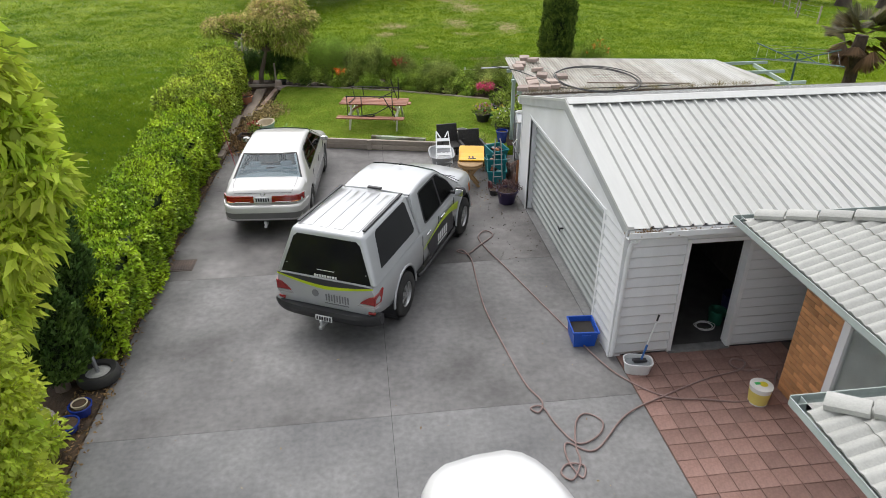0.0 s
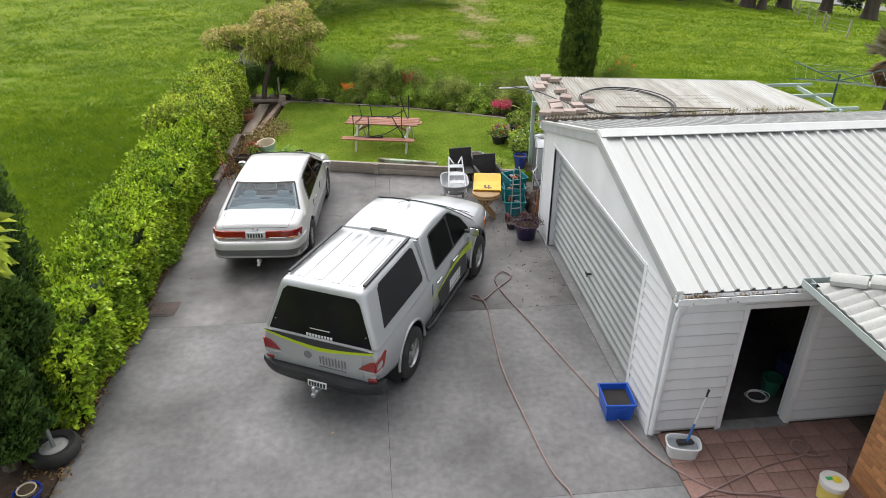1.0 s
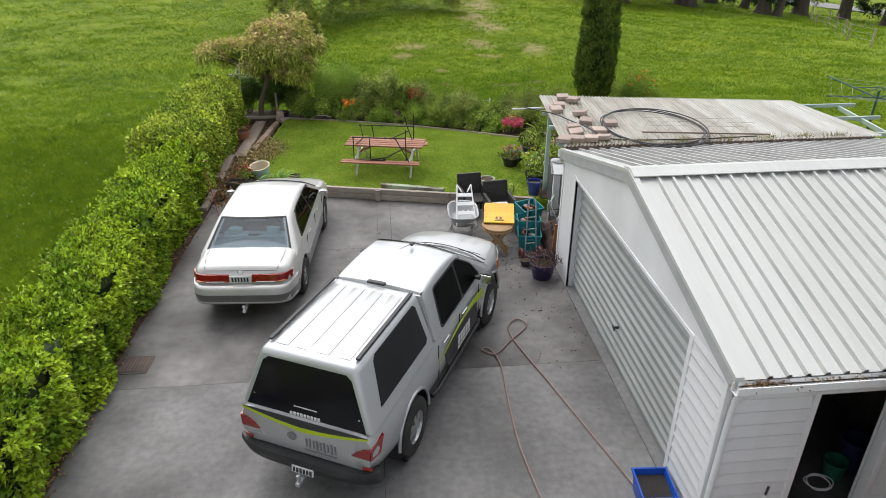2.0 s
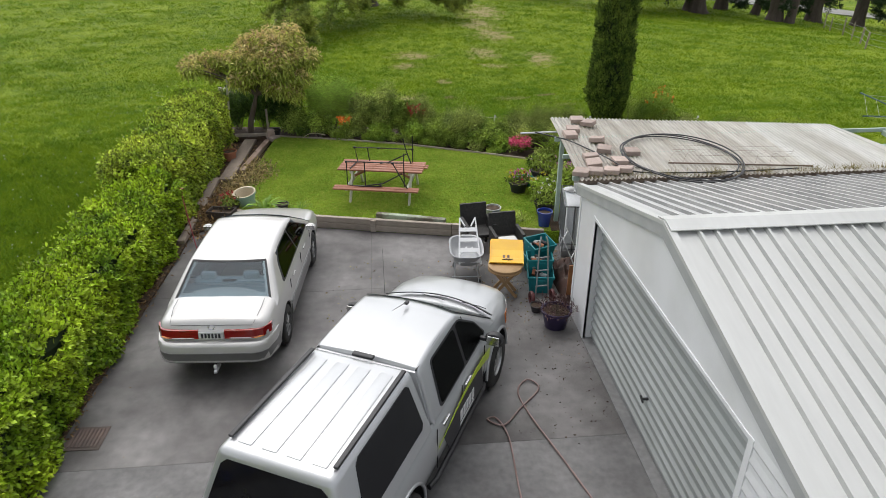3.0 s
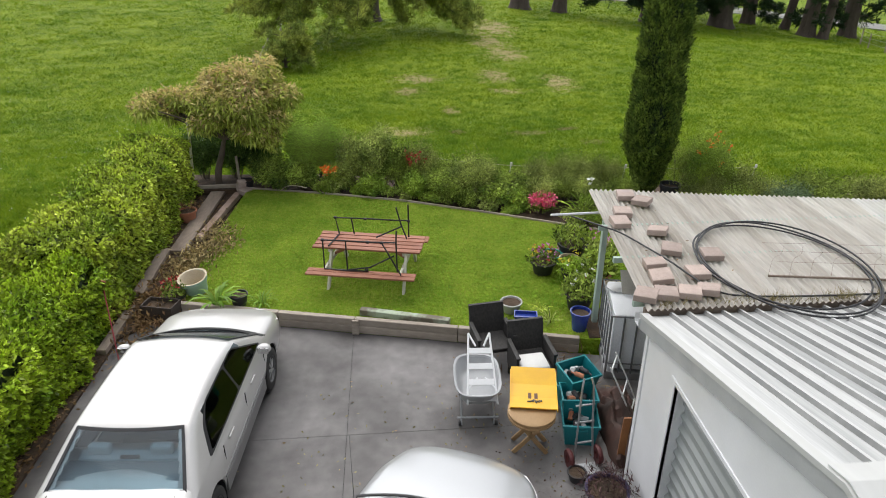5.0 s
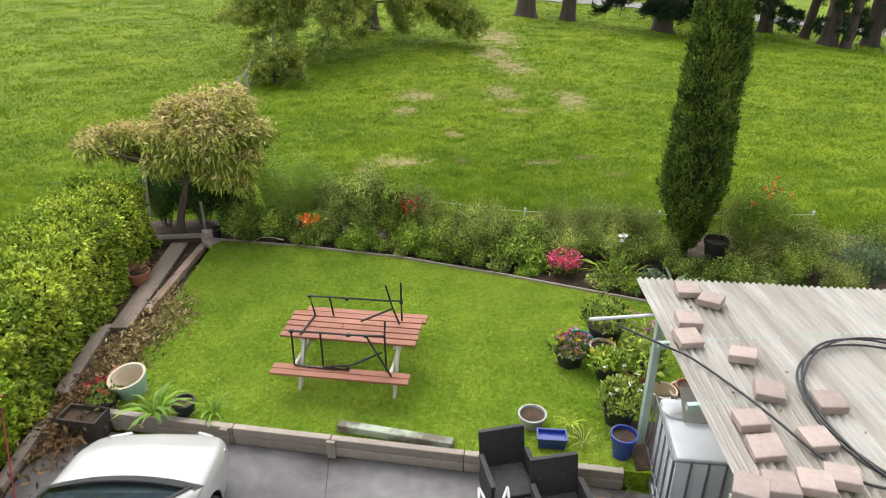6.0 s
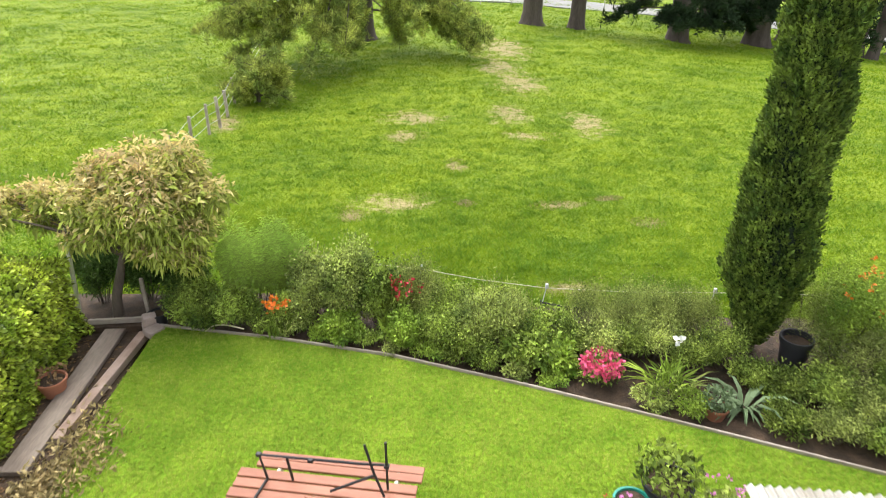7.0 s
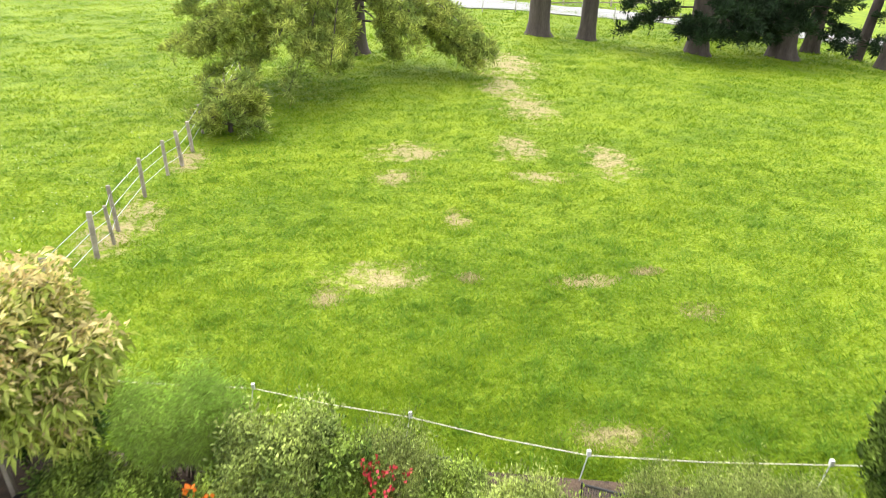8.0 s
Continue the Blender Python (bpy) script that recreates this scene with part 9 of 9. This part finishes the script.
for c, s in (((0, -0.16, 0.19), (0.6, 0.025, 0.36)), ((0, 0.16, 0.19), (0.6, 0.025, 0.36)), ((-0.29, 0, 0.19), (0.025, 0.295, 0.36)), ((0.29, 0, 0.19), (0.025, 0.295, 0.36))):
    part("side_board", boxed(c, s, bevel=0.004), mat("dark_planter_timber", (0.07, 0.055, 0.045), rough=0.8), planter)
part("soil", boxed((0, 0, 0.16), (0.55, 0.295, 0.28)), SOIL, planter)

def beam(name, a, b, z, w, h, label, m=TIMBER):
    ob = thing(name, 0, 0, 0, 0, label, "timber")
    sleeper("timber", a, b, w, z, z + h, ob, m)
    return ob


beam("railway_sleeper", (-2.92, 27.0), (-3.05, 23.55), 0.05, 0.36, 0.08, "old grey railway sleeper along the hedge bed", OLD_TIMBER)
beam("railway_sleeper", (-3.32, 23.65), (-3.30, 21.75), 0.06, 0.22, 0.09, "old grey plank laid along the hedge bed", OLD_TIMBER)
beam("railway_sleeper", (-3.27, 21.33), (-3.31, 19.9), 0.04, 0.16, 0.10, "grey plank at the concrete edge", OLD_TIMBER)
beam("railway_sleeper", (-2.36, 26.75), (-2.72, 24.1), 0.05, 0.16, 0.13, "reddish timber edging between bed and lawn", mat("reddish_timber", (0.42, 0.31, 0.25), (0.29, 0.20, 0.15), 0.85, fine_amt=0.3))
beam("timber_rail", (-3.4, 27.05), (-2.35, 27.08), 0.17, 0.06, 0.10, "low grey timber rail under the corner tree")
stake = thing("timber_post", -3.50, 27.15, 0, 0, "white weathered post beside the hedge end", "post")
part("post", boxed((0, 0, 1.0), (0.06, 0.06, 2.0), (2, 5, 0), 0.008), CREAM, stake)
stake = thing("timber_post", -2.38, 27.15, 0, 0, "thin grey stake under the corner tree", "post")
part("post", boxed((0, 0, 0.5), (0.06, 0.06, 1.0), bevel=0.006), TIMBER, stake)
stone = thing("broken_block", -2.28, 26.85, 0.16, 30, "broken pinkish concrete block at the bed corner", "block")
part("block", boxed((0, 0, 0.14), (0.22, 0.16, 0.30), (12, 8, 0), 0.02), SLAB, stone)
part("block", boxed((0.02, -0.2, 0.05), (0.3, 0.24, 0.12), (4, 0, 20), 0.02), SLAB, stone)
log = thing("painted_post", 1.72, 20.30, LAWN_Z, -17.5, "fallen pale green mossy timber post on the lawn edge", "post")
part("post", boxed((0, 0, 0.06), (1.62, 0.13, 0.12), bevel=0.015), mat("mossy_pale_green_paint", (0.40, 0.46, 0.34), (0.16, 0.14, 0.10), 0.8, scale=3.5, fine_amt=0.25, lo=0.42, hi=0.6), log)
heap = thing("garden_waste", -2.35, 23.2, 0.06, 0, "heap of dead leaves and cuttings at the lawn edge", "garden waste", kind="stuff")
n = 3200
p = rng.normal(size=(n, 3)) * [0.24, 0.65, 0.12]
p[:, 0] += 0.18 * np.sin(p[:, 1] * 2.2)
p[:, 2] = np.abs(p[:, 2]) + 0.03
leaves("cuttings", p, rng.normal(size=(n, 3)) + [0, 0, 0.3], 0.11, leafy("pale_cuttings", (0.44, 0.34, 0.16), (0.26, 0.21, 0.09), island=0.6, scale=4), heap, 0.35)
n = 900
p = rng.normal(size=(n, 3)) * [0.2, 0.5, 0.1] + [-0.5, -2.0, 0]
p[:, 2] = np.abs(p[:, 2]) + 0.02
leaves("dead_leaves", p, rng.normal(size=(n, 3)) + [0, 0, 0.2], 0.13, DEAD_LEAF, heap, 0.3)
rake = thing("garden_rake", -3.15, 20.2, 0.0, 0, "red-handled garden tool leaning on the hedge", "tool")
part("handle", tube(bm_new(), [(0.3, -0.75, 0.02), (-0.12, 0.25, 1.0)], 0.010, 6), flat("red_handle", (0.30, 0.03, 0.04)), rake)
part("head", boxed((-0.14, 0.30, 1.06), (0.10, 0.03, 0.16), (20, 20, 0), 0.006), flat("rusty_red", (0.28, 0.07, 0.03)), rake)
arch = thing("bent_pipe", -0.95, 26.5, 0.16, -15, "thin pale bent pipe at the bed edge", "pipe")
part("pipe", tube(bm_new(), spline([(-0.35, 0, 0.05), (-0.15, 0, 0.2), (0.1, 0, 0.24), (0.4, 0, 0.2)], 5), 0.012, 6), CREAMPOT, arch)

# ---- yard: crate, tub, bucket, hose, drain ----
BLUE = mat("bright_blue_plastic", (0.012, 0.085, 0.46), (0.01, 0.07, 0.40), 0.4, fine_amt=0.06)
blue_crate = crate("blue_crate", 4.14, 10.47, 0.0, -4, 0.42, 0.48, 0.32, BLUE, "bright blue plastic crate of dark soil at the garage corner", "")
bm = bm_new()
loft(bm, [[(-q * 0.42, -q * 0.48, z), (q * 0.42, -q * 0.48, z), (q * 0.42, q * 0.48, z), (-q * 0.42, q * 0.48, z)] for q, z in ((0.43, 0.10), (0.455, 0.225))])
part("soil", bm, mat("dark_wet_soil", (0.018, 0.016, 0.014), (0.035, 0.03, 0.025), 0.9), blue_crate)
wtub = thing("white_tub", 4.76, 9.55, 0, -14, "white rectangular tub with washing water and a brush", "tub")
r4 = lambda hx, hy, z: ring(hx, hy, z, 20)
part("tub", loft(bm_new(), [r4(0.19, 0.12, 0.0), r4(0.22, 0.145, 0.20), r4(0.235, 0.16, 0.20), r4(0.235, 0.16, 0.215), r4(0.215, 0.14, 0.215), r4(0.18, 0.11, 0.02)]), flat("translucent_white_plastic", (0.72, 0.73, 0.73), 0.35), wtub, smooth=40)
part("water", loft(bm_new(), [r4(0.195, 0.125, 0.12), r4(0.20, 0.13, 0.15)]), flat("grey_water", (0.30, 0.32, 0.33), 0.08), wtub)
brush = thing("washing_brush", 4.80, 9.58, 0.16, -14, "long-handled washing brush standing in the tub", "brush")
part("handle", tube(bm_new(), [(0.02, 0, 0.02), (0.10, 0.10, 0.26)], 0.018, 8), flat("blue_grip", (0.03, 0.12, 0.35)), brush)
part("pole", tube(bm_new(), [(0.10, 0.10, 0.26), (0.22, 0.25, 0.62)], 0.012, 8), flat("white_pole", (0.7, 0.7, 0.7)), brush)
part("grip", tube(bm_new(), [(0.22, 0.25, 0.62), (0.245, 0.28, 0.72)], 0.016, 8), BLACK, brush)
part("head", boxed((0, 0, 0.02), (0.24, 0.08, 0.05), (0, 10, 20), 0.01), MARK_DARK, brush)
pail = thing("paint_pail", 6.28, 8.62, 0, 0, "white pail with a yellow label and white lid", "bucket")
part("body", lathe(bm_new(), [(0, 0), (0.135, 0), (0.155, 0.29), (0.165, 0.29), (0.165, 0.32), (0, 0.325)], 24), flat("pail_white", (0.78, 0.78, 0.76), 0.35), pail, smooth=40)
part("label", lathe(bm_new(), [(0.139, 0.03), (0.1585, 0.24)], 24), flat("pail_yellow", (0.72, 0.60, 0.16), 0.5), pail, smooth=40)
part("lid_sticker", lathe(bm_new(), [(0, 0.328), (0.06, 0.328), (0.06, 0.331), (0, 0.331)], 16, pose(0.03, 0, 0)), flat("lid_yellow", (0.75, 0.62, 0.05)), pail)
part("lid_mark", boxed((-0.05, 0.03, 0.329), (0.08, 0.05, 0.006)), flat("lid_green", (0.05, 0.5, 0.15)), pail)
part("handle", tube(bm_new(), [(0.165 * math.cos(a), 0.165 * math.sin(a), 0.25 - 0.13 * math.sin(k / 9 * math.pi)) for k, a in enumerate(np.linspace(-0.6, 2.2, 10))], 0.005, 5), BLACK, pail)

n = 900
lx, ly = rng.uniform(2.6, 4.4, n), rng.uniform(13.2, 19.2, n)
k = rng.random(n) < np.clip((lx - 2.4) / 1.8, 0.05, 1) ** 1.5
tagged(leaves("yard_litter", np.stack([lx[k], ly[k], np.full(k.sum(), 0.008)], 1), rng.normal(size=(k.sum(), 3)) * [1, 1, 0.12], 0.035 * (0.5 + rng.random(k.sum())), mat("dark_litter", (0.035, 0.024, 0.016), (0.10, 0.065, 0.04), 0.9, island=0.5), fold=0.1), "dark crumbs and dead leaves along the garage door", "litter", kind="stuff")
n = 150
tagged(leaves("fallen_leaves", np.stack([rng.uniform(-3.0, 4.2, n), rng.uniform(1.5, 19.0, n), np.full(n, 0.008)], 1), rng.normal(size=(n, 3)) * [1, 1, 0.12], 0.05 * (0.4 + rng.random(n)), mat("tan_fallen_leaf", (0.34, 0.26, 0.15), (0.20, 0.13, 0.075), 0.8, island=0.4), fold=0.15), "single fallen leaves and bits on the concrete", "litter", kind="stuff")

HOSE = mat("dusty_pink_hose", (0.29, 0.20, 0.185), (0.22, 0.145, 0.13), 0.5, fine_amt=0.1)
hose = thing("garden_hose", label="long dusty brown garden hose in loose loops on the yard", category="hose")
RUN = [(6.96, 9.22), (6.56, 8.76), (6.08, 8.63), (5.52, 8.74), (4.96, 8.87), (4.51, 9.34), (4.24, 9.88), (3.96, 10.87), (3.64, 12.03), (3.39, 12.91), (3.12, 13.85), (3.05, 14.39), (3.25, 14.64), (3.38, 14.42), (3.01, 14.0), (2.71, 13.66), (2.49, 13.80),
       (2.62, 13.82), (2.73, 13.40), (2.70, 12.56), (2.68, 11.56), (2.78, 10.52), (2.92, 9.47), (3.07, 9.02), (2.97, 8.79), (2.87, 8.90), (3.04, 8.90), (3.15, 8.51), (3.35, 8.12), (3.67, 8.22), (3.83, 8.48), (3.66, 8.68), (3.46, 8.55), (3.31, 8.10), (3.28, 7.79), (3.09, 7.50),
       (2.97, 7.63), (3.09, 7.77), (3.31, 7.71), (3.22, 7.52), (3.12, 7.85), (3.20, 8.15), (3.55, 7.97), (4.21, 8.57), (4.96, 8.91), (5.74, 9.19), (6.37, 9.32), (6.57, 9.52), (6.42, 9.61), (6.30, 9.47), (6.45, 9.32), (6.72, 9.29)]
line = spline([(x, y, 0.016) for x, y in RUN], 6)
line = [Vector((q.x, q.y, 0.0165 + 0.012 * (0.5 + 0.5 * math.sin(i * 0.37)))) for i, q in enumerate(line)]
part("hose", tube(bm_new(), line, 0.0135, 8), HOSE, hose, smooth=60)
drain = thing("drain_grate", -3.15, 13.96, 0.0, -2, "rusty brown slotted drain grate in the concrete", "drain")
part("surround", boxed((0, 0, 0.004), (0.50, 0.46, 0.012)), mat("drain_surround", (0.13, 0.095, 0.08), (0.09, 0.075, 0.065), 0.9), drain)
for k in range(8):
    part("slat", boxed((-0.182 + 0.052 * k, 0, 0.016), (0.034, 0.36, 0.014), bevel=0.003), mat("drain_iron", (0.17, 0.12, 0.10), (0.11, 0.085, 0.075), 0.85) if k == 0 else bpy.data.materials["drain_iron"], drain)

# ---- driveway edge: tyre planter, blue pots ----
tyre = thing("tyre_planter", -3.66, 10.42, 0.02, 15, "old car tyre with a white sign base lying in it", "tyre")
part("tyre", lathe(bm_new(), [(0.19, 0.02), (0.27, 0.0), (0.31, 0.03), (0.325, 0.09), (0.31, 0.16), (0.27, 0.19), (0.19, 0.17), (0.185, 0.1), (0.19, 0.02)], 32), RUBBER, tyre, smooth=50)
part("filling", lathe(bm_new(), [(0, 0.14), (0.1, 0.15), (0.195, 0.12)], 20), mat("white_mortar", (0.55, 0.55, 0.53), (0.42, 0.40, 0.38), 0.85), tyre)
part("stub", tube(bm_new(), [(0, 0, 0.1), (-0.03, 0.04, 0.42)], 0.03, 8), GALV, tyre)
pot("plant_pot", -3.66, 9.62, 0.02, 0.16, 0.18, BLUEPOT, "blue glazed pot holding a cream bowl")
pot("plant_pot", -3.66, 9.62, 0.14, 0.11, 0.10, CREAMPOT, "cream bowl set in a blue pot")
pot("plant_pot", -3.74, 9.28, 0.02, 0.17, 0.15, BLUEPOT, "low dark blue pot of dry soil")
rock = thing("pale_rock", -4.05, 9.15, 0.0, 0, "pale weathered rock under the conifers", "rock")
bm = bm_new()
bmesh.ops.create_icosphere(bm, subdivisions=3, radius=0.26)
for q in bm.verts:
    q.co *= 1 + 0.3 * noise.noise(q.co * 4)
    q.co.z = q.co.z * 1.3 + 0.22
part("rock", bm, mat("pale_rock", (0.42, 0.38, 0.32), (0.30, 0.27, 0.23), 0.9, fine_amt=0.3), rock, smooth=40)

# ---- inside the garage door ----
pail2 = thing("green_bucket", 6.62, 10.62, 0.02, 0, "green plastic bucket inside the garage door", "bucket")
part("body", lathe(bm_new(), [(0, 0), (0.11, 0), (0.15, 0.27), (0.155, 0.27), (0.155, 0.285), (0.14, 0.285), (0.10, 0.02), (0, 0.02)], 20), flat("bucket_green", (0.012, 0.10, 0.06)), pail2, smooth=40)
cable = thing("white_cable", 6.36, 10.5, 0.03, 0, "loose coil of white cable on the garage floor", "cable")
part("cable", tube(bm_new(), spline([(0.16 * (1 + 0.2 * math.sin(k * 1.3)) * math.cos(k * 0.8), 0.13 * math.sin(k * 0.8), 0.01 + 0.002 * k) for k in range(24)], 3), 0.007, 5), MARK_WHITE, cable)
bin2 = thing("blue_bin", 6.92, 10.75, 0.02, 0, "dark blue plastic bin inside the garage door", "bin")
part("body", lathe(bm_new(), [(0, 0), (0.13, 0), (0.17, 0.5), (0.16, 0.5), (0.12, 0.02), (0, 0.02)], 20), flat("bin_blue", (0.012, 0.014, 0.06)), bin2, smooth=40)

# ---- behind the shelter: clothes line and palm ----
line_post = thing("rotary_clothes_line", 15.0, 22.2, -0.05, 12, "green metal rotary clothes line", "clothes line")
LINE_GREEN = mat("dark_green_steel", (0.05, 0.11, 0.11), rough=0.5)
part("post", tube(bm_new(), [(0, 0, 0), (0, 0, 1.95)], 0.035, 8), LINE_GREEN, line_post)
for k in range(4):
    a = math.pi / 2 * k
    part("arm", tube(bm_new(), [(0, 0, 1.75), (1.85 * math.cos(a), 1.85 * math.sin(a), 1.95)], 0.022, 6), LINE_GREEN, line_post)
    part("brace", tube(bm_new(), [(0, 0, 2.05), (0.8 * math.cos(a), 0.8 * math.sin(a), 1.84)], 0.014, 6), LINE_GREEN, line_post)
for r in (0.9, 1.3, 1.7):
    part("line", tube(bm_new(), [(r * math.cos(math.pi / 2 * k), r * math.sin(math.pi / 2 * k), 1.76 + 0.1 * r) for k in range(5)], 0.005, 4), GALV, line_post)
palm = thing("palm_tree", 18.2, 23.6, -0.1, 0, "palm with a shaggy brown trunk and dead fronds", "tree")
part("trunk", tube(bm_new(), [(0, 0, 0), (0.03, 0, 0.8), (0, 0, 1.6), (0.05, 0, 2.25)], [0.24, 0.21, 0.24, 0.2], 12), mat("palm_fibre", (0.09, 0.06, 0.045), (0.05, 0.035, 0.03), 0.95, scale=8, fine_amt=0.4, bump=0.03), palm)
def fronds(count, lift0, lift1, length, m, name):
    v, f = [], []
    for k in range(count):
        a = rng.random() * 6.283
        el = rng.uniform(lift0, lift1)
        c0 = np.array([0.05, 0, 2.15])
        tip = c0 + length * np.array([math.cos(a) * math.cos(el), math.sin(a) * math.cos(el), math.sin(el)])
        side = np.array([-math.sin(a), math.cos(a), 0])
        for j in range(22):           # fan of leaflets
            s = (j - 10.5) / 10.5
            d = (tip - c0) / length * math.cos(s * 1.1) + side * math.sin(s * 1.1)
            e = c0 + (tip - c0) * 0.55 + d * length * 0.5 - np.array([0, 0, 0.18 * length * abs(s)])
            b = c0 + (tip - c0) * 0.55
            w = np.cross(d, [0, 0, 1]) * 0.018 + np.array([0, 0, 0.008])
            i = len(v)
            v += [b - w, b + w, (b + e) / 2 + 2 * w, e, (b + e) / 2 - 2 * w]
            f += [(i, i + 1, i + 2), (i, i + 2, i + 4), (i + 4, i + 2, i + 3)]
    soup(name, v, f, m, palm)
fronds(30, -0.1, 1.1, 1.35, leafy("palm_leaf", (0.09, 0.10, 0.035), (0.13, 0.10, 0.045), island=0.4), "fronds")
fronds(36, -1.2, -0.1, 1.2, leafy("dead_palm_leaf", (0.20, 0.12, 0.06), (0.12, 0.075, 0.04), island=0.4), "dead_fronds")
